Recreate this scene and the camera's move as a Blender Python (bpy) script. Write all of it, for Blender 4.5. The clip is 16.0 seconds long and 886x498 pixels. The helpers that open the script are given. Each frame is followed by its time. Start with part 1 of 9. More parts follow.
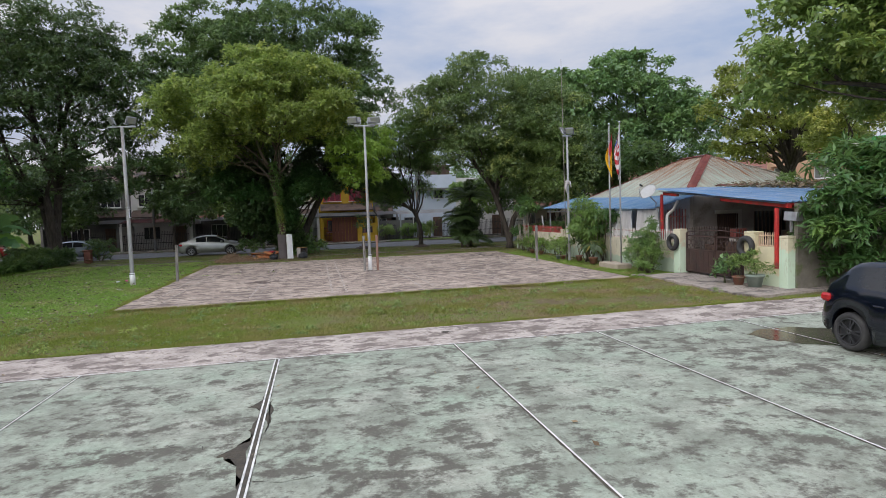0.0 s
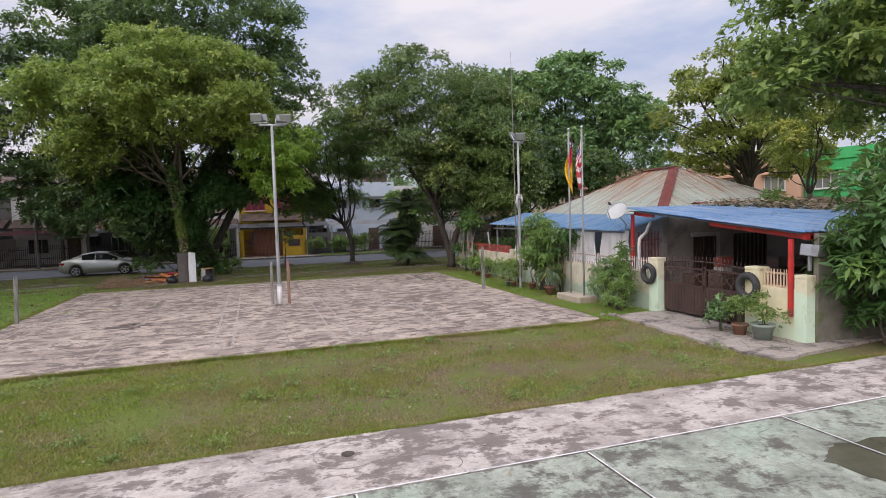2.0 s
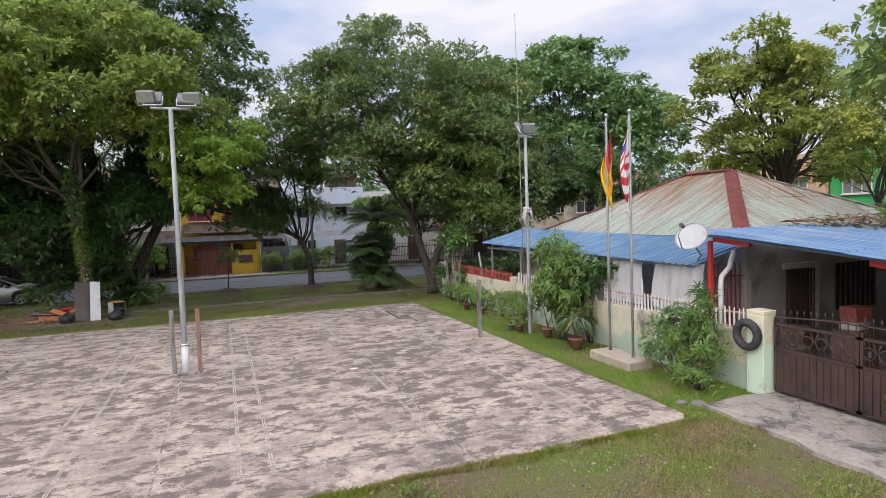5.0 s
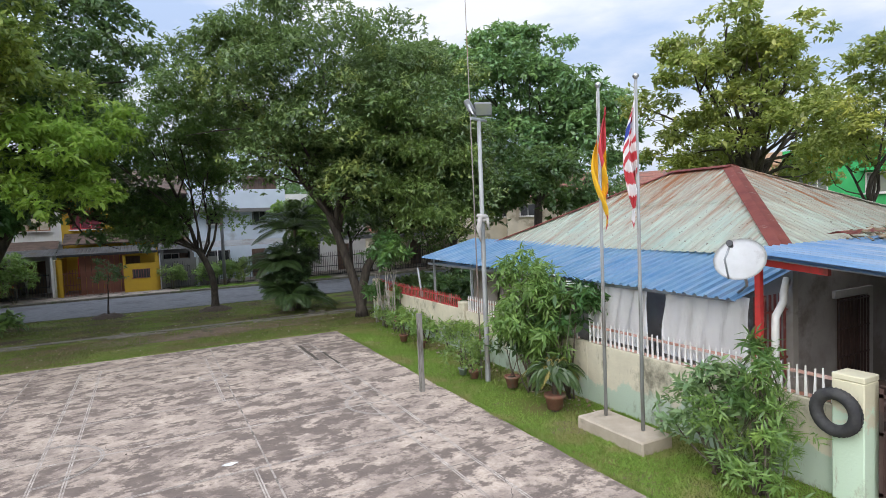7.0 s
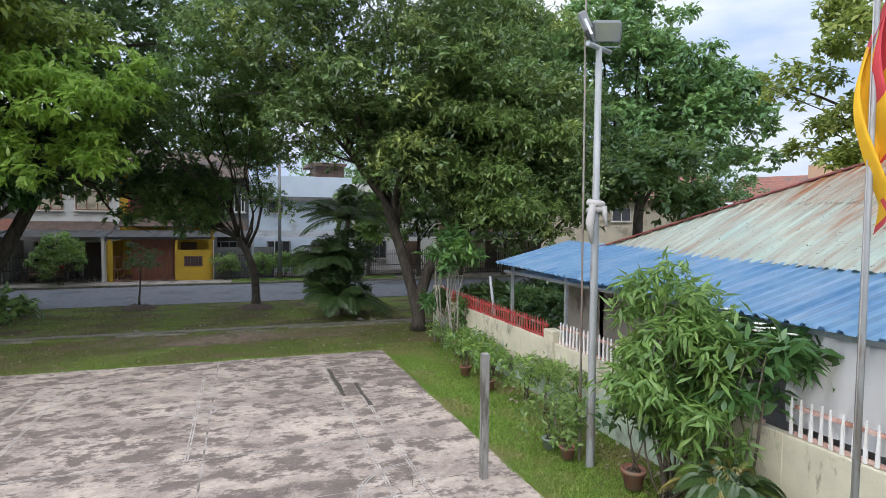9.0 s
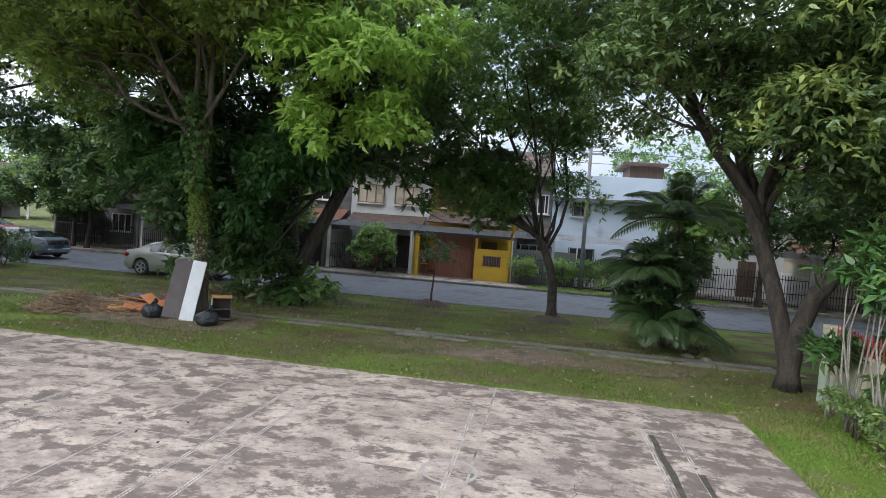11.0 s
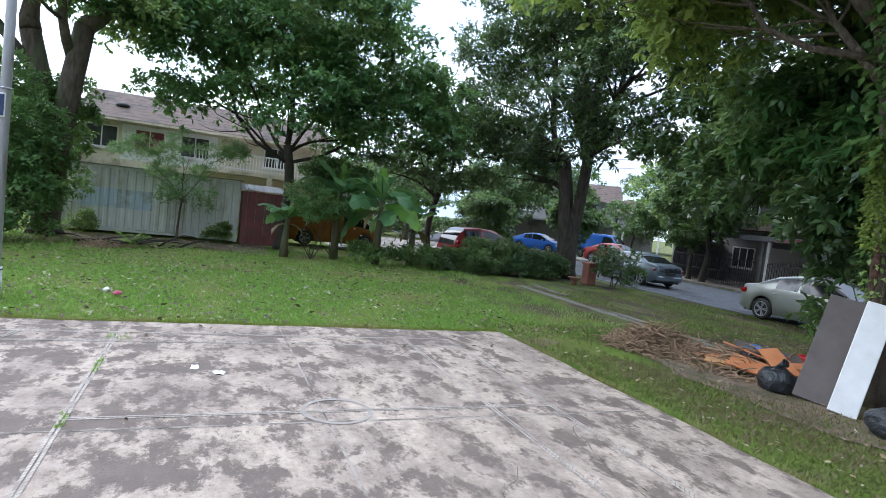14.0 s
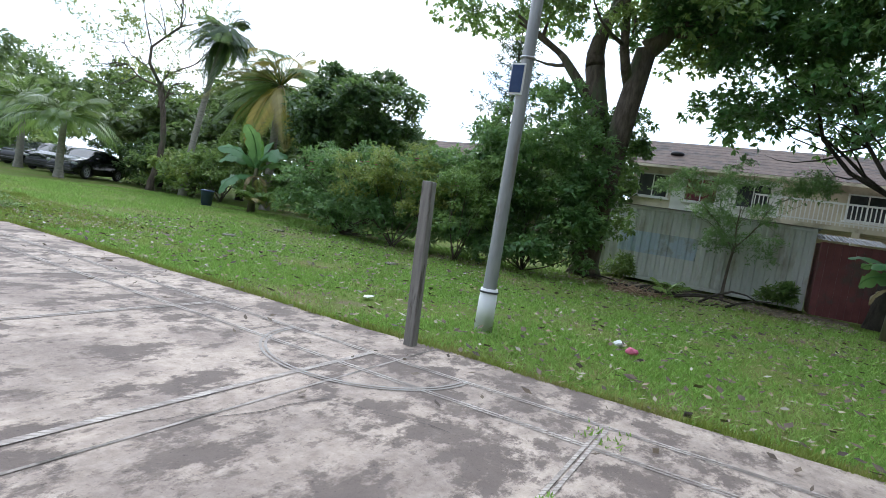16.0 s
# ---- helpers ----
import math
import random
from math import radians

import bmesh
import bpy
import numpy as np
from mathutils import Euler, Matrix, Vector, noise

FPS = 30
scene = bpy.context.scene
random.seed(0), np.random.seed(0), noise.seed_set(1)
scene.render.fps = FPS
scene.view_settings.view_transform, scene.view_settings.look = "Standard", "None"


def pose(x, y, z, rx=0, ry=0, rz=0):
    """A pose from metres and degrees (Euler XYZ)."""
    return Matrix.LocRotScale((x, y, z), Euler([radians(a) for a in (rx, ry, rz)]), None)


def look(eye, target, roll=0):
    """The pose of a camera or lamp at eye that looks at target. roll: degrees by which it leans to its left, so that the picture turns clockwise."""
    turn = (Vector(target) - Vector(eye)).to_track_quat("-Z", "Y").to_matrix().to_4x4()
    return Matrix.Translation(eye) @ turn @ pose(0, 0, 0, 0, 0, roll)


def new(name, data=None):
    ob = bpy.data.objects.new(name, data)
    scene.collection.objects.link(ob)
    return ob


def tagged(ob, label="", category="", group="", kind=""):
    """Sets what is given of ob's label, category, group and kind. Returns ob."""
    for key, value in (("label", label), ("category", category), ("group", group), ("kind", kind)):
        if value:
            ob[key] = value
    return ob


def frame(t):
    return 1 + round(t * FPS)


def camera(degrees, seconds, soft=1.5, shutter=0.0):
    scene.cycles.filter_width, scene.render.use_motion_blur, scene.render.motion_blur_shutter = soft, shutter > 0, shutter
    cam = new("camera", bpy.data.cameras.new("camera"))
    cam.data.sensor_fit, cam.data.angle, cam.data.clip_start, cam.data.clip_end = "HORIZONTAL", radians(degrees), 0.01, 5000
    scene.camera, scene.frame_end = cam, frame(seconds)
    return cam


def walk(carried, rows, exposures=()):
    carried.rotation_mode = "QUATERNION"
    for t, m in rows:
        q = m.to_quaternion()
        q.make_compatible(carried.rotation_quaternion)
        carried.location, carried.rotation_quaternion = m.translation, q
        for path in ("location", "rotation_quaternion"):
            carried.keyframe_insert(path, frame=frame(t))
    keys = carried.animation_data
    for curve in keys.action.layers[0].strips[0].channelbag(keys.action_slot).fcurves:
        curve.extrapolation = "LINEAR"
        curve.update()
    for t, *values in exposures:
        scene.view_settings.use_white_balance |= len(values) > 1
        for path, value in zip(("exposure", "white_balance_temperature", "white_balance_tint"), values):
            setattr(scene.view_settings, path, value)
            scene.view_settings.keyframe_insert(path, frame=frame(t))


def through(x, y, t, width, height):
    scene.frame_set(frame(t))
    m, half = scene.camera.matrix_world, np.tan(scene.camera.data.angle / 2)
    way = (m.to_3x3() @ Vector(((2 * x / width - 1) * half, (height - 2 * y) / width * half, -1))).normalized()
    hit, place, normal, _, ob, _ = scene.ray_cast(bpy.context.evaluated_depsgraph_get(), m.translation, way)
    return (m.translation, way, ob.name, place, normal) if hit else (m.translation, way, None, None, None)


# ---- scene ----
cam = camera(75.7, 16.0, soft=0.5)
PATH = [
    (0, (-2.158, -25.599, 2.512), (-1.725, -23.65, 2.383), -2.0),
    (0.5, (-1.813, -24.512, 2.643), (-1.304, -22.582, 2.517), -1.8),
    (1, (-1.429, -23.438, 2.804), (-0.867, -21.523, 2.678), -1.7),
    (1.5, (-1.031, -22.385, 2.96), (-0.428, -20.482, 2.836), -1.7),
    (2, (-0.631, -21.341, 3.066), (-0.003, -19.446, 2.947), -1.7),
    (2.5, (-0.36, -20.314, 3.225), (0.298, -18.429, 3.103), -1.8),
    (3, (-0.036, -19.295, 3.331), (0.639, -17.416, 3.213), -1.8),
    (3.5, (0.344, -18.242, 3.398), (1.027, -16.365, 3.285), -1.8),
    (5.8, (1.815, -13.572, 3.76), (2.603, -11.738, 3.648), -2.5),
    (6, (2.01, -13.163, 3.788), (2.854, -11.354, 3.672), -2.6),
    (6.5, (2.5, -12.134, 3.779), (3.412, -10.358, 3.666), -2.5),
    (7, (3.039, -11.066, 3.775), (3.956, -9.292, 3.665), -2.3),
    (7.5, (3.548, -10.022, 3.753), (4.47, -8.251, 3.647), -2.2),
    (8, (4.124, -8.963, 3.674), (5.043, -7.19, 3.57), -2.1),
    (8.2, (4.375, -8.545, 3.644), (5.269, -6.759, 3.54), -1.7),
    (10.3, (5.352, -3.962, 3.137), (5.458, -1.966, 3.053), 2.8),
    (10.5, (5.33, -3.488, 3.069), (5.334, -1.49, 2.985), 2.9),
    (11, (5.176, -2.357, 2.92), (4.835, -0.388, 2.834), 4.1),
    (11.5, (4.872, -1.243, 2.789), (4.298, 0.671, 2.698), 4.7),
    (12, (4.401, -0.182, 2.654), (3.521, 1.611, 2.558), 5.2),
    (12.5, (3.789, 0.831, 2.471), (2.614, 2.446, 2.373), 5.9),
    (13, (3.009, 1.715, 2.335), (1.575, 3.105, 2.229), 6.4),
    (13.5, (2.062, 2.431, 2.171), (0.375, 3.499, 2.058), 6.6),
    (14, (1.044, 2.922, 2.016), (-0.796, 3.696, 1.896), 6.5),
    (14.5, (-0.083, 3.23, 1.826), (-2.048, 3.579, 1.702), 6.5),
    (15, (-1.242, 3.237, 1.644), (-3.237, 3.197, 1.515), 7.4),
    (15.5, (-2.302, 3.095, 1.474), (-4.22, 2.544, 1.341), 8.2),
    (16, (-3.384, 2.66, 1.298), (-5.138, 1.71, 1.158), 9.1),
]
EXPOSURES = [(0, -0.2, 6600, 14), (1.5, -0.05, 6750, 18), (3.5, 0.04, 6800, 21), (6.5, 0.26, 6500, 12), (8, 0.3, 6350, 11), (11, 0.42, 6250, 10), (13.0, 0.66, 5900, 9), (14.5, 0.60, 5820, 9), (16.0, 0.31, 5960, 8)]
walk(cam, [(t, look(eye, target, roll)) for t, eye, target, roll in PATH], EXPOSURES)

# ---- sky and light ----
SUN_ELEV, SUN_AZ = radians(32), radians(-128)
world = bpy.data.worlds.new("sky")
scene.world = world
world.use_nodes = True
wn, wl = world.node_tree.nodes, world.node_tree.links
wn.clear()
w_out = wn.new("ShaderNodeOutputWorld")
w_bg = wn.new("ShaderNodeBackground")
w_sky = wn.new("ShaderNodeTexSky")
w_sky.sky_type = "NISHITA"
w_sky.sun_disc = False
w_sky.sun_elevation, w_sky.sun_rotation = SUN_ELEV, SUN_AZ
w_sky.air_density, w_sky.dust_density = 1.0, 2.0
w_co = wn.new("ShaderNodeTexCoord")
w_map = wn.new("ShaderNodeMapping")
w_map.inputs["Scale"].default_value = (1.6, 1.6, 5.0)
w_no = wn.new("ShaderNodeTexNoise")
w_no.inputs["Scale"].default_value, w_no.inputs["Detail"].default_value = 1.7, 7.0
w_no.inputs["Roughness"].default_value = 0.55
w_ramp = wn.new("ShaderNodeValToRGB")
w_ramp.color_ramp.elements[0].position, w_ramp.color_ramp.elements[0].color = 0.36, (0, 0, 0, 1)
w_ramp.color_ramp.elements[1].position, w_ramp.color_ramp.elements[1].color = 0.60, (1, 1, 1, 1)
w_cl = wn.new("ShaderNodeMixRGB")
w_cl.inputs[1].default_value = (4.6, 5.8, 8.0, 1)
w_cl.inputs[2].default_value = (8.6, 8.8, 9.3, 1)
w_mix = wn.new("ShaderNodeMixRGB")
w_mix.inputs[0].default_value = 0.86
wl.new(w_co.outputs["Generated"], w_map.inputs["Vector"])
wl.new(w_map.outputs["Vector"], w_no.inputs["Vector"])
wl.new(w_no.outputs["Fac"], w_ramp.inputs["Fac"])
wl.new(w_ramp.outputs["Color"], w_cl.inputs[0])
wl.new(w_sky.outputs["Color"], w_mix.inputs[1])
# an overcast sky is up to three times as bright overhead as at the horizon
w_sep = wn.new("ShaderNodeSeparateXYZ")
w_rise = wn.new("ShaderNodeMapRange")
w_rise.inputs["From Min"].default_value, w_rise.inputs["From Max"].default_value = 0.0, 1.0
w_rise.inputs["To Min"].default_value, w_rise.inputs["To Max"].default_value = 0.80, 1.35
w_rise.interpolation_type = "SMOOTHSTEP"
w_mul = wn.new("ShaderNodeMixRGB")
w_mul.blend_type, w_mul.inputs[0].default_value = "MULTIPLY", 1.0
wl.new(w_co.outputs["Generated"], w_sep.inputs[0])
wl.new(w_sep.outputs["Z"], w_rise.inputs["Value"])
wl.new(w_cl.outputs["Color"], w_mul.inputs[1])
wl.new(w_rise.outputs["Result"], w_mul.inputs[2])
# the cloud is thinner and brighter round the hidden sun
w_dot = wn.new("ShaderNodeVectorMath")
w_dot.operation = "DOT_PRODUCT"
w_dot.inputs[1].default_value = (math.sin(SUN_AZ) * math.cos(SUN_ELEV), math.cos(SUN_AZ) * math.cos(SUN_ELEV), math.sin(SUN_ELEV))
w_glow = wn.new("ShaderNodeMapRange")
w_glow.inputs["From Min"].default_value, w_glow.inputs["From Max"].default_value = -0.1, 1.0
w_glow.inputs["To Min"].default_value, w_glow.inputs["To Max"].default_value = 1.0, 2.3
w_glow.interpolation_type = "SMOOTHSTEP"
w_lit = wn.new("ShaderNodeMixRGB")
w_lit.blend_type, w_lit.inputs[0].default_value = "MULTIPLY", 1.0
wl.new(w_co.outputs["Generated"], w_dot.inputs[0])
wl.new(w_dot.outputs["Value"], w_glow.inputs["Value"])
wl.new(w_mul.outputs["Color"], w_lit.inputs[1])
wl.new(w_glow.outputs["Result"], w_lit.inputs[2])
wl.new(w_lit.outputs["Color"], w_mix.inputs[2])
wl.new(w_mix.outputs["Color"], w_bg.inputs["Color"])
w_bg.inputs["Strength"].default_value = 0.113
wl.new(w_bg.outputs["Background"], w_out.inputs["Surface"])

sun = new("sun", bpy.data.lights.new("sun", "SUN"))
sun.data.energy, sun.data.angle, sun.data.color = 1.25, radians(50), (1.0, 0.95, 0.88)
sun.matrix_world = look((0, 0, 0), (-math.sin(SUN_AZ) * math.cos(SUN_ELEV), -math.cos(SUN_AZ) * math.cos(SUN_ELEV), -math.sin(SUN_ELEV)))

# ---- building helpers ----
def thing(name, label, category, at=(0, 0, 0), rz=0.0, group="", kind=""):
    ob = new(name)
    ob.empty_display_size = 0.2
    ob.matrix_basis = pose(*at, 0, 0, rz)
    return tagged(ob, label, category, group, kind)


def part(name, bm, material, parent=None, label="", smooth=False):
    """One mesh object from a bmesh, in its parent's space."""
    me = bpy.data.meshes.new(name)
    bm.to_mesh(me)
    bm.free()
    if smooth:
        me.polygons.foreach_set("use_smooth", [True] * len(me.polygons))
    for m in material if isinstance(material, (list, tuple)) else [material]:
        me.materials.append(m)
    ob = new(name, me)
    if parent:
        ob.parent = parent
    if label:
        ob["label"] = label
    return ob


def box(bm, x0, y0, z0, x1, y1, z1, m=None, mi=0):
    vs = [bm.verts.new(Vector(p) if m is None else m @ Vector(p)) for p in
          ((x0, y0, z0), (x1, y0, z0), (x1, y1, z0), (x0, y1, z0), (x0, y0, z1), (x1, y0, z1), (x1, y1, z1), (x0, y1, z1))]
    for f in ((3, 2, 1, 0), (4, 5, 6, 7), (0, 1, 5, 4), (1, 2, 6, 5), (2, 3, 7, 6), (3, 0, 4, 7)):
        bm.faces.new([vs[i] for i in f]).material_index = mi
    return vs


def bevelled(bm, w=0.01, seg=1):
    bmesh.ops.bevel(bm, geom=list(bm.edges), offset=w, segments=seg, affect="EDGES", profile=0.6, clamp_overlap=True)
    return bm


def boxed(x0, y0, z0, x1, y1, z1, w=0.0, m=None):
    bm = bmesh.new()
    box(bm, x0, y0, z0, x1, y1, z1, m)
    return bevelled(bm, w) if w else bm


def tube(bm, pts, radii, n=8, cap=True):
    """A tapered tube along points."""
    pts = [Vector(p) for p in pts]
    if not isinstance(radii, (list, tuple)):
        radii = [radii] * len(pts)
    rings, side = [], None
    for i, p in enumerate(pts):
        d = (pts[min(i + 1, len(pts) - 1)] - pts[max(i - 1, 0)]).normalized()
        if side is None or abs(side.dot(d)) > 0.95:
            side = Vector((1, 0, 0)) if abs(d.x) < 0.8 else Vector((0, 1, 0))
        side = (side - d * side.dot(d)).normalized()
        up = d.cross(side)
        rings.append([bm.verts.new(p + (side * math.cos(a) + up * math.sin(a)) * radii[i]) for a in [2 * math.pi * k / n for k in range(n)]])
    for a, b in zip(rings, rings[1:]):
        for k in range(n):
            f = bm.faces.new((a[k], a[(k + 1) % n], b[(k + 1) % n], b[k]))
            f.smooth = True
    if cap:
        bm.faces.new(rings[0][::-1])
        bm.faces.new(rings[-1])
    return bm


def lathe(bm, prof, n=20, at=(0, 0, 0)):
    rings = [[bm.verts.new((at[0] + r * math.cos(2 * math.pi * k / n), at[1] + r * math.sin(2 * math.pi * k / n), at[2] + z)) for k in range(n)] for r, z in prof]
    for a, b in zip(rings, rings[1:]):
        for k in range(n):
            f = bm.faces.new((a[k], a[(k + 1) % n], b[(k + 1) % n], b[k]))
            f.smooth = True
    bm.faces.new(rings[0][::-1])
    bm.faces.new(rings[-1])
    return bm


def torus(bm, R, r, m, n=28, k=10, squash=1.0):
    rings = []
    for i in range(n):
        a = 2 * math.pi * i / n
        rings.append([bm.verts.new(m @ Vector(((R + r * math.cos(b)) * math.cos(a), (R + r * math.cos(b)) * math.sin(a), r * squash * math.sin(b))))
                      for b in [2 * math.pi * j / k for j in range(k)]])
    for i in range(n):
        a, b = rings[i], rings[(i + 1) % n]
        for j in range(k):
            bm.faces.new((a[j], b[j], b[(j + 1) % k], a[(j + 1) % k])).smooth = True
    return bm


def np_mesh(name, verts, quads, material, parent=None, label=""):
    """A mesh object from arrays of places and of faces with equal counts of corners."""
    me = bpy.data.meshes.new(name)
    nv, (nf, k) = len(verts), quads.shape
    me.vertices.add(nv)
    me.vertices.foreach_set("co", np.ascontiguousarray(verts, dtype=np.float32).ravel())
    me.loops.add(nf * k)
    me.loops.foreach_set("vertex_index", np.ascontiguousarray(quads, dtype=np.int32).ravel())
    me.polygons.add(nf)
    me.polygons.foreach_set("loop_start", np.arange(0, nf * k, k, dtype=np.int32))
    me.update(calc_edges=True)
    me.validate()
    for m in material if isinstance(material, (list, tuple)) else [material]:
        me.materials.append(m)
    ob = new(name, me)
    if parent:
        ob.parent = parent
    if label:
        ob["label"] = label
    return ob


def unit(v):
    return v / np.maximum(np.linalg.norm(v, axis=-1, keepdims=True), 1e-6)


def leaf_quads(base, way, up, length, width, curl=0.15):
    """Kite-shaped leaves, folded along the rib: bases, directions, upward sides, lengths and widths as arrays."""
    side = unit(np.cross(way, up))
    top = unit(np.cross(side, way))
    mid = base + way * (length * 0.45)[:, None]
    tip = base + way * length[:, None] - top * (length * curl)[:, None]
    l = mid + side * (width * 0.5)[:, None] + top * (width * 0.16)[:, None]
    r = mid - side * (width * 0.5)[:, None] + top * (width * 0.16)[:, None]
    v = np.stack([base, r, tip, l], 1).reshape(-1, 3)
    return v, np.arange(len(v)).reshape(-1, 4)


def leaf_cloud(lobes, n, size, rng, slim=0.42, per=6, clump=0.9, droop=0.35, inside=0.25, hollow=0.0):
    """Leaves in rosettes on clumps on the lobes (x, y, z, rx, ry, rz) of a crown."""
    lob = np.array(lobes, float)
    area = (lob[:, 3] * lob[:, 4] * lob[:, 5]) ** (2 / 3)
    nros = max(8, n // per)
    nclump = max(6, int(area.sum() * 4.0 / clump ** 2))
    li = rng.choice(len(lob), nclump, p=area / area.sum())
    d = unit(rng.normal(size=(nclump, 3)))
    d[:, 2] = np.where(d[:, 2] < -0.6, -d[:, 2] * rng.random(nclump), d[:, 2])
    d = unit(d)
    rad = np.where(rng.random(nclump) < inside, rng.uniform(0.35, 0.8, nclump), rng.uniform(0.82, 1.06, nclump))
    cc = lob[li, :3] + d * lob[li, 3:] * rad[:, None]
    cr = clump * rng.uniform(0.55, 1.25, nclump)
    ci = rng.choice(nclump, nros, p=cr ** 2 / (cr ** 2).sum())
    e = unit(rng.normal(size=(nros, 3)) * np.array([1, 1, 0.8]) + np.array([0, 0, 0.75]) + d[ci] * 0.5)
    ros = cc[ci] + e * (cr[ci] * rng.uniform(0.5, 1.08, nros))[:, None] * np.array([1.2, 1.2, 0.7])
    b = np.repeat(ros, per, 0)
    o = np.repeat(e, per, 0)
    m = len(b)
    way = unit(rng.normal(size=(m, 3)) * np.array([1, 1, 0.7]) + o * 0.55 + np.array([0, 0, -droop]))
    up = unit(rng.normal(size=(m, 3)) * 0.35 + o * 0.8 + np.array([0, 0, 0.85]))
    ln = size * rng.uniform(0.7, 1.3, m)
    return leaf_quads(b + rng.normal(size=(m, 3)) * size * 0.2, way, up, ln, ln * slim * rng.uniform(0.8, 1.2, m))


def bend(p, q, rng, sag=0.12, n=5):
    p, q = Vector(p), Vector(q)
    L = (q - p).length
    w = Vector([rng.normal() for _ in range(3)]) * L * sag * 0.5
    return [p.lerp(q, i / (n - 1)) + w * math.sin(math.pi * i / (n - 1)) for i in range(n)]


def tree(label, base, fork, lobes, n, size, bark, leaf, seed, r=0.28, slim=0.42, per=6, clump=0.9, droop=0.35, inside=0.25, young=(), young_leaf=None, young_size=0.0, young_n=0, twigs=3, group="", category="tree", name="tree"):
    """A tapered trunk that forks into limbs towards the lobes of its crown, and a crown of leaves."""
    rng = np.random.default_rng(seed)
    ob = thing(name, label, category, base, group=group)
    B = Vector(base)
    bm = bmesh.new()
    forks = fork if isinstance(fork, list) else [fork]
    for fk in forks:
        p = [Vector((0, 0, -0.15)), Vector((0, 0, 0.12))] + bend((0, 0, 0.35), Vector(fk) - B, rng, 0.08, 5)
        rr = r if len(forks) == 1 else r * 0.72
        tube(bm, p, [rr * 1.7, rr * 1.35, rr * 1.1, rr, rr * 0.93, rr * 0.88, rr * 0.8], 10)
    for k, lb in enumerate(lobes):
        fk = min(forks, key=lambda f: (Vector(f) - Vector(lb[:3])).length)
        a, c = Vector(fk) - B, Vector(lb[:3]) - B
        # each limb leaves the stem at its own height, rises, and then leans out to its part of the crown
        a = a.lerp(Vector((0, 0, a.z * 0.5)), 0.0 if k < len(forks) else 0.45 * rng.random())
        ctl = a.lerp(c, 0.4) + Vector((0, 0, 0.18 * (c - a).length))
        wob = Vector([rng.normal() for _ in range(3)]) * (c - a).length * 0.05
        mid = [a * (1 - s) ** 2 + ctl * 2 * s * (1 - s) + c * s * s + wob * math.sin(2 * math.pi * s) for s in [i / 6 for i in range(7)]]
        r0 = r * (0.62 if k < len(forks) else rng.uniform(0.32, 0.46))
        tube(bm, mid, [r0 * (1 - 0.12 * i) for i in range(7)], 7)
        for _ in range(twigs):
            s = mid[rng.integers(2, 6)]
            dv = Vector(unit(rng.normal(size=3) + np.array([0, 0, 0.25])))
            e = c + Vector((dv.x * lb[3], dv.y * lb[4], dv.z * lb[5])) * 0.85
            tube(bm, bend(s, e, rng, 0.2, 5), [r0 * 0.42, r0 * 0.33, r0 * 0.24, r0 * 0.15, r0 * 0.07], 5)
    part("trunk", bm, bark, ob)
    lc = [(l[0] - base[0], l[1] - base[1], l[2] - base[2], l[3], l[4], l[5]) for l in lobes]
    v, q = leaf_cloud(lc, n, size, rng, slim, per, clump, droop, inside)
    np_mesh("crown", v, q, leaf, ob)
    # paler leaf lobes: young growth, and on the wall mango its lit patches
    if young:
        ly = [(l[0] - base[0], l[1] - base[1], l[2] - base[2], l[3], l[4], l[5]) for l in young]
        v, q = leaf_cloud(ly, young_n or n // 5, young_size or size, rng, slim * 0.85, per, clump * 0.7, droop + 0.3, inside)
        np_mesh("young_and_lit_leaves", v, q, young_leaf, ob, "fresh lime-green leaves and lit clusters at the branch ends")
    return ob


def bush(name, label, base, lobes, n, size, leaf, seed, stem=None, slim=0.42, per=6, clump=0.4, droop=0.2, category="bush", group="", inside=0.3):
    rng = np.random.default_rng(seed)
    ob = thing(name, label, category, base, group=group)
    if stem:
        for l in lobes:
            c = Vector(l[:3])
            for _ in range(3):
                t = c + Vector((rng.normal() * l[3] * 0.4, rng.normal() * l[4] * 0.4, l[5] * 0.5))
                part("stem", tube(bmesh.new(), bend((rng.normal() * 0.06, rng.normal() * 0.06, -0.03), t, rng, 0.15, 5), [0.02, 0.018, 0.014, 0.01, 0.005], 5), stem, ob)
    v, q = leaf_cloud(lobes, n, size, rng, slim, per, clump, droop, inside)
    np_mesh("foliage", v, q, leaf, ob)
    return ob


# ---- materials ----
def nodes_of(name):
    m = bpy.data.materials.new(name)
    m.use_nodes = True
    nt = m.node_tree
    return m, nt.nodes, nt.links, nt.nodes["Principled BSDF"]


def noise_fac(n, l, scale, stretch=(1, 1, 1), detail=5.0, rough=0.55, lo=0.4, hi=0.6, world_space=True, rot=0.0, dist=0.0):
    co = n.new("ShaderNodeNewGeometry") if world_space else n.new("ShaderNodeTexCoord")
    mp = n.new("ShaderNodeMapping")
    mp.inputs["Scale"].default_value = stretch
    mp.inputs["Rotation"].default_value = (0, 0, rot)
    l.new(co.outputs["Position" if world_space else "Object"], mp.inputs["Vector"])
    no = n.new("ShaderNodeTexNoise")
    no.inputs["Scale"].default_value, no.inputs["Detail"].default_value, no.inputs["Roughness"].default_value = scale, detail, rough
    no.inputs["Distortion"].default_value = dist
    l.new(mp.outputs["Vector"], no.inputs["Vector"])
    rg = n.new("ShaderNodeMapRange")
    rg.inputs["From Min"].default_value, rg.inputs["From Max"].default_value = lo, hi
    l.new(no.outputs["Fac"], rg.inputs["Value"])
    return rg.outputs["Result"]


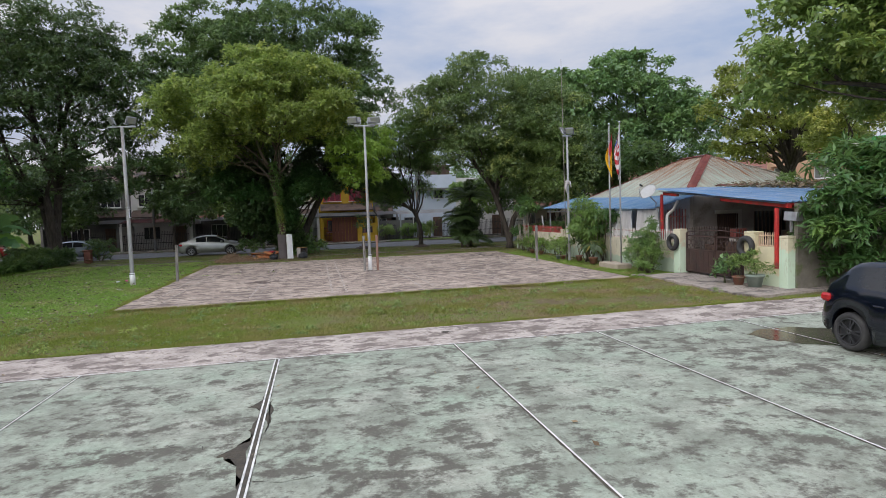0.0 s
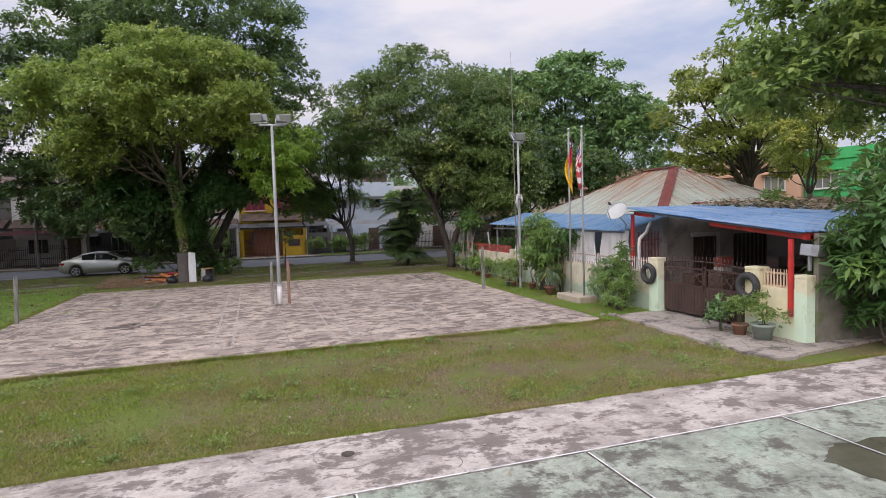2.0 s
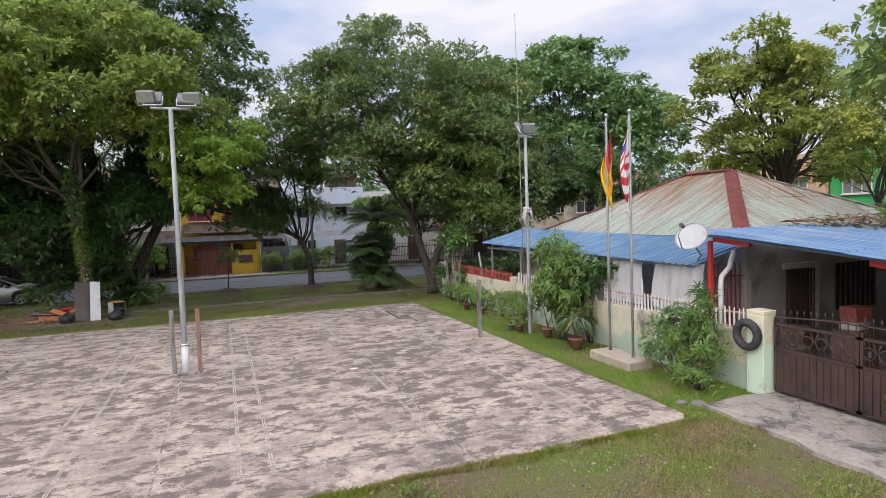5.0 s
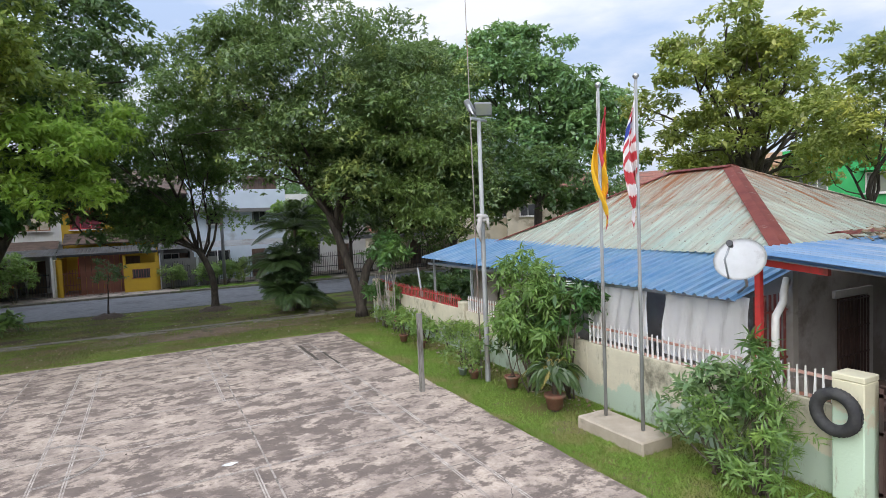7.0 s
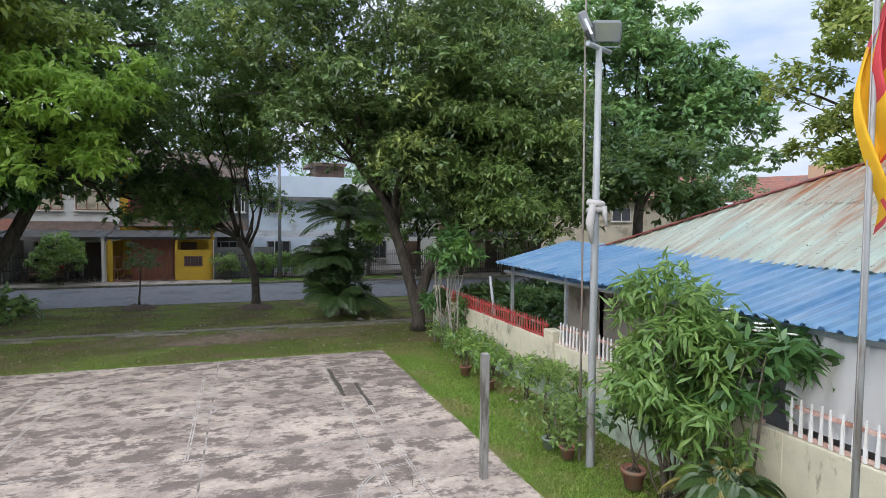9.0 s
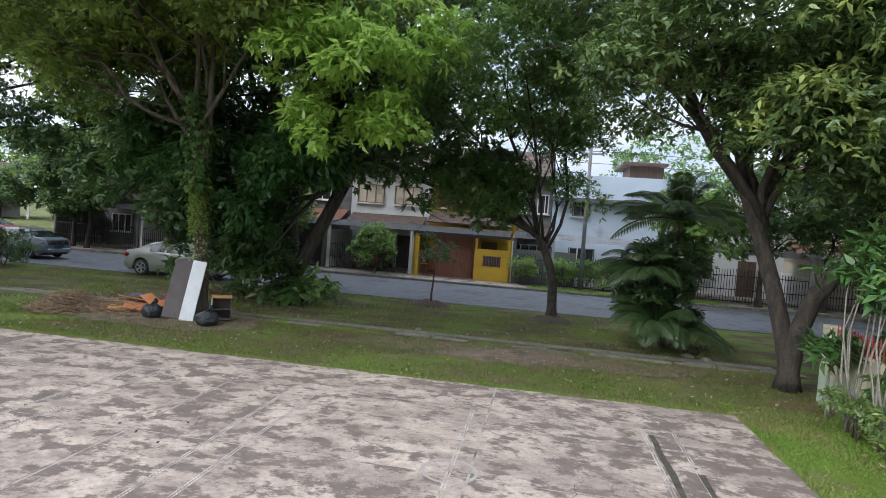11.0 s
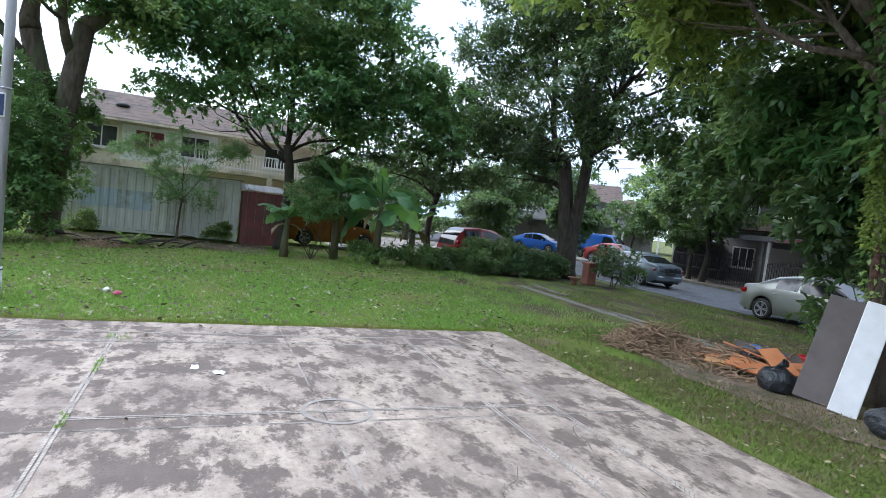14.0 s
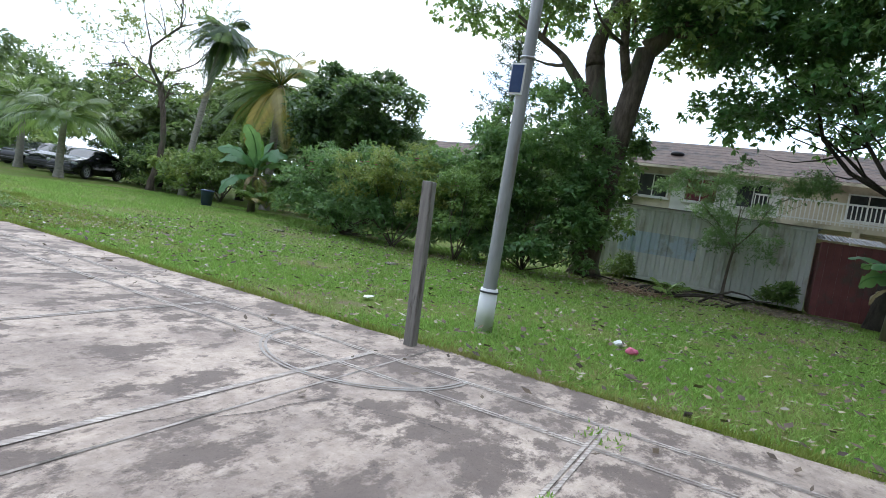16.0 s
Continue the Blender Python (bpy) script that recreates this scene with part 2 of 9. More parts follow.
def mix(n, l, fac, a, b, mode="MIX"):
    m = n.new("ShaderNodeMixRGB")
    m.blend_type = mode
    for i, v in ((0, fac), (1, a), (2, b)):
        if hasattr(v, "is_linked"):
            l.new(v, m.inputs[i])
        elif i == 0:
            m.inputs[0].default_value = v
        else:
            m.inputs[i].default_value = (*v, 1)
    return m.outputs[0]


def bump(n, l, p, height, strength=0.3, distance=0.01):
    b = n.new("ShaderNodeBump")
    b.inputs["Strength"].default_value, b.inputs["Distance"].default_value = strength, distance
    l.new(height, b.inputs["Height"])
    l.new(b.outputs["Normal"], p.inputs["Normal"])


def surface(name, a, b, scale=6.0, rough=0.8, metal=0.0, stain=None, stain_scale=1.5, stretch=(1, 1, 1), bumps=0.25, fine=60.0, vary=0.0, lo=0.35, hi=0.65, stain_lo=0.52, stain_hi=0.62, spec=0.5, stain_stretch=None, dist=0.008, ragged=0.65, grain=0.0, grain_dark=(0.62, 0.62, 0.62)):
    """A worn surface: two tones by noise, stains at a larger scale, and fine relief."""
    m, n, l, p = nodes_of(name)
    c = mix(n, l, noise_fac(n, l, scale, stretch, 6, 0.6, lo, hi), a, b)
    if stain:
        c = mix(n, l, noise_fac(n, l, stain_scale, stain_stretch or stretch, 10, ragged, stain_lo, stain_hi), c, stain)
    if grain:
        c = mix(n, l, noise_fac(n, l, grain, (1, 1, 1), 8, 0.75, 0.38, 0.68), c, grain_dark, "MULTIPLY")
    if vary:
        oi = n.new("ShaderNodeObjectInfo")
        hv = n.new("ShaderNodeHueSaturation")
        mr = n.new("ShaderNodeMapRange")
        mr.inputs["To Min"].default_value, mr.inputs["To Max"].default_value = 1 - vary, 1 + vary
        l.new(oi.outputs["Random"], mr.inputs["Value"])
        l.new(mr.outputs["Result"], hv.inputs["Value"])
        l.new(c, hv.inputs["Color"])
        c = hv.outputs["Color"]
    l.new(c, p.inputs["Base Color"])
    p.inputs["Roughness"].default_value, p.inputs["Metallic"].default_value = rough, metal
    p.inputs["Specular IOR Level"].default_value = spec
    if bumps:
        bump(n, l, p, noise_fac(n, l, fine, (1, 1, 1), 4, 0.6, 0.2, 0.8), bumps, dist)
    return m


def leafy(name, dark, light, tip, big=0.35, through=0.28, rough=0.33, tip_lo=0.55, tip_hi=0.7):
    """Leaves: a tone of its own for each leaf, lighter young clumps, and some light through the blade."""
    m, n, l, p = nodes_of(name)
    g = n.new("ShaderNodeNewGeometry")
    c = mix(n, l, g.outputs["Random Per Island"], dark, light)
    c = mix(n, l, noise_fac(n, l, big, (1, 1, 1), 3, 0.6, tip_lo, tip_hi), c, tip)
    l.new(c, p.inputs["Base Color"])
    p.inputs["Roughness"].default_value = rough
    p.inputs["Specular IOR Level"].default_value = 0.5
    tr = n.new("ShaderNodeBsdfTranslucent")
    l.new(mix(n, l, 0.5, c, (0.34, 0.50, 0.13), "MIX"), tr.inputs["Color"])
    ms = n.new("ShaderNodeMixShader")
    ms.inputs[0].default_value = through
    l.new(p.outputs[0], ms.inputs[1])
    l.new(tr.outputs[0], ms.inputs[2])
    l.new(ms.outputs[0], n["Material Output"].inputs["Surface"])
    return m


M_BARK = surface("bark", (0.07, 0.052, 0.038), (0.16, 0.125, 0.095), 9, 0.9, stain=(0.10, 0.12, 0.06), stain_scale=2.2, stretch=(1, 1, 0.3), bumps=0.9, fine=22, dist=0.03)
M_BARK_DARK = surface("bark_dark", (0.035, 0.028, 0.022), (0.085, 0.07, 0.055), 9, 0.9, stretch=(1, 1, 0.3), bumps=0.9, fine=22, dist=0.03)
M_BARK_PALE = surface("bark_pale", (0.22, 0.20, 0.17), (0.36, 0.33, 0.28), 7, 0.9, stretch=(1, 1, 2.5), bumps=0.6, fine=20, dist=0.02)
M_LEAF_LIME = leafy("leaf_lime", (0.09, 0.145, 0.03), (0.32, 0.39, 0.08), (0.46, 0.49, 0.10), 0.5, 0.45)
M_LEAF = leafy("leaf_green", (0.09, 0.16, 0.045), (0.28, 0.38, 0.11), (0.43, 0.50, 0.125), 0.5, 0.42)
M_LEAF_DARK = leafy("leaf_dark", (0.022, 0.055, 0.022), (0.085, 0.155, 0.055), (0.15, 0.235, 0.07), 0.45, 0.38)
M_LEAF_DUSK = leafy("leaf_dusk", (0.026, 0.066, 0.028), (0.11, 0.19, 0.07), (0.19, 0.28, 0.09), 0.45, 0.34)
M_LEAF_BLUE = leafy("leaf_blue", (0.06, 0.145, 0.06), (0.20, 0.34, 0.125), (0.27, 0.42, 0.135), 0.45, 0.34)
M_LEAF_OLIVE = leafy("leaf_olive", (0.17, 0.20, 0.045), (0.33, 0.36, 0.075), (0.49, 0.47, 0.10), 0.5, 0.42)
M_LEAF_MID = leafy("leaf_mid", (0.06, 0.14, 0.04), (0.155, 0.26, 0.075), (0.26, 0.37, 0.10), 0.8, 0.42)
M_LEAF_BRIGHT = leafy("leaf_bright", (0.105, 0.20, 0.05), (0.24, 0.36, 0.095), (0.34, 0.46, 0.11), 0.8, 0.42)
M_LEAF_EMERALD = leafy("leaf_emerald", (0.035, 0.115, 0.035), (0.10, 0.23, 0.07), (0.16, 0.31, 0.085), 0.6, 0.40)
M_LEAF_FRANGI = leafy("leaf_frangipani", (0.045, 0.12, 0.035), (0.10, 0.20, 0.06), (0.19, 0.32, 0.08), 0.9, 0.3)
M_LEAF_YOUNG = leafy("leaf_young", (0.18, 0.325, 0.045), (0.35, 0.505, 0.085), (0.47, 0.59, 0.11), 0.8, 0.6)
M_LEAF_MANGO = leafy("leaf_mango", (0.045, 0.082, 0.032), (0.18, 0.265, 0.092), (0.36, 0.42, 0.115), 0.7, 0.28, 0.25)
M_LEAF_DEEP = leafy("leaf_deep", (0.022, 0.055, 0.022), (0.068, 0.12, 0.045), (0.11, 0.17, 0.055), 0.5, 0.25, 0.30)
M_LEAF_HEDGE = leafy("leaf_hedge", (0.07, 0.165, 0.055), (0.18, 0.315, 0.115), (0.27, 0.40, 0.135), 0.9, 0.45)
M_LEAF_SAGE = leafy("leaf_sage", (0.14, 0.24, 0.11), (0.27, 0.38, 0.18), (0.32, 0.44, 0.16), 1.2, 0.4)


def slab_material(name, pale, warm, algae, dark, amount=0.0, soft=0.05, stretch=(0.8, 1.1, 1)):
    """Old concrete: pale where the skin has worn off, soft algae over it, ragged dark scabs thicker in some casts than in others, and fine grit."""
    m, n, l, p = nodes_of(name)
    c = mix(n, l, noise_fac(n, l, 0.8, stretch, 6, 0.6, 0.35, 0.65), pale, warm)
    c = mix(n, l, noise_fac(n, l, 1.1, stretch, 9, 0.68, 0.45 - amount, 0.60 - amount), c, algae)
    # where the scabs are thick
    big = n.new("ShaderNodeMath")
    big.operation = "MULTIPLY_ADD"
    l.new(noise_fac(n, l, 0.28, (1, 1, 1), 3, 0.5, 0.3, 0.7), big.inputs[0])
    big.inputs[1].default_value = 0.10
    big.inputs[2].default_value = -0.05
    co = n.new("ShaderNodeNewGeometry")
    mp = n.new("ShaderNodeMapping")
    mp.inputs["Scale"].default_value = stretch
    l.new(co.outputs["Position"], mp.inputs["Vector"])
    no = n.new("ShaderNodeTexNoise")
    no.inputs["Scale"].default_value, no.inputs["Detail"].default_value, no.inputs["Roughness"].default_value = 2.5, 12.0, 0.72
    l.new(mp.outputs["Vector"], no.inputs["Vector"])
    ad = n.new("ShaderNodeMath")
    ad.operation = "ADD"
    l.new(no.outputs["Fac"], ad.inputs[0])
    l.new(big.outputs[0], ad.inputs[1])
    rg = n.new("ShaderNodeMapRange")
    rg.inputs["From Min"].default_value, rg.inputs["From Max"].default_value = 0.50 - amount, 0.50 - amount + soft
    l.new(ad.outputs[0], rg.inputs["Value"])
    c = mix(n, l, rg.outputs["Result"], c, mix(n, l, noise_fac(n, l, 5, (1, 1, 1), 8, 0.7, 0.35, 0.65), dark, tuple((a + 2 * b) / 3 for a, b in zip(algae, dark))))
    # thin dark speckle between the scabs
    c = mix(n, l, noise_fac(n, l, 7, stretch, 9, 0.72, 0.57, 0.62), c, tuple((a + b) / 2 for a, b in zip(algae, dark)))
    c = mix(n, l, noise_fac(n, l, 10, (1, 1, 1), 8, 0.78, 0.36, 0.66), c, (0.66, 0.64, 0.62), "MULTIPLY")
    c = mix(n, l, noise_fac(n, l, 38, (1, 1, 1), 3, 0.7, 0.60, 0.70), c, (0.58, 0.56, 0.55), "MULTIPLY")
    l.new(c, p.inputs["Base Color"])
    p.inputs["Roughness"].default_value = 0.86
    p.inputs["Specular IOR Level"].default_value = 0.4
    bump(n, l, p, noise_fac(n, l, 60, (1, 1, 1), 5, 0.65, 0.2, 0.8), 0.4, 0.008)
    return m


M_SLAB = slab_material("court_concrete", (0.585, 0.482, 0.395), (0.48, 0.39, 0.32), (0.335, 0.27, 0.226), (0.152, 0.119, 0.101), 0.016, 0.065)
M_PATH = slab_material("path_concrete", (0.62, 0.555, 0.495), (0.53, 0.465, 0.415), (0.375, 0.325, 0.288), (0.19, 0.155, 0.135), 0.002, 0.06)
M_GREEN_SLAB = slab_material("green_court_paint", (0.36, 0.43, 0.335), (0.45, 0.47, 0.39), (0.275, 0.30, 0.24), (0.11, 0.098, 0.08), 0.004, 0.09, (0.9, 1.0, 1))
M_APRON = surface("apron_concrete", (0.42, 0.36, 0.305), (0.31, 0.265, 0.225), 1.6, 0.88, stain=(0.13, 0.11, 0.095), stain_scale=1.6, grain=12, bumps=0.4, fine=50)
M_ASPHALT = surface("asphalt", (0.10, 0.105, 0.115), (0.145, 0.15, 0.16), 3, 0.85, stain=(0.075, 0.075, 0.08), stain_scale=0.5, bumps=0.4, fine=120)
M_KERB = surface("kerb_concrete", (0.13, 0.12, 0.095), (0.20, 0.18, 0.145), 3, 0.9, stain=(0.10, 0.12, 0.05), stain_scale=1.4, bumps=0.5, fine=40)


def ground_material():
    m, n, l, p = nodes_of("grass_ground")
    c = mix(n, l, noise_fac(n, l, 14, (1, 1, 1), 6, 0.7, 0.3, 0.7), (0.10, 0.155, 0.022), (0.175, 0.235, 0.042))
    c = mix(n, l, noise_fac(n, l, 0.55, (1, 1, 1), 7, 0.65, 0.5, 0.66), c, (0.185, 0.165, 0.06))
    c = mix(n, l, noise_fac(n, l, 0.9, (1, 1, 1), 8, 0.7, 0.56, 0.66, rot=0.7), c, (0.20, 0.15, 0.10))
    # dry olive turf on the middle of the strip between the courts
    g0 = n.new("ShaderNodeNewGeometry")
    s0 = n.new("ShaderNodeSeparateXYZ")
    l.new(g0.outputs["Position"], s0.inputs[0])
    fx, fy, pr = n.new("ShaderNodeMapRange"), n.new("ShaderNodeMapRange"), n.new("ShaderNodeMath")
    fx.inputs["From Min"].default_value, fx.inputs["From Max"].default_value = -5.0, 1.0
    fy.inputs["From Min"].default_value, fy.inputs["From Max"].default_value = -6.5, -8.0
    pr.operation = "MULTIPLY"
    l.new(s0.outputs["X"], fx.inputs["Value"])
    l.new(s0.outputs["Y"], fy.inputs["Value"])
    l.new(fx.outputs["Result"], pr.inputs[0])
    l.new(fy.outputs["Result"], pr.inputs[1])
    pr2 = n.new("ShaderNodeMath")
    pr2.operation = "MULTIPLY"
    l.new(pr.outputs[0], pr2.inputs[0])
    l.new(noise_fac(n, l, 0.8, (1, 1, 1), 8, 0.7, 0.34, 0.6), pr2.inputs[1])
    soil = mix(n, l, noise_fac(n, l, 70, (1, 1, 1), 4, 0.75, 0.42, 0.60), (0.10, 0.066, 0.042), (0.30, 0.225, 0.155))
    soil = mix(n, l, noise_fac(n, l, 22, (1, 1, 1), 6, 0.75, 0.50, 0.60), soil, (0.12, 0.125, 0.028))
    c = mix(n, l, pr2.outputs[0], c, soil)
    # worn earth and moss on the verge between the court and the road
    g = n.new("ShaderNodeNewGeometry")
    sp = n.new("ShaderNodeSeparateXYZ")
    l.new(g.outputs["Position"], sp.inputs[0])
    v = n.new("ShaderNodeMapRange")
    v.inputs["From Min"].default_value, v.inputs["From Max"].default_value = 8.5, 11.0
    l.new(sp.outputs["Y"], v.inputs["Value"])
    mu = n.new("ShaderNodeMath")
    mu.operation = "MULTIPLY"
    l.new(v.outputs["Result"], mu.inputs[0])
    l.new(noise_fac(n, l, 0.8, (0.6, 1.2, 1), 7, 0.7, 0.42, 0.58), mu.inputs[1])
    c = mix(n, l, mu.outputs[0], c, (0.095, 0.074, 0.05))
    l.new(c, p.inputs["Base Color"])
    p.inputs["Roughness"].default_value = 0.95
    p.inputs["Specular IOR Level"].default_value = 0.2
    bump(n, l, p, noise_fac(n, l, 45, (1, 1, 1), 5, 0.7, 0.2, 0.8), 0.8, 0.03)
    return m


M_GROUND = ground_material()


def worn_paint(name, paint, bare, lo=0.45, hi=0.6, scale=5):
    m, n, l, p = nodes_of(name)
    c = mix(n, l, noise_fac(n, l, scale, (1, 1, 1), 6, 0.7, lo, hi), paint, bare)
    l.new(c, p.inputs["Base Color"])
    p.inputs["Roughness"].default_value = 0.8
    return m




def rope_line(name, paint, bare, lo, hi, scale, pitch=0.05):
    """A line laid as a row of small blocks, half worn away."""
    m, n, l, p = nodes_of(name)
    g = n.new("ShaderNodeNewGeometry")
    sp = n.new("ShaderNodeSeparateXYZ")
    l.new(g.outputs["Position"], sp.inputs[0])
    a, f, t, w = [n.new("ShaderNodeMath") for _ in range(4)]
    a.operation, f.operation, t.operation, w.operation = "ADD", "PINGPONG", "GREATER_THAN", "MULTIPLY"
    l.new(sp.outputs["X"], a.inputs[0])
    l.new(sp.outputs["Y"], a.inputs[1])
    l.new(a.outputs[0], f.inputs[0])
    f.inputs[1].default_value = pitch / 2
    l.new(f.outputs[0], t.inputs[0])
    t.inputs[1].default_value = pitch * 0.12
    l.new(t.outputs[0], w.inputs[0])
    l.new(noise_fac(n, l, scale, (1, 1, 1), 6, 0.7, lo, hi), w.inputs[1])
    l.new(mix(n, l, w.outputs[0], bare, paint), p.inputs["Base Color"])
    p.inputs["Roughness"].default_value = 0.85
    return m


M_LINE = rope_line("line_paint", (0.52, 0.46, 0.40), (0.25, 0.21, 0.18), 0.40, 0.60, 4)
M_LINE_BLUE = rope_line("line_paint_blue", (0.42, 0.42, 0.39), (0.33, 0.29, 0.255), 0.50, 0.74, 5)
M_JOINT = surface("joint_dirt", (0.05, 0.045, 0.035), (0.11, 0.095, 0.07), 8, 0.95, stain=(0.10, 0.13, 0.03), stain_scale=1.5, stain_lo=0.6, stain_hi=0.7)
M_JOINT_SLAB = worn_paint("slab_joint", (0.10, 0.085, 0.065), (0.36, 0.31, 0.27), 0.40, 0.56, 2.5)
M_WHITE_LINE = worn_paint("white_line", (0.70, 0.69, 0.66), (0.30, 0.30, 0.28), 0.5, 0.7)

# the ground is one sheet; slabs lie in it
bm = bmesh.new()
bmesh.ops.create_grid(bm, x_segments=60, y_segments=60, size=450)
for v in bm.verts:
    v.co.z = -0.06
ground = tagged(part("ground", bm, M_GROUND), "green lawn with worn earth patches and fallen leaves", "grass", kind="structure")


def outline_slab(name, pts, z0, z1, material, label, category):
    bm = bmesh.new()
    lo = [bm.verts.new((x, y, z0)) for x, y in pts]
    hi = [bm.verts.new((x, y, z1)) for x, y in pts]
    bm.faces.new(hi)
    for i in range(len(pts)):
        j = (i + 1) % len(pts)
        bm.faces.new((lo[i], lo[j], hi[j], hi[i]))
    return tagged(part(name, bm, material), label, category, kind="structure")


def wobbly(x0, y0, x1, y1, step, amp, rng):
    n = max(2, int(math.hypot(x1 - x0, y1 - y0) / step))
    nx, ny = -(y1 - y0), x1 - x0
    L = math.hypot(nx, ny)
    return [(x0 + (x1 - x0) * i / n + nx / L * rng.normal() * amp * (i > 0), y0 + (y1 - y0) * i / n + ny / L * rng.normal() * amp * (i > 0)) for i in range(n)]


rg = np.random.default_rng(3)
SX0, SX1, SY0, SY1 = -8.02, 8.67, -7.71, 8.07
pts = wobbly(SX0, SY0, SX1 - 0.5, SY0, 0.5, 0.015, rg) + [(SX1 - 0.25, SY0 + 0.06), (SX1 - 0.06, SY0 + 0.25)] + wobbly(SX1, SY0 + 0.5, SX1, SY1, 0.5, 0.015, rg) + wobbly(SX1, SY1, SX0, SY1, 0.5, 0.02, rg) + wobbly(SX0, SY1, SX0, SY0, 0.5, 0.02, rg)
court = outline_slab("pavement_court", pts, -0.1, 0.0, M_SLAB, "mildew-stained concrete double court slab with worn lines", "court")
pts = [(-10.95, -15.15), (40, -15.15)] + wobbly(40, -13.42, -10.95, -13.42, 0.6, 0.02, rg)
path_strip = outline_slab("pavement_path", pts, -0.1, 0.0, M_PATH, "pale stained concrete strip along the green court", "pavement")
green = outline_slab("pavement_green_court", [(-10.95, -55), (40, -55), (40, -15.165), (-10.95, -15.165)], -0.1, -0.002, M_GREEN_SLAB, "faded mint-green painted concrete court", "court")
pts = wobbly(9.25, -7.25, 9.05, -12.4, 0.35, 0.06, rg) + [(9.2, -12.75)] + wobbly(9.6, -12.8, 11.0, -12.5, 0.4, 0.04, rg) + [(13.2, -12.3), (13.2, -7.2)] + wobbly(11.1, -7.2, 9.3, -7.2, 0.3, 0.06, rg)
apron = outline_slab("pavement_apron", pts, -0.1, 0.01, M_APRON, "cracked concrete driveway apron before the gate", "pavement")

# road, its kerbs and the drain along the verge
road = tagged(part("road", boxed(-160, 19.0, -0.2, 160, 26.0, -0.045), M_ASPHALT), "grey asphalt street", "road", kind="structure")
side_road = tagged(part("road_side", boxed(-33, 26.0, -0.2, -26, 120, -0.049), M_ASPHALT), "grey asphalt side street", "road", kind="structure")
lane = tagged(part("road_lane", boxed(-38, 8.5, -0.2, -24.5, 19.0, -0.046), M_PATH), "pale concrete parking lane", "road", kind="structure")
bm = bmesh.new()
x = -15.5
while x < 11:
    y = 12.15 + max(0, -x - 4) * 0.11
    if rg.random() > 0.22:
        m = pose(x + 0.5, y + rg.normal() * 0.03, 0, rg.normal() * 5, rg.normal() * 1.5, rg.normal() * 2.5)
        box(bm, -0.49 + 0.3 * rg.random() ** 4, -0.08, -0.15, 0.49, 0.08, -0.01 + rg.normal() * 0.012, m)
    x += 1.0
bevelled(bm, 0.012)
tagged(part("drain_kerb", bm, M_KERB), "mossy concrete kerb of a shallow drain", "kerb", kind="structure")
tagged(part("drain_bed", boxed(-15.5, 12.6, -0.12, 11, 12.95, -0.05), M_KERB), "mossy concrete bed of a shallow drain", "drain", kind="structure")
bm = bmesh.new()
for x0 in range(-50, 50, 2):
    box(bm, x0, 26.0, -0.2, x0 + 1.98, 26.18, 0.07)
bevelled(bm, 0.015)
tagged(part("kerb", bm, M_KERB), "concrete kerb along the street", "kerb", kind="structure")
tagged(part("pavement_houses", boxed(-60, 26.18, -0.2, 60, 28.6, 0.04), M_APRON), "concrete verge before the terrace houses", "pavement", kind="structure")

# court lines
lines = bmesh.new()
blue = bmesh.new()


def strip(bm, x0, y0, x1, y1, w, z=0.004):
    dx, dy = x1 - x0, y1 - y0
    L = math.hypot(dx, dy)
    nx, ny = -dy / L * w / 2, dx / L * w / 2
    bm.faces.new([bm.verts.new(p) for p in ((x0 - nx, y0 - ny, z), (x1 - nx, y1 - ny, z), (x1 + nx, y1 + ny, z), (x0 + nx, y0 + ny, z))])


def ring(bm, cx, cy, r0, r1, a0, a1, z=0.006, n=40):
    for i in range(n):
        a, b = a0 + (a1 - a0) * i / n, a0 + (a1 - a0) * (i + 1) / n
        bm.faces.new([bm.verts.new((cx + r * math.cos(t), cy + r * math.sin(t), z)) for r, t in ((r0, a), (r1, a), (r1, b), (r0, b))])


def twin(bm, x0, y0, x1, y1, z=0.004):
    """A double line with a bare gap between."""
    dx, dy = x1 - x0, y1 - y0
    L = math.hypot(dx, dy)
    nx, ny = -dy / L * 0.019, dx / L * 0.019
    strip(bm, x0 + nx, y0 + ny, x1 + nx, y1 + ny, 0.024, z)
    strip(bm, x0 - nx, y0 - ny, x1 - nx, y1 - ny, 0.024, z)


for cx in (-4.3, 4.3):
    for dx in (-3.05, -2.59, 2.59, 3.05):
        twin(lines, cx + dx, -6.7, cx + dx, 6.7)
    for y in (-6.7, -5.94, -1.98, 1.98, 5.94, 6.7):
        twin(lines, cx - 3.05, y, cx + 3.05, y, 0.005)
    strip(lines, cx - 3.05, 0, cx + 3.05, 0, 0.05, 0.005)
    for y0, y1 in ((-6.7, -1.98), (1.98, 6.7)):
        twin(lines, cx, y0, cx, y1)
    for y in (-4.25, 4.25):
        ring(blue, cx, y, 0.30, 0.345, 0, 2 * math.pi)
    for sx in (-1, 1):
        a = 0 if sx < 0 else math.pi
        for rr in (0.865, 0.905):
            ring(blue, cx + sx * 3.05, 0, rr, rr + 0.022, a - math.pi / 2, a + math.pi / 2)
tagged(part("court_lines", lines, M_LINE), "worn white double court lines", "court line", kind="structure")
tagged(part("court_circles", blue, M_LINE_BLUE), "faded pale blue service circles", "court line", kind="structure")
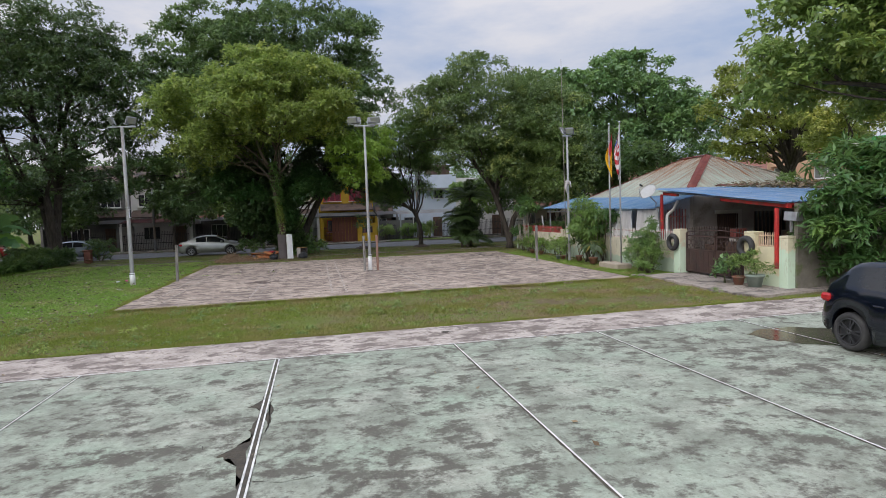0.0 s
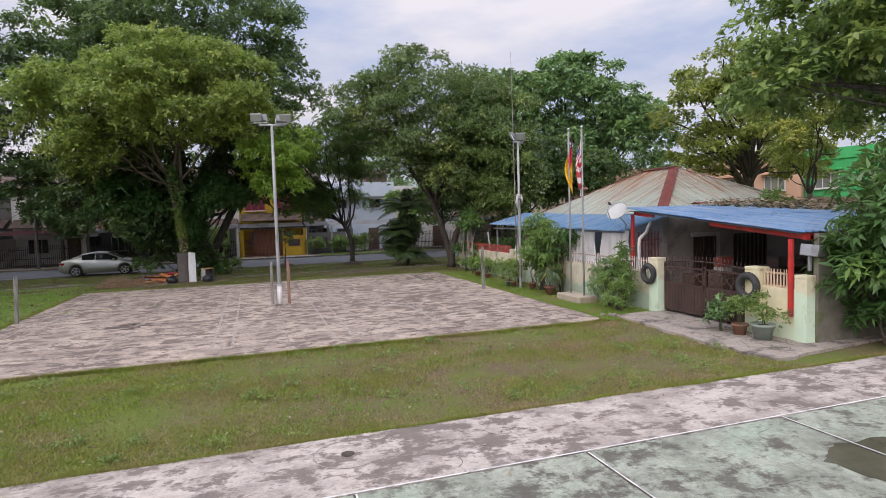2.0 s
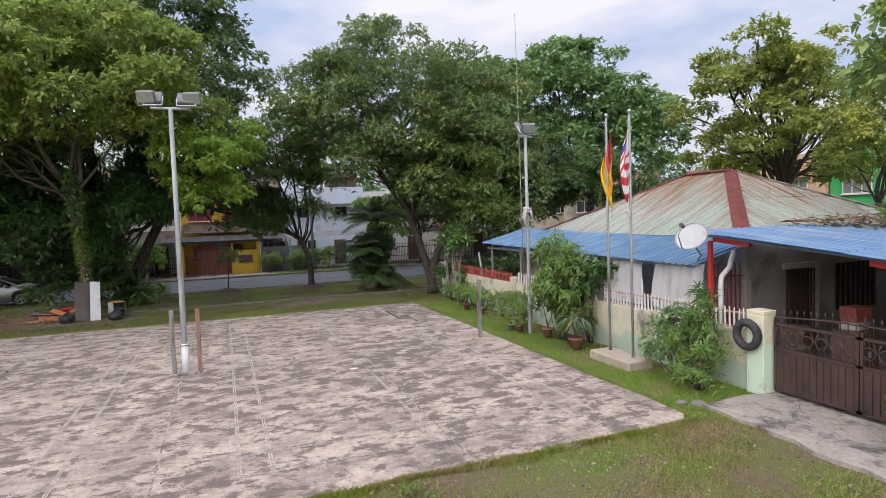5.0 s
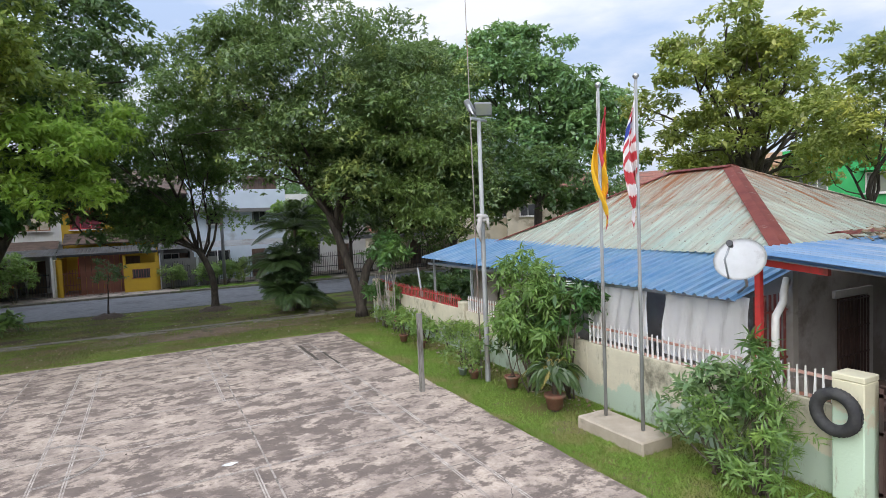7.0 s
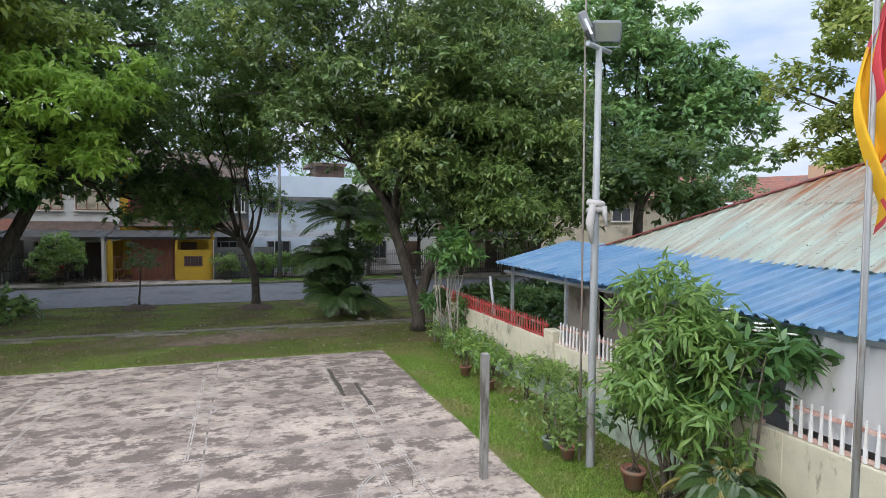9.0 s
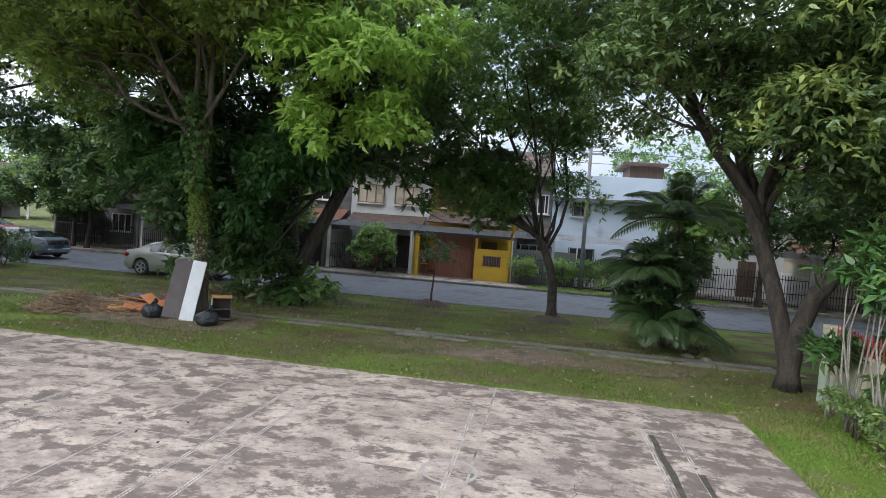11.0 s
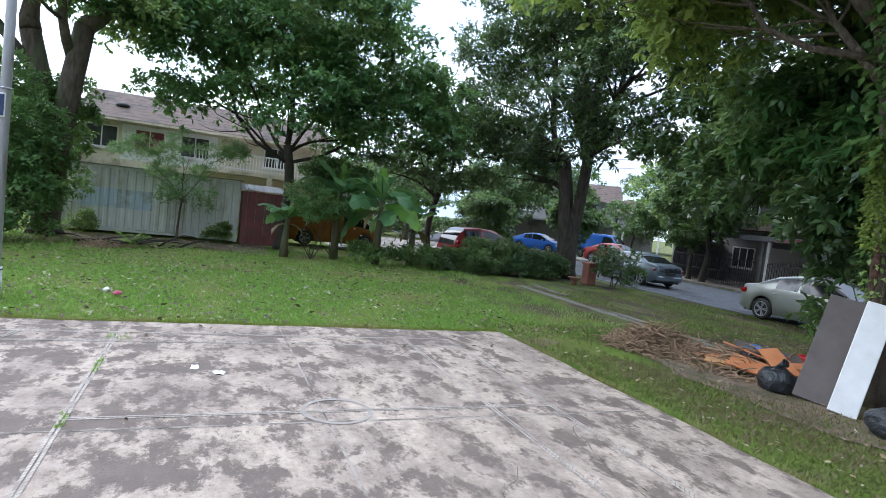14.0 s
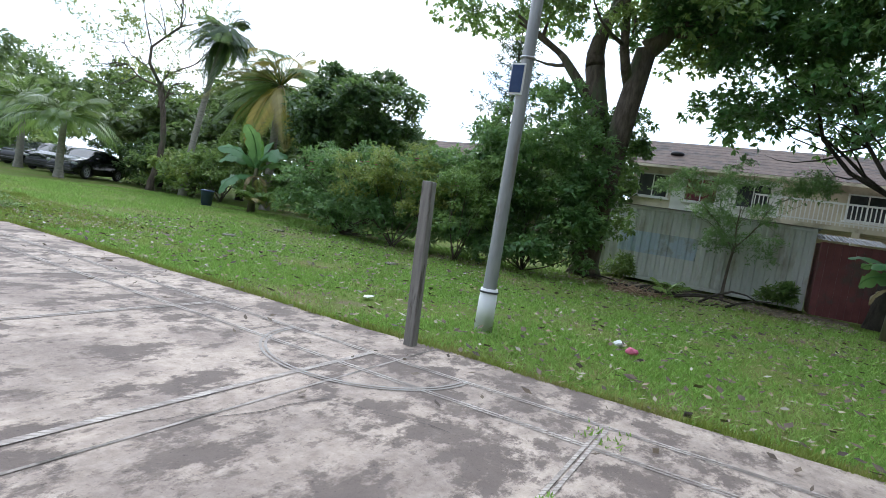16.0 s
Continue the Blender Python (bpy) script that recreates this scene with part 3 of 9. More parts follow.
# dirty joints between the casts of the slab
bm = bmesh.new()
for x in (-4.05, 0.1, 4.52):
    strip(bm, x - 0.02, SY0, x + 0.03, SY1, 0.03, 0.003)
for y in (-3.6, 0.25, 4.1):
    strip(bm, SX0, y, SX1, y + 0.05, 0.022, 0.0035)
tagged(part("joint", bm, M_JOINT_SLAB), "dark dirt-filled joints in the concrete", "joint", kind="structure")
bm = bmesh.new()
bm2 = bmesh.new()
rg = np.random.default_rng(9)
for x, double in ((-2.93, True), (0.30, False), (3.26, False), (6.5, False), (-6.1, False)):
    # the edges of the open joint are chipped
    y = -55.0
    while y < -15.2:
        y2 = min(-15.18, y + rg.uniform(0.06, 0.3) * (1 if y > -28 else 6))
        w = (0.085 if double else 0.04) * rg.uniform(0.7, 1.25)
        strip(bm2, x + rg.normal() * 0.006, y, x + rg.normal() * 0.006, y2, w, 0.003)
        y = y2
    for sx in (-0.032, 0.032) if double else (0.012,):
        strip(bm, x + sx, -55, x + sx, -15.18, 0.022, 0.008)
strip(bm, -10.9, -15.13, 40, -15.13, 0.03, 0.006)
tagged(part("court_lines_green", bm, M_WHITE_LINE), "worn white lines beside the joints of the green court", "court line", kind="structure")
tagged(part("joint_green", bm2, M_JOINT), "dark open joints in the green court", "joint", kind="structure")

# ---- the bungalow with its wall and porch ----
def corrugated_mat(name, a, b, rust, lo, hi, streak=(0.25, 3.0, 0.25), rough=0.55, metal=0.0):
    return surface(name, a, b, 1.6, rough, metal, stain=rust, stain_scale=1.6, stretch=(1, 1, 1), stain_stretch=streak, bumps=0.1, fine=30, stain_lo=lo, stain_hi=hi)


def green_roof(name, streak):
    """Faded green sheets whose rust runs down the fall and is thickest towards the ridge."""
    m, n, l, p = nodes_of(name)
    c = mix(n, l, noise_fac(n, l, 1.1, (1, 1, 1), 6, 0.6, 0.35, 0.65), (0.50, 0.62, 0.55), (0.61, 0.65, 0.55))
    c = mix(n, l, noise_fac(n, l, 2.2, streak, 6, 0.6, 0.42, 0.62), c, (0.50, 0.50, 0.42))
    g = n.new("ShaderNodeNewGeometry")
    sp = n.new("ShaderNodeSeparateXYZ")
    l.new(g.outputs["Position"], sp.inputs[0])
    r = n.new("ShaderNodeMapRange")
    r.inputs["From Min"].default_value, r.inputs["From Max"].default_value = 3.2, 4.9
    r.inputs["To Min"].default_value, r.inputs["To Max"].default_value = -0.32, 0.85
    l.new(sp.outputs["Z"], r.inputs["Value"])
    ad = n.new("ShaderNodeMath")
    ad.operation, ad.use_clamp = "ADD", True
    l.new(r.outputs["Result"], ad.inputs[0])
    l.new(noise_fac(n, l, 1.7, streak, 9, 0.68, 0.40, 0.68), ad.inputs[1])
    mu = n.new("ShaderNodeMath")
    mu.operation = "MULTIPLY"
    l.new(ad.outputs[0], mu.inputs[0])
    l.new(noise_fac(n, l, 2.4, streak, 9, 0.7, 0.36, 0.56), mu.inputs[1])
    c = mix(n, l, mu.outputs[0], c, (0.40, 0.17, 0.07))
    c = mix(n, l, noise_fac(n, l, 14, (1, 1, 1), 4, 0.7, 0.62, 0.68), c, (0.16, 0.11, 0.08))
    l.new(c, p.inputs["Base Color"])
    p.inputs["Roughness"].default_value = 0.6
    return m


M_ROOF_GREEN = green_roof("roof_green", (0.25, 3.0, 0.25))
M_ROOF_GREEN2 = green_roof("roof_green_end", (3.0, 0.25, 0.25))
M_ROOF_BLUE = corrugated_mat("roof_blue", (0.16, 0.34, 0.56), (0.27, 0.44, 0.60), (0.40, 0.52, 0.66), 0.50, 0.70)
M_ROOF_BLUE2 = corrugated_mat("roof_blue_porch", (0.18, 0.36, 0.60), (0.29, 0.46, 0.66), (0.46, 0.54, 0.64), 0.48, 0.66, (3.0, 0.25, 0.25))
M_FLASH = surface("red_flashing", (0.24, 0.055, 0.045), (0.33, 0.09, 0.065), 3, 0.6, stain=(0.40, 0.28, 0.22), stain_scale=5, stain_lo=0.60, stain_hi=0.70, bumps=0.1)
M_RED = surface("red_paint", (0.55, 0.035, 0.03), (0.42, 0.03, 0.025), 4, 0.55, stain=(0.25, 0.05, 0.04), stain_scale=3, bumps=0.1)
def two_tone_wall(name, upper, lower, mildew, split=0.5, lo=0.52, hi=0.66):
    """Flaking cream plaster with older green paint below a ragged line, and mildew."""
    m, n, l, p = nodes_of(name)
    g = n.new("ShaderNodeNewGeometry")
    sp = n.new("ShaderNodeSeparateXYZ")
    l.new(g.outputs["Position"], sp.inputs[0])
    a = n.new("ShaderNodeMath")
    a.operation = "MULTIPLY_ADD"
    l.new(noise_fac(n, l, 1.6, (1, 1, 1), 8, 0.68, 0.25, 0.75), a.inputs[0])
    a.inputs[1].default_value = 0.9
    l.new(sp.outputs["Z"], a.inputs[2])
    r = n.new("ShaderNodeMapRange")
    r.inputs["From Min"].default_value, r.inputs["From Max"].default_value = split + 0.40, split + 0.52
    l.new(a.outputs[0], r.inputs["Value"])
    c = mix(n, l, r.outputs["Result"], lower, mix(n, l, noise_fac(n, l, 2, (1, 1, 1), 5, 0.6, 0.35, 0.65), upper, tuple(v * 0.84 for v in upper)))
    c = mix(n, l, noise_fac(n, l, 1.1, (1, 1, 0.8), 10, 0.72, lo, hi), c, mildew)
    c = mix(n, l, noise_fac(n, l, 7, (1, 1, 0.25), 6, 0.7, 0.6, 0.72), c, tuple(v * 1.6 for v in mildew))
    l.new(c, p.inputs["Base Color"])
    p.inputs["Roughness"].default_value = 0.9
    bump(n, l, p, noise_fac(n, l, 25, (1, 1, 1), 4, 0.6, 0.2, 0.8), 0.35, 0.008)
    return m


M_WALL = two_tone_wall("mossy_plaster", (0.60, 0.55, 0.41), (0.40, 0.48, 0.37), (0.15, 0.14, 0.10))
M_WALL_MINT = two_tone_wall("mint_plaster", (0.68, 0.63, 0.44), (0.54, 0.67, 0.50), (0.24, 0.23, 0.15), 1.0, 0.60, 0.74)
M_WALL_CREAM = two_tone_wall("cream_plaster", (0.72, 0.65, 0.42), (0.58, 0.66, 0.48), (0.25, 0.23, 0.15), 0.3, 0.60, 0.74)
M_HOUSE = surface("house_plaster", (0.44, 0.40, 0.35), (0.35, 0.31, 0.27), 1.5, 0.9, stain=(0.2, 0.17, 0.14), stain_scale=1.0, bumps=0.2, fine=25)
M_P_FRAME = surface("frame_plaster", (0.55, 0.53, 0.50), (0.45, 0.43, 0.40), 3, 0.9)
# house plaster in a darker tone that carries the porch's shade
M_PORCH = surface("porch_plaster_shaded", (0.28, 0.25, 0.23), (0.36, 0.33, 0.30), 1.5, 0.9, stain=(0.20, 0.17, 0.15), stain_scale=0.8, bumps=0.2, fine=25)
M_TARP = surface("white_canvas", (0.90, 0.88, 0.85), (0.83, 0.81, 0.78), 1.2, 0.75, stain=(0.60, 0.57, 0.53), stain_scale=0.9, stretch=(1, 2, 0.4), bumps=0.3, fine=6, stain_lo=0.58, stain_hi=0.75, dist=0.03)
M_PICKET = surface("white_picket", (0.80, 0.78, 0.74), (0.68, 0.65, 0.60), 5, 0.7, stain=(0.38, 0.27, 0.2), stain_scale=3, stain_lo=0.6, stain_hi=0.75)
M_RAIL = surface("pink_rail", (0.50, 0.27, 0.21), (0.58, 0.42, 0.36), 5, 0.75, stain=(0.32, 0.15, 0.10), stain_scale=4)
M_PICKET_RED = surface("red_picket", (0.46, 0.06, 0.055), (0.35, 0.055, 0.05), 5, 0.7, stain=(0.30, 0.16, 0.13), stain_scale=3)
M_PICKET_PINK = surface("buff_picket", (0.66, 0.48, 0.33), (0.55, 0.40, 0.28), 5, 0.75)
M_GATE = surface("brown_gate", (0.05, 0.028, 0.024), (0.075, 0.042, 0.034), 4, 0.55, stain=(0.035, 0.025, 0.022), stain_scale=2, bumps=0.1)
M_GALV = surface("galvanised", (0.46, 0.48, 0.50), (0.36, 0.38, 0.40), 5, 0.45, 0.6, stain=(0.30, 0.30, 0.30), stain_scale=2, bumps=0.05)
M_STEEL = surface("steel_pole", (0.50, 0.51, 0.52), (0.40, 0.41, 0.42), 3, 0.3, 0.8, bumps=0.0)
M_WHITE = surface("white_paint", (0.74, 0.74, 0.73), (0.64, 0.64, 0.62), 3, 0.6, stain=(0.45, 0.43, 0.40), stain_scale=2.5, stain_lo=0.6, stain_hi=0.75, bumps=0.1)
M_PVC = surface("pvc_pipe", (0.66, 0.65, 0.60), (0.55, 0.53, 0.48), 3, 0.5, bumps=0.05)
M_RUBBER = surface("tyre_rubber", (0.025, 0.025, 0.026), (0.05, 0.048, 0.045), 8, 0.8, bumps=0.2, fine=60)
M_DARKWOOD = surface("dark_wood", (0.09, 0.055, 0.04), (0.15, 0.095, 0.065), 4, 0.7, stretch=(3, 3, 0.4), bumps=0.15)
M_GLASS_DARK = surface("dark_glass", (0.03, 0.032, 0.035), (0.05, 0.05, 0.055), 2, 0.12, bumps=0.0)


def sheet_roof(name, e0, e1, top, pitch_vec, material, parent, rib=0.19, h=0.022, rows=2, thick=0.006, label=""):
    """Ribbed sheets from the eave e0-e1 up along pitch_vec; top(u) is how far up they go, 0 to 1, at u along the eave."""
    e0, e1, pv = Vector(e0), Vector(e1), Vector(pitch_vec)
    L = (e1 - e0).length
    ax = (e1 - e0) / L
    nrm = ax.cross(pv).normalized()
    if nrm.z < 0:
        nrm = -nrm
    bm = bmesh.new()
    nrib = int(L / rib)
    prof = ((0.0, 0.0), (0.30, 0.0), (0.42, 1.0), (0.62, 1.0), (0.74, 0.0))
    cols = [((i + f) * rib, g * h) for i in range(nrib) for f, g in prof] + [(nrib * rib, 0.0)]
    for row in range(rows):
        a, b = row / rows, (row + 1) / rows
        rings = []
        for s, hh in cols:
            t = top(min(1, s / L))
            lo, hi = min(a, t), min(b + (0.015 if b < 1 else 0), t)
            off = nrm * (hh + 0.016 * row)
            p, q = e0 + ax * s + pv * lo + off, e0 + ax * s + pv * hi + off
            rings.append([bm.verts.new(v) for v in (p, q)])
        for r0, r1 in zip(rings, rings[1:]):
            if (r0[0].co - r0[1].co).length < 0.02 and (r1[0].co - r1[1].co).length < 0.02:
                continue
            bm.faces.new((r0[0], r1[0], r1[1], r0[1]))
    bmesh.ops.solidify(bm, geom=list(bm.faces), thickness=thick)
    return part(name, bm, material, parent, label)


house = thing("bungalow", "low bungalow with rusty green hip roof and blue awnings", "house")
AX, AY0, AY1, AZ = 16.3, -1.5, 0.2, 4.78
GX, GZ = 12.55, 2.9
RUN = AX - GX
EAST = AX + RUN
# west slope
wl0, wl1 = AY0 - RUN, AY1 + RUN
LW = wl1 - wl0
sheet_roof("roof", (GX, wl0, GZ), (GX, wl1, GZ), lambda u: min(1, u * LW / RUN, (1 - u) * LW / RUN), (RUN, 0, AZ - GZ), M_ROOF_GREEN, house)
# south slope
sheet_roof("roof", (EAST, wl0, GZ), (GX, wl0, GZ), lambda u: min(1, u * 2, (1 - u) * 2), (0, RUN, AZ - GZ), M_ROOF_GREEN2, house)
sheet_roof("roof", (GX, wl1, GZ), (EAST, wl1, GZ), lambda u: min(1, u * 2, (1 - u) * 2), (0, -RUN, AZ - GZ), M_ROOF_GREEN2, house)
sheet_roof("roof", (EAST, wl1, GZ), (EAST, wl0, GZ), lambda u: min(1, u * LW / RUN, (1 - u) * LW / RUN), (-RUN, 0, AZ - GZ), M_ROOF_GREEN, house)


def flashing(a, b, w, parent, mat, name="ridge_flashing"):
    a, b = Vector(a), Vector(b)
    d = (b - a).normalized()
    s = d.cross(Vector((0, 0, 1))).normalized() * w
    bm = bmesh.new()
    up = Vector((0, 0, 0.055))
    dn = Vector((0, 0, -w * 0.28))
    n = 7
    rows = [[bm.verts.new(a.lerp(b, i / n) + o) for o in (s + dn + up, up, -s + dn + up)] for i in range(n + 1)]
    for i in range(n):
        for j in range(2):
            bm.faces.new((rows[i][j], rows[i + 1][j], rows[i + 1][j + 1], rows[i][j + 1]))
    bmesh.ops.solidify(bm, geom=list(bm.faces), thickness=0.012)
    return part(name, bm, mat, parent)


flashing((AX, AY0, AZ), (GX, wl0, GZ), 0.19, house, M_FLASH)
flashing((AX, AY1, AZ), (GX, wl1, GZ), 0.13, house, M_FLASH)
flashing((AX, AY0, AZ), (EAST, wl0, GZ), 0.14, house, M_ROOF_GREEN2)
flashing((AX, AY0 - 0.1, AZ), (AX, AY1 + 0.1, AZ), 0.24, house, M_FLASH)
flashing((AX, AY1, AZ), (EAST, wl1, GZ), 0.20, house, M_FLASH)
# blue awning along the west side, lower pitch
sheet_roof("awning", (10.75, -5.55, 2.36), (10.75, 5.5, 2.52), lambda u: 1, (2.0, 0, 0.50), M_ROOF_BLUE, house, rib=0.2, h=0.04, rows=1)
# porch roof, falling to the south
sheet_roof("porch_roof", (20.5, -12.05, 2.46), (10.7, -12.05, 2.46), lambda u: 1, (0, 6.45, 0.64), M_ROOF_BLUE2, house, rib=0.2, h=0.035, rows=2)
flashing((13.9, -5.3, 3.2), (17.2, -5.3, 3.2), 0.22, house, M_FLASH, "roof_flashing")
# grey lining added below the porch roof to hide its blue underside and bounce
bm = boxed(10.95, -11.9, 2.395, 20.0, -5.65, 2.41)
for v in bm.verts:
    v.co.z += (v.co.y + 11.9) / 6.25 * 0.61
part("lining", bm, M_PORCH, house, "grey lining added below the blue porch roof")
# porch frame
for y0, y1 in ((-11.95, -9.0), (-6.7, -5.8)):
    bm = boxed(11.05, y0, 2.27, 11.13, y1, 2.37)
    for v in bm.verts:
        v.co.z += (v.co.y + 11.95) / 6.65 * 0.66
    part("beam", bm, M_RED, house, "red painted beam")
part("beam", boxed(10.9, -11.95, 2.29, 20.3, -11.87, 2.43), M_RED, house, "red painted beam")
for x, y, z0, z in ((10.775, -11.7, 0.55, 2.3), (11.04, -5.74, 0.0, 2.9)):
    part("post", boxed(x - 0.044, y - 0.044, z0, x + 0.044, y + 0.044, z, 0.006), M_RED, house, "red painted steel post")
# walls of the house
part("wall", boxed(12.6, -5.3, -0.05, 12.75, 5.3, 2.85), M_HOUSE, house)
part("wall", boxed(12.75, 5.15, -0.05, 20.0, 5.3, 2.6), M_HOUSE, house)
part("soffit", boxed(10.99, 0.2, 2.30, 12.6, 5.3, 2.34), M_HOUSE, house)
# porch walls use the plaster with the shade in its colour
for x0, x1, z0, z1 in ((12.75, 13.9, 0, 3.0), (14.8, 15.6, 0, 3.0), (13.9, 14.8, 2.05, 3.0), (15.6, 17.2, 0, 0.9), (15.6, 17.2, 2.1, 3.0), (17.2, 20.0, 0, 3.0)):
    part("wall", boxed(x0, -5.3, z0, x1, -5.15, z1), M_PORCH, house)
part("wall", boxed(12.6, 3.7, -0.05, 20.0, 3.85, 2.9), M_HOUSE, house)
# east wall kept low in the middle to let daylight into the porch
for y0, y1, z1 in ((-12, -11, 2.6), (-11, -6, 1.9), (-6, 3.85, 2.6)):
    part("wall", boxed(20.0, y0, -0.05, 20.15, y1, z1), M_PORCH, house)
part("wall", boxed(11.06, -12.14, -0.05, 20.15, -12.02, 2.42), M_KERB, house, "dark mossy side wall")
part("floor", boxed(11.2, -12, -0.05, 20.0, 3.7, 0.012), M_APRON, house)
part("ceiling", boxed(12.7, -5.2, 2.74, 20.0, 3.7, 2.8), M_HOUSE, house)
door = part("door", boxed(13.95, -5.25, 0.0, 14.75, -5.19, 2.04, 0.005), M_DARKWOOD, house, "dark timber panel door")
for i in range(2):
    for j in range(3):
        part("panel", boxed(14.02 + i * 0.36, -5.275, 0.15 + j * 0.62, 14.32 + i * 0.36, -5.25, 0.65 + j * 0.62, 0.008), M_DARKWOOD, door)
part("door_frame", boxed(14.8, -5.36, 0, 14.98, -5.3, 2.2, 0.008), M_P_FRAME, house, "pale plastered door frame")
part("door_frame", boxed(13.74, -5.36, 2.06, 14.8, -5.3, 2.2, 0.008), M_P_FRAME, house)
part("column", boxed(15.0, -8.9, 0, 15.08, -8.82, 2.6, 0.006), M_DARKWOOD, house)
win = part("window", boxed(15.6, -5.24, 0.9, 17.2, -5.2, 2.1), M_GLASS_DARK, house)
bm = bmesh.new()
for i in range(9):
    box(bm, 15.6 + i * 0.19, -5.33, 0.9, 15.63 + i * 0.19, -5.30, 2.1)
part("grille", bm, M_DARKWOOD, win)
# side grille beside the red post
bm = bmesh.new()
for i in range(7):
    box(bm, 11.6 + i * 0.13, -5.3, 0.1, 11.63 + i * 0.13, -5.27, 2.3)
for z in (0.5, 1.2, 2.0):
    box(bm, 11.6, -5.305, z, 12.45, -5.265, z + 0.03)
part("grille", bm, M_FLASH, house, "rusty red steel grille")
# steel grille before the door
bm = bmesh.new()
for i in range(10):
    box(bm, 13.8 + i * 0.105, -5.40, 0.05, 13.818 + i * 0.105, -5.37, 2.04)
for z in (0.1, 0.55, 1.0, 1.5, 2.0):
    box(bm, 13.8, -5.402, z, 14.78, -5.368, z + 0.02)
part("grille", bm, M_GATE, house, "dark brown steel door grille")
# rain pipe
bm = bmesh.new()
tube(bm, [(11.75, -5.72, 2.62), (11.6, -5.76, 2.42), (11.5, -5.82, 2.3), (11.18, -5.9, 2.12), (11.14, -5.92, 1.95), (11.14, -5.92, 0.02)], 0.055, 10)
part("rain_pipe", bm, M_PVC, house, "off-white plastic rain pipe")
# white canvas under the awning
for y0, y1, x0, x1 in ((-5.6, -3.97, 11.0, 11.02), (-3.62, -2.1, 11.02, 11.0)):
    bm = bmesh.new()
    n = 26
    rows = []
    for i in range(n + 1):
        y = y0 + (y1 - y0) * i / n
        rows.append([bm.verts.new((x0 + (x1 - x0) * i / n + 0.05 * math.sin(i * 1.3 + k) * (0.3 + 0.12 * k), y + 0.03 * math.sin(k * 0.8 + i), 1.22 + (2.38 - 1.22) * k / 6)) for k in range(7)])
    for r0, r1 in zip(rows, rows[1:]):
        for k in range(6):
            bm.faces.new((r0[k], r1[k], r1[k + 1], r0[k + 1])).smooth = True
    bmesh.ops.solidify(bm, geom=list(bm.faces), thickness=0.004)
    part("canvas", bm, M_TARP, house, "hanging grey-white canvas sheet")
for y in (4.9, 2.6, 0.3):
    part("awning_post", boxed(10.93, y - 0.03, 0, 10.99, y + 0.03, 2.40 + 0.0145 * (y + 5.55)), M_GALV, house)
part("awning_beam", boxed(10.95, -5.4, 2.30, 11.0, 5.35, 2.36), M_GALV, house)

# boundary wall, in pieces between its pillars
def wall_piece(y0, y1, z, material, label, x=10.88, t=0.12):
    return tagged(part("wall_boundary", boxed(x - t / 2, y0, -0.1, x + t / 2, y1, z, 0.012), material), label, "wall", kind="structure")


wall_piece(-6.95, -2.2, 1.14, M_WALL, "mildewed plaster boundary wall of the bungalow")
wall_piece(-2.2, 3.0, 1.14, M_WALL, "mildewed plaster boundary wall of the bungalow")
wall_piece(3.0, 9.75, 1.16, M_WALL, "mildewed plaster boundary wall of the bungalow")
wall_piece(-11.78, -10.85, 1.16, M_WALL_CREAM, "cream plaster wall beside the gate")


def wall_pillar(y0, y1, z, material, label, x0=10.72, x1=11.06):
    ob = thing("wall_pillar", label, "pillar")
    part("shaft", boxed(x0, y0, -0.05, x1, y1, z - 0.08, 0.012), material, ob)
    part("cap", boxed(x0 - 0.003, y0 - 0.003, z - 0.08, x1 + 0.003, y1 + 0.003, z, 0.012), material, ob)
    return ob


wall_pillar(-7.3, -6.92, 1.60, M_WALL_MINT, "pale mint gate pillar with a tyre")
wall_pillar(-10.9, -10.48, 1.60, M_WALL_CREAM, "cream gate pillar with a tyre")
wall_pillar(-12.08, -11.78, 1.5, M_WALL_MINT, "pale mint end pillar of the wall", 10.78, 11.06)
wall_pillar(2.75, 3.1, 1.38, M_WALL, "stained plaster wall pillar", 10.76, 11.0)
wall_pillar(9.7, 10.0, 1.5, M_WALL, "stained plaster wall pillar", 10.76, 11.0)


def picket_fence(y0, y1, z, h, material, label, step=0.115, x=10.88):
    ob = thing("picket_fence", label, "fence", (x, y0, z))
    L = y1 - y0
    for zz in (0.0, h - 0.12):
        part("rail", boxed(-0.02, 0, zz, 0.02, L, zz + 0.04), M_RAIL if material is M_PICKET else material, ob)
    me = bpy.data.meshes.new("picket")
    b = bmesh.new()
    box(b, 0.025, -0.021, 0, 0.043, 0.021, h - 0.02)
    top = [v for v in b.verts if v.co.z > h - 0.03]
    for v in top:
        v.co.y *= 0.35
        v.co.z += 0.02
    b.to_mesh(me)
    b.free()
    me.materials.append(material)
    n = int(L / step)
    rr = np.random.default_rng(int(abs(y0) * 10))
    for i in range(n + 1):
        p = new("picket", me)
        p.parent = ob
        p.matrix_basis = pose(-0.045 - 0.02, i * step + 0.03, rr.normal() * 0.006, rr.normal() * 1.2, 0, 0)
    return ob


picket_fence(-6.9, -2.3, 1.15, 0.42, M_PICKET, "white picket fence with rusty rails on the wall")
picket_fence(-1.9, 2.7, 1.15, 0.42, M_PICKET, "white picket fence with rusty rails on the wall")
picket_fence(3.12, 5.6, 1.17, 0.36, M_PICKET_RED, "red picket fence on the wall")
picket_fence(5.65, 9.65, 1.17, 0.36, M_PICKET_RED, "red picket fence on the wall")
picket_fence(-11.58, -10.92, 1.17, 0.42, M_PICKET_PINK, "buff picket fence on the gate wall", 0.085)

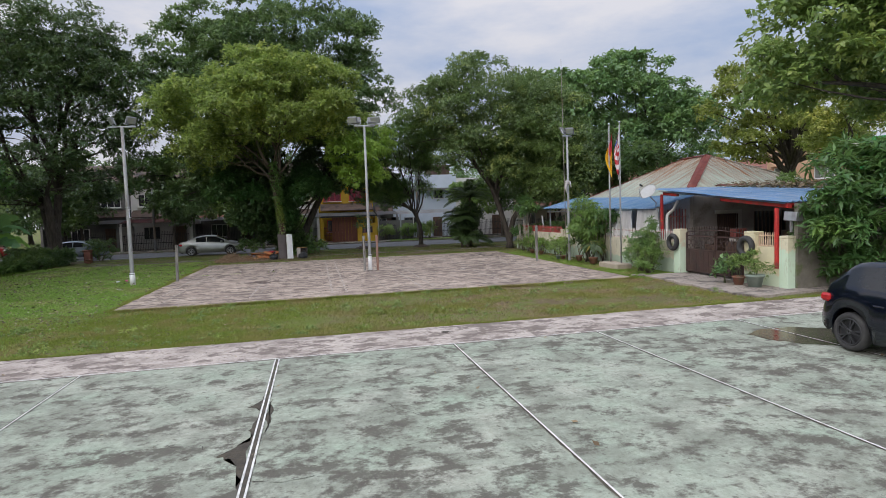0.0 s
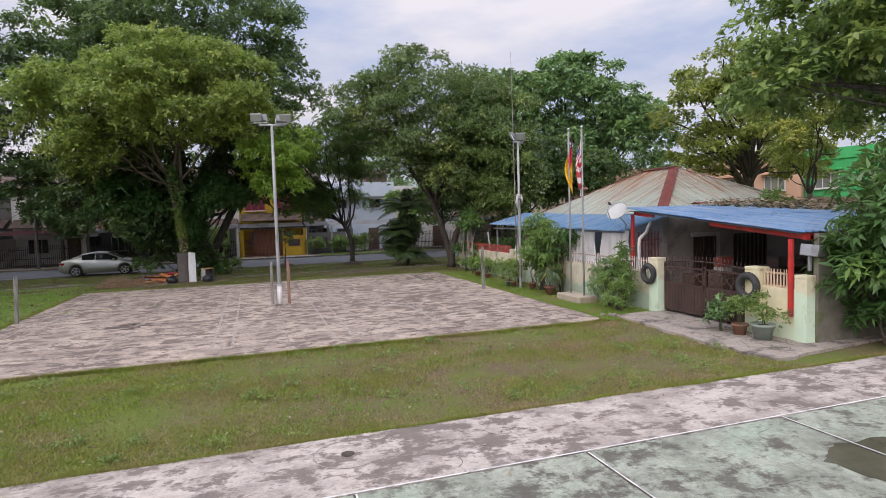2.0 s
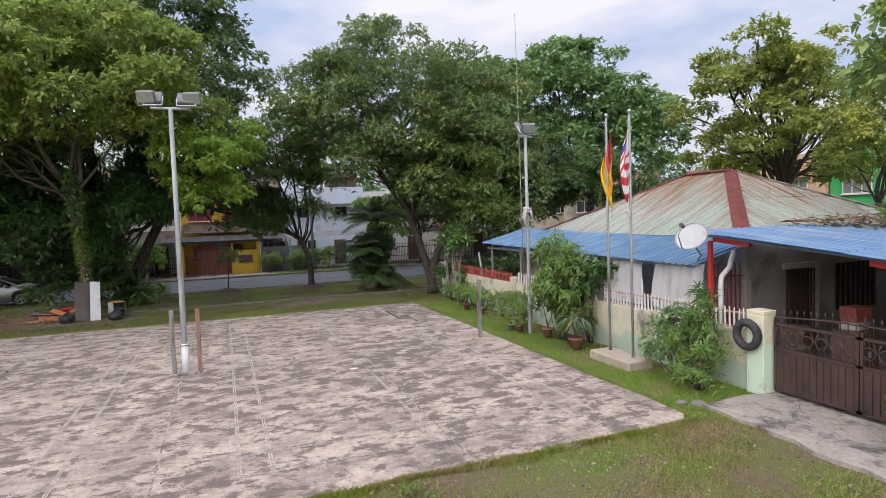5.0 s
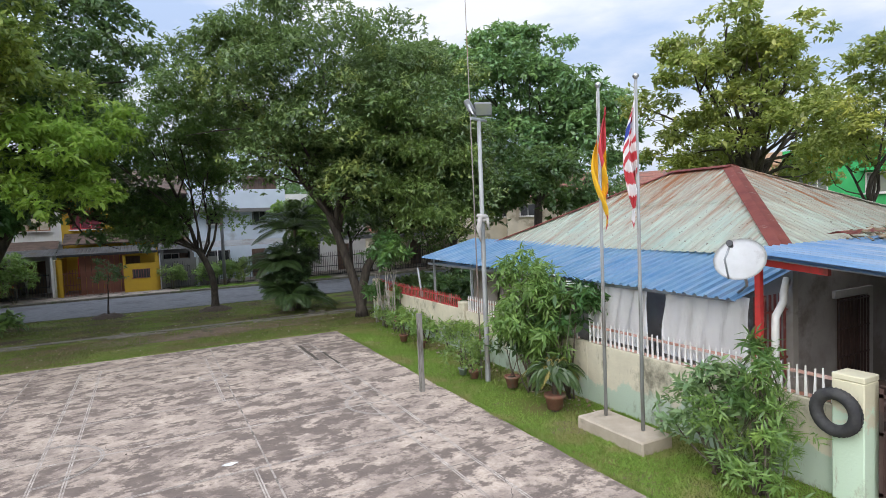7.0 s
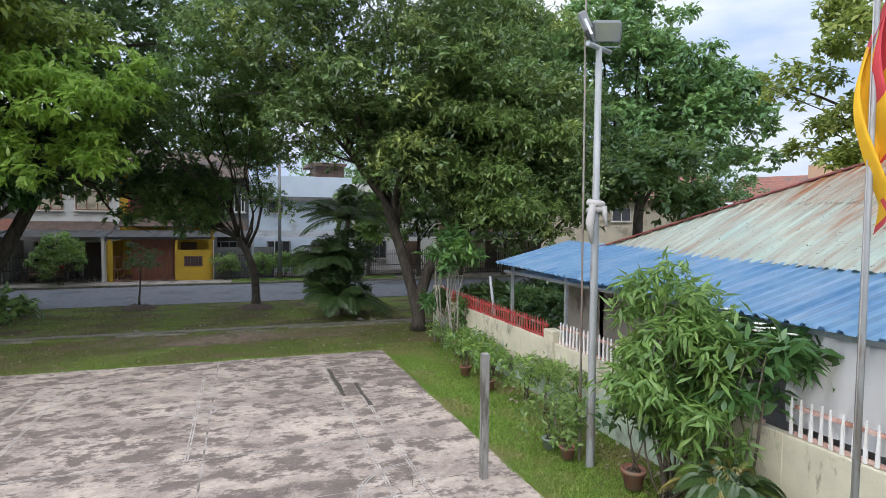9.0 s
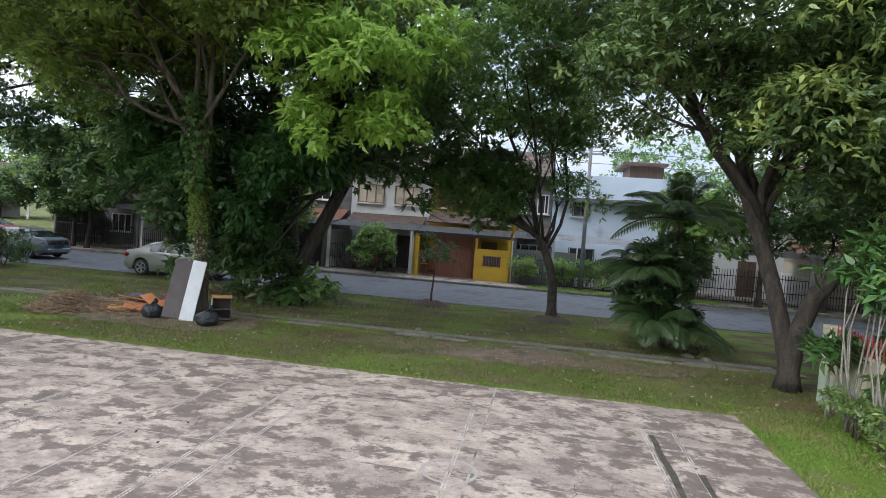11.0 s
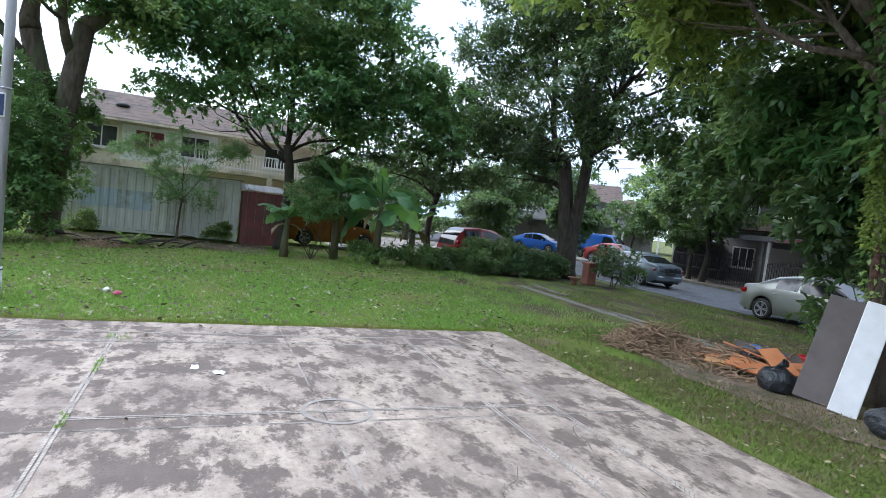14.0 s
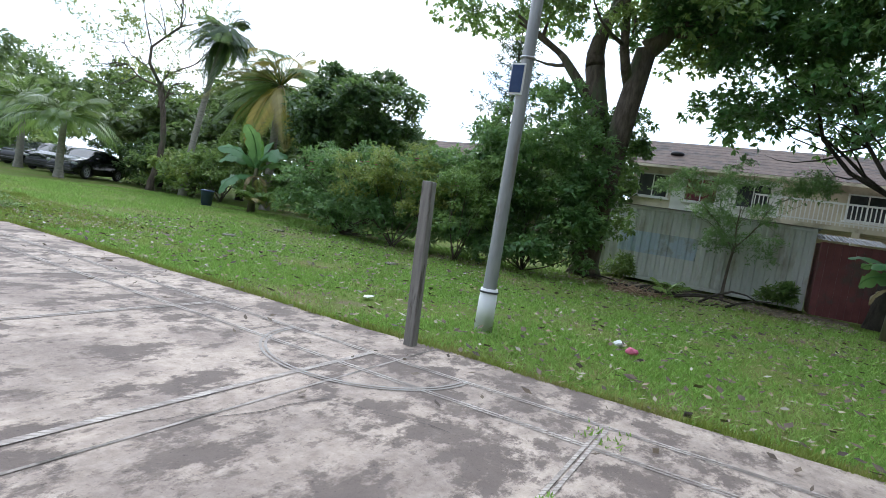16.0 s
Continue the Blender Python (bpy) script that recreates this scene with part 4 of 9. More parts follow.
# ---- trees ----
lime_tree = tree("tall roadside tree with ivy-grown trunk and lime crown", (-4.1, 12.1, 0), [(-4.75, 12.25, 5.6)], [(-6.3, 10.3, 8.6, 3.6, 3.2, 2.4), (-3.2, 9.7, 9.4, 3.6, 3.2, 2.4), (-4.8, 12.2, 10.4, 3.6, 3.3, 2.2), (-9.0, 11.0, 7.9, 2.6, 2.6, 1.9), (-1.2, 11.0, 8.0, 2.3, 2.3, 1.9), (-6.8, 12.4, 6.8, 2.4, 2.2, 1.6), (-8.6, 10.2, 6.6, 1.8, 1.8, 1.2)], 66000, 0.22, M_BARK, M_LEAF_LIME, 11, 0.19, slim=0.46, twigs=5)
tree("very tall dark mango tree beside the street", (-3.4, 16.2, 0), [(-1.0, 16.1, 5.2), (-4.6, 17.0, 6.5)], [(-3.0, 18.0, 14.6, 5.4, 4.8, 4.4), (0.2, 17.8, 11.0, 3.6, 3.4, 3.8), (-7.0, 18.0, 10.5, 4.4, 3.8, 4.0), (-8.4, 18.4, 14.0, 4.2, 3.8, 3.4), (-11.6, 18.2, 10.6, 3.6, 3.2, 3.2), (-5.4, 15.8, 3.4, 1.9, 1.6, 2.0), (-6.6, 16.2, 5.0, 2.4, 2.2, 2.2), (-8.6, 16.6, 5.6, 2.4, 2.2, 2.2), (-11.0, 16.9, 5.4, 2.2, 1.9, 1.9), (-4.0, 15.6, 7.0, 2.8, 2.4, 2.2), (0.8, 17.0, 6.6, 2.4, 2.2, 2.0), (0.4, 16.4, 5.5, 1.5, 1.3, 0.9), (-1.4, 15.8, 5.9, 1.6, 1.3, 1.1), (-0.6, 15.4, 7.4, 2.2, 2.0, 1.8), (-6.6, 15.5, 3.7, 1.5, 1.4, 1.3), (-8.4, 16.2, 3.6, 1.8, 1.5, 1.4), (-10.6, 16.8, 3.9, 1.8, 1.5, 1.3), (-12.8, 17.4, 4.5, 1.7, 1.5, 1.4), (-4.4, 15.4, 1.2, 0.9, 0.9, 1.0), (-3.3, 15.6, 4.6, 1.1, 1.0, 1.6), (-0.3, 16.0, 4.9, 1.4, 1.2, 0.8), (2.5, 16.5, 3.9, 1.4, 1.2, 1.2)], 130000, 0.265, M_BARK_DARK, M_LEAF_DUSK, 12, 0.34, slim=0.46, inside=0.25, young=[(-5.2, 14.4, 3.0, 1.3, 0.9, 1.5), (-2.8, 14.6, 4.4, 1.4, 1.0, 1.2), (-7.2, 14.6, 4.4, 1.4, 1.0, 1.2)], young_leaf=M_LEAF_EMERALD)
tree("young spreading tree on the verge", (5.65, 17.2, 0), (5.0, 16.8, 2.8), [(3.4, 14.8, 6.9, 2.5, 2.5, 1.5), (6.4, 16.5, 7.0, 2.2, 2.2, 1.4), (4.9, 16.4, 5.5, 1.2, 1.1, 0.6), (4.2, 13.0, 7.6, 2.0, 2.0, 1.3), (3.1, 16.5, 3.8, 1.2, 1.0, 1.1), (3.0, 16.4, 3.2, 1.0, 0.9, 0.7), (3.6, 16.4, 4.4, 1.1, 1.0, 0.8), (2.6, 16.5, 4.2, 0.9, 0.9, 0.8), (3.2, 16.3, 3.6, 1.1, 0.9, 0.9), (3.0, 16.5, 4.0, 1.2, 1.0, 1.0), (5.9, 17.0, 4.2, 0.9, 0.8, 0.5), (4.6, 16.2, 6.0, 1.8, 1.5, 0.9), (2.2, 13.2, 6.4, 1.6, 1.5, 1.0), (5.6, 14.4, 6.2, 1.5, 1.4, 0.8)], 56000, 0.135, M_BARK_DARK, M_LEAF_MID, 13, 0.15, slim=0.45, clump=0.65, young=[(0.4, 9.8, 6.1, 1.5, 1.3, 1.3), (1.6, 10.4, 6.9, 1.3, 1.3, 1.1), (0.9, 9.9, 4.9, 1.1, 1.0, 0.9)], young_leaf=M_LEAF_YOUNG, young_size=0.235, young_n=6600)
# this mango's young lobes put its lit right side into paler leaves
tree("broad mango tree with a forked trunk by the wall", (10.5, 10.7, 0), [(9.5, 11.3, 4.2), (11.7, 10.3, 3.2)], [(9.4, 11.3, 8.6, 4.5, 4.2, 3.6), (6.3, 11.2, 8.2, 2.7, 2.7, 2.3), (13.0, 11.6, 8.2, 3.2, 3.2, 2.9), (11.0, 8.8, 6.6, 2.6, 2.3, 2.2), (8.0, 9.4, 6.8, 2.6, 2.3, 2.0), (13.3, 9.8, 6.0, 2.3, 2.1, 2.0), (8.6, 10.8, 10.4, 2.6, 2.6, 1.7), (12.2, 9.4, 4.9, 1.9, 1.7, 1.4), (14.8, 11.2, 6.4, 2.0, 2.0, 2.0), (12.4, 9.5, 3.5, 1.5, 1.3, 1.3), (14.0, 9.6, 4.0, 1.7, 1.5, 1.6), (10.6, 9.5, 5.2, 1.6, 1.4, 1.1), (8.0, 10.2, 6.0, 1.9, 1.6, 1.1), (9.6, 10.0, 5.7, 1.8, 1.5, 1.0), (6.6, 10.6, 6.9, 1.6, 1.5, 1.0)], 126000, 0.18, M_BARK_DARK, M_LEAF_MANGO, 14, 0.26, slim=0.38, young=[(12.6, 8.8, 5.6, 2.0, 1.4, 1.8), (11.4, 8.2, 6.8, 1.6, 1.3, 1.2), (12.8, 8.6, 4.0, 1.2, 0.9, 1.0)], young_leaf=M_LEAF)
tree("tall blue-green tree behind the houses", (26.5, 20.0, 0), (26.5, 20.0, 5), [(25.4, 18.5, 11.6, 3.2, 3.2, 3.4), (28.6, 17.0, 9.4, 2.4, 2.4, 2.8), (22.5, 20.0, 11.4, 3.6, 3.6, 3.8), (18.0, 21.0, 10.0, 3.6, 3.4, 4.0), (28.0, 17.5, 8.0, 3.4, 3.4, 3.0), (23.0, 19.0, 7.0, 3.4, 3.2, 2.8)], 44000, 0.36, M_BARK_DARK, M_LEAF_BLUE, 15, 0.3, slim=0.5)
tree("dark tree behind the bungalow", (17.5, 15.5, 0), (17.5, 15.5, 3), [(17.0, 15.5, 6.2, 3.4, 3.2, 2.8), (20.5, 14.0, 5.0, 2.8, 2.8, 2.2), (14.8, 14.2, 5.5, 2.4, 2.4, 2.2)], 26000, 0.3, M_BARK_DARK, M_LEAF_DARK, 16, 0.22, slim=0.5)
tree("leafy tree before the green house", (25.6, -0.2, 0), (25.6, -0.2, 3.6), [(25.0, -1.2, 6.2, 1.6, 1.5, 1.0), (26.6, 0.4, 7.0, 1.7, 1.6, 1.1), (25.6, -1.0, 8.0, 1.6, 1.5, 1.0), (25.2, 0.6, 5.2, 1.5, 1.4, 0.9)], 11000, 0.2, M_BARK_DARK, M_LEAF_OLIVE, 27, 0.16, slim=0.42, clump=0.6, inside=0.15)
rng = np.random.default_rng(17)
pads = []
for k in range(26):
    z = 5.2 + 6.4 * k / 25
    a, d = k * 2.39996, (5.2 if z < 8.5 else 5.2 - (z - 8.5) * 0.85) * (0.35 + 0.65 * rng.random())
    pads.append((27.8 + d * math.cos(a), 6.0 + d * math.sin(a), z, 1.35, 1.35, 0.6))
tree("open yellowing tree behind the bungalow", (28.6, 6.5, 0), (28.6, 6.3, 5.2), [(28.6, 6.0, 10.5, 1.2, 1.2, 0.8)] + pads, 25000, 0.26, M_BARK_DARK, M_LEAF_OLIVE, 17, 0.3, clump=0.5, inside=0.15, slim=0.5, twigs=2)
tree("large tree overhanging the porch roof", (19.6, -13.6, 0), [(18.6, -12.0, 4.6), (19.6, -11.0, 5.0)], [(16.8, -9.0, 8.6, 3.0, 2.8, 2.6), (15.2, -8.6, 6.6, 2.0, 1.8, 1.2), (19.6, -8.6, 8.2, 3.0, 2.8, 2.6), (18.0, -11.5, 9.6, 3.2, 3.0, 2.6), (21.0, -11.0, 7.6, 3.0, 2.8, 2.8), (16.4, -11.2, 6.6, 2.2, 2.0, 1.6), (17.6, -9.6, 11.2, 2.8, 2.6, 1.8), (20.5, -14.0, 8.6, 2.8, 2.6, 2.6), (21.5, -8.0, 5.8, 2.2, 2.2, 1.6)], 58000, 0.25, M_BARK_DARK, M_LEAF, 18, 0.28, slim=0.5, clump=0.75)
corner_tree = tree("big sparse tree with upright stems at the street corner", (-19.1, 17.0, 0), [(-19.7, 16.8, 5.0), (-18.6, 17.2, 5.6), (-19.2, 16.5, 4.4)], [(-20.4, 16.8, 11.0, 4.0, 3.4, 3.4), (-18.0, 17.4, 12.0, 3.8, 3.2, 3.4), (-19.2, 15.6, 7.4, 2.6, 2.2, 1.8), (-22.4, 16.4, 8.8, 3.4, 3.0, 2.8), (-15.8, 17.4, 8.0, 3.0, 2.6, 2.4), (-21.8, 16.0, 5.0, 2.2, 1.9, 1.5), (-20.6, 15.4, 4.2, 1.4, 1.3, 0.9), (-15.8, 16.6, 5.2, 2.2, 2.0, 1.3), (-18.6, 15.6, 5.4, 1.6, 1.4, 1.0), (-24.4, 17.4, 12.0, 3.6, 3.4, 3.2), (-15.4, 17.6, 11.4, 3.2, 3.0, 3.0), (-21.5, 17.0, 14.4, 3.6, 3.4, 3.0), (-17.6, 17.4, 14.0, 3.2, 3.0, 2.8), (-23.0, 15.2, 5.0, 2.2, 2.0, 1.7), (-25.4, 16.0, 6.6, 2.4, 2.2, 2.2)], 112000, 0.20, M_BARK_DARK, M_LEAF_DEEP, 19, 0.38, slim=0.46, clump=0.8, inside=0.3, twigs=4)
tree("dense dark tree beside the shed", (-22.0, 5.7, 0), (-21.9, 5.6, 4.0), [(-22.0, 5.6, 8.2, 4.0, 3.8, 3.2), (-22.2, 2.6, 7.4, 2.8, 2.6, 2.2), (-22.0, 8.8, 7.0, 2.8, 2.6, 2.4), (-21.0, 5.4, 5.4, 2.8, 2.8, 1.6), (-21.4, 10.6, 5.6, 2.4, 2.4, 2.0), (-21.8, 8.2, 4.6, 2.0, 2.0, 1.3), (-22.2, 2.6, 5.0, 1.8, 1.8, 1.0), (-21.6, 0.6, 7.6, 2.2, 2.2, 1.8)], 60000, 0.21, M_BARK_DARK, M_LEAF_EMERALD, 20, 0.2, slim=0.5, young=[(-20.6, 6.4, 8.6, 2.6, 2.4, 2.2), (-20.0, 5.0, 7.0, 1.8, 1.8, 1.4)], young_leaf=M_LEAF_MID)
tree("tall tree with several trunks beside the container", (-20.8, -1.8, 0), [(-20.6, -2.5, 6.2), (-20.2, -1.0, 6.6)], [(-21.2, -2.4, 8.6, 3.0, 2.8, 2.0), (-20.4, 0.2, 7.4, 2.4, 2.0, 1.4), (-20.0, -5.0, 7.6, 2.2, 2.2, 1.3), (-17.6, -1.6, 8.2, 2.0, 2.0, 1.2)], 22000, 0.19, M_BARK, M_LEAF, 21, 0.5, clump=0.7, inside=0.1, slim=0.5)
tree("thin open tree by the parking lane", (-25.0, 13.0, 0), (-24.6, 13.2, 3.2), [(-24.0, 14.2, 5.8, 2.2, 2.0, 1.4), (-26.0, 12.2, 6.2, 2.0, 2.0, 1.4), (-23.4, 11.6, 4.6, 1.6, 1.6, 1.0), (-23.8, 12.2, 3.3, 1.5, 1.4, 0.8), (-24.2, 14.4, 3.4, 1.4, 1.4, 0.8), (-23.6, 10.4, 3.6, 1.3, 1.4, 0.8)], 17000, 0.18, M_BARK_DARK, M_LEAF_DUSK, 22, 0.16, clump=0.6, inside=0.1, slim=0.5)
tree("round dense tree behind the hedge", (-22.6, -12.5, 0), (-22.6, -12.5, 2.4), [(-22.4, -12.5, 4.5, 1.95, 1.9, 2.0), (-22.4, -12.5, 3.2, 1.8, 1.8, 1.4)], 22000, 0.23, M_BARK_DARK, M_LEAF_DARK, 23, 0.16, slim=0.5)
bush("frangipani", "frangipani bush with long leaves and white flowers", (12.25, -12.85, 0), [(0, 0, 2.4, 1.5, 1.1, 1.5), (0.9, -0.5, 1.5, 1.2, 0.9, 1.2), (1.2, -0.8, 3.0, 1.3, 1.1, 1.2), (-0.2, 0.15, 1.4, 0.8, 0.6, 0.9), (0.2, -0.1, 0.55, 0.9, 0.6, 0.55), (1.6, -0.4, 0.7, 1.0, 0.7, 0.7)], 11500, 0.29, M_LEAF_FRANGI, 30, M_BARK, slim=0.27, per=10, clump=0.35)
bush("hedge", "tall overgrown flowering hedge along the lawn", (-18.0, -9.0, 0), [(-0.9, 4.4, 1.3, 1.5, 1.6, 1.6), (-0.7, 2.2, 1.25, 1.5, 1.7, 1.6), (-0.5, 0.2, 1.2, 1.5, 1.7, 1.5), (-0.7, -1.7, 1.2, 1.6, 1.4, 1.4), (-2.0, 2.6, 1.7, 1.6, 2.0, 1.2), (-0.3, 3.4, 0.6, 1.2, 1.2, 0.8), (-0.1, 1.0, 0.6, 1.2, 1.3, 0.8), (-0.1, -1.2, 0.6, 1.2, 1.2, 0.8)], 34000, 0.15, M_LEAF_HEDGE, 31, M_BARK, clump=0.45, slim=0.4)
bush("bush", "tall leafy bush beside the trees", (-18.4, -2.9, 0), [(0, 0, 2.9, 1.5, 1.5, 2.0), (-0.4, -1.6, 2.0, 1.5, 1.4, 1.7), (-0.6, 1.1, 1.8, 0.9, 0.8, 1.6), (0.4, 0.2, 1.2, 1.3, 1.4, 1.2), (0.5, -1.2, 0.6, 1.0, 1.2, 0.7), (0.4, 1.0, 0.6, 1.0, 0.9, 0.7), (0.2, -2.6, 0.8, 1.0, 1.0, 0.9)], 32000, 0.16, M_LEAF_HEDGE, 32, M_BARK, clump=0.42, slim=0.45)
bush("shrub", "straggling olive-yellow shrub in the hedge", (-17.3, -6.6, 0), [(0, 0, 1.9, 0.7, 1.2, 0.9), (-0.2, -1.5, 1.7, 0.7, 1.0, 0.8), (0.1, 1.1, 1.3, 0.6, 0.8, 0.8)], 8000, 0.12, M_LEAF_OLIVE, 33, M_BARK, clump=0.3, slim=0.25)
bush("shrub", "bright feathery shrub in the hedge", (-17.0, -4.3, 0), [(0, 0, 1.4, 0.7, 0.9, 1.0), (-0.2, 0.7, 2.2, 0.6, 0.6, 0.6)], 6000, 0.13, M_LEAF_BRIGHT, 34, M_BARK, clump=0.28, slim=0.25, droop=0.5)
climber = thing("ivy", "leafy climbers up the trunks beside the container", "ivy", (-20.8, -1.8, 0))
for k, (dy, lean) in enumerate(((-0.35, -0.06), (0.35, 0.07))):
    lobes = [(0.2, dy + lean * z, z, 0.5, 0.5, 0.6) for z in (1.6, 2.6, 3.6, 4.6)]
    v, q = leaf_cloud(lobes, 3000, 0.16, np.random.default_rng(60 + k), 0.5, 6, 0.3, 0.5)
    np_mesh("foliage", v, q, M_LEAF_MID, climber)
# the green backdrop west and south-west of the lawn
M_LEAF_FAR = leafy("leaf_far", (0.05, 0.085, 0.03), (0.13, 0.175, 0.06), (0.21, 0.245, 0.09), 0.3, 0.4)
for k, (x, y, h, r) in enumerate(((-31, -17, 5.2, 2.8), (-33, -22, 6.5, 3.6), (-31, -28, 7.5, 3.4), (-36, -34, 8.0, 4.2), (-30, -41, 7.0, 3.8), (-24, -46, 7.0, 4.0), (-34, -6, 5.5, 2.6), (-19, -42, 8.0, 3.6), (-14, -52, 8.5, 4.2), (-37, -50, 9.5, 4.6), (-29, -56, 9.0, 4.6), (-44, -42, 9.5, 4.6), (-21, -62, 9.0, 5.0), (-26, -23, 5.0, 2.4), (-24.5, -28, 4.5, 2.0))):
    tree("leafy tree in the green row beyond the lawn", (x, y, 0), (x, y, h * 0.35), [(x, y, h * 0.72, r, r, h * 0.32), (x + r * 0.6, y - r * 0.5, h * 0.5, r * 0.7, r * 0.7, h * 0.25), (x - r * 0.2, y + r * 0.6, h * 0.42, r * 0.7, r * 0.7, h * 0.28)], 6000, 0.4, M_BARK_DARK, M_LEAF_FAR, 120 + k, 0.16, slim=0.5, clump=0.8, group="trees beyond the lawn")
tree("bare-branched light tree among the palms", (-20.6, -23.0, 0), (-20.6, -23.2, 5.0), [(-20.8, -23.4, 9.2, 2.2, 2.2, 1.8), (-20.0, -25.5, 7.4, 2.4, 2.4, 1.4), (-21.6, -21.6, 7.0, 1.9, 1.9, 1.2), (-19.6, -26.6, 5.6, 2.0, 1.8, 1.0), (-21.0, -22.4, 5.2, 1.4, 1.4, 0.9)], 5200, 0.16, M_BARK, M_LEAF_OLIVE, 140, 0.14, clump=0.6, inside=0.2, twigs=9)
# trees that close the street to the north
for k, (x, y, h, r, lm) in enumerate(((-14, 27.3, 5.5, 1.8, M_LEAF_DARK), (-9.5, 27.2, 5.0, 1.6, M_LEAF), (-24, 29, 7.0, 2.6, M_LEAF_DEEP), (-21.2, 27.1, 7.4, 2.5, M_LEAF_DEEP), (-30, 34, 8.0, 3.2, M_LEAF), (12.4, 27.3, 5.6, 1.6, M_LEAF_BRIGHT), (15.6, 27.2, 6.6, 2.2, M_LEAF_DARK), (18.4, 27.2, 6.8, 2.3, M_LEAF_DARK), (21.4, 27.0, 6.2, 2.2, M_LEAF_BLUE), (34, 24, 9.0, 3.6, M_LEAF_BLUE), (-8, 42, 11.0, 4.0, M_LEAF_DARK), (14, 44, 11.0, 4.0, M_LEAF_BLUE))):
    tree("street tree before the terrace houses" if y < 30 else "tall tree behind the terrace houses", (x, y, 0), (x, y, h * 0.38), [(x, y, h * 0.72, r, r, h * 0.28), (x + r * 0.5, y - r * 0.3, h * 0.55, r * 0.7, r * 0.7, h * 0.2)], 5000, 0.3, M_BARK_DARK, lm, 150 + k, 0.13, slim=0.5, clump=0.6, group="street trees")
for k, x in enumerate((-66, -58, -50, -42, -34, -25)):
    tree("dark tree closing the far end of the street", (x, 64 + 3 * (k % 2), 0), (x, 64 + 3 * (k % 2), 3.0), [(x, 64, 7.5, 5.0, 4.0, 4.2), (x + 3.5, 63.5, 3.4, 4.0, 3.0, 3.2), (x - 2.5, 63, 2.2, 3.4, 2.6, 2.4)], 5000, 0.6, M_BARK_DARK, M_LEAF_DARK, 500 + k, 0.3, slim=0.5, clump=1.2, group="trees at the street's end")
bm = bmesh.new()
tube(bm, [(0, 0, -0.1), (0.02, 0, 0.3), (0, 0.02, 1.2), (-0.05, 0.03, 2.0), (-0.1, 0.02, 2.9)], [0.62, 0.47, 0.42, 0.41, 0.30], 12)
part("bole", bm, M_BARK_DARK, corner_tree)
# ivy on the trunk of the tall roadside tree
ivy = thing("ivy", "green ivy creeping up a tree trunk", "ivy", (-4.1, 12.1, 0))
rng = np.random.default_rng(7)
for nn, z0, z1, lo, hi, side, far in ((1500, 2.2, 3.9, 0.05, 0.11, 0.75, 0.10), (650, 3.4, 6.2, 0.12, 0.26, 0.2, 0.34), (160, 0.9, 2.3, 0.06, 0.13, 1.5, 0.10)):
    zz = z0 + (z1 - z0) * rng.random(nn) ** 0.9
    aa = rng.normal(size=nn) * 1.1 - side
    thick = 0.5 + 0.5 * np.sin(zz * 3.1 + 2 * np.sin(aa + zz))
    rr = 0.17 + rng.random(nn) ** 2 * far * (0.25 + thick)
    base = np.stack([rr * np.cos(aa) - 0.1 * np.maximum(0, zz - 0.35), rr * np.sin(aa) + 0.02 * zz, zz], 1)
    out = np.stack([np.cos(aa), np.sin(aa), np.full(nn, -0.7)], 1) + rng.normal(size=(nn, 3)) * 0.4
    v, q = leaf_quads(base, unit(out), unit(rng.normal(size=(nn, 3)) * 0.3 + np.array([0, 0, 1])), rng.uniform(lo, hi, nn), rng.uniform(lo * 0.7, hi * 0.65, nn))
    np_mesh("foliage", v, q, M_LEAF_LIME if z0 == 2.2 else M_LEAF_MID, ivy)
for k in range(5):
    bm = bmesh.new()
    tube(bm, [(0.19 * math.cos(k * 0.7 - 2 + z * 0.4) - 0.1 * max(0, z - 0.35), 0.19 * math.sin(k * 0.7 - 2 + z * 0.4) + 0.02 * z, z) for z in (0.0, 0.8, 1.6, 2.4, 3.2, 4.0)], [0.018, 0.016, 0.014, 0.012, 0.01, 0.006], 5)
    part("vine", bm, M_BARK, ivy)
bm = bmesh.new()
tube(bm, [(-0.3, 0.05, 3.2), (-0.18, 0.1, 4.2), (-0.1, 0.16, 5.4), (-0.05, 0.1, 7.4)], [0.11, 0.12, 0.1, 0.06], 9)
part("stem", bm, M_BARK, lime_tree)
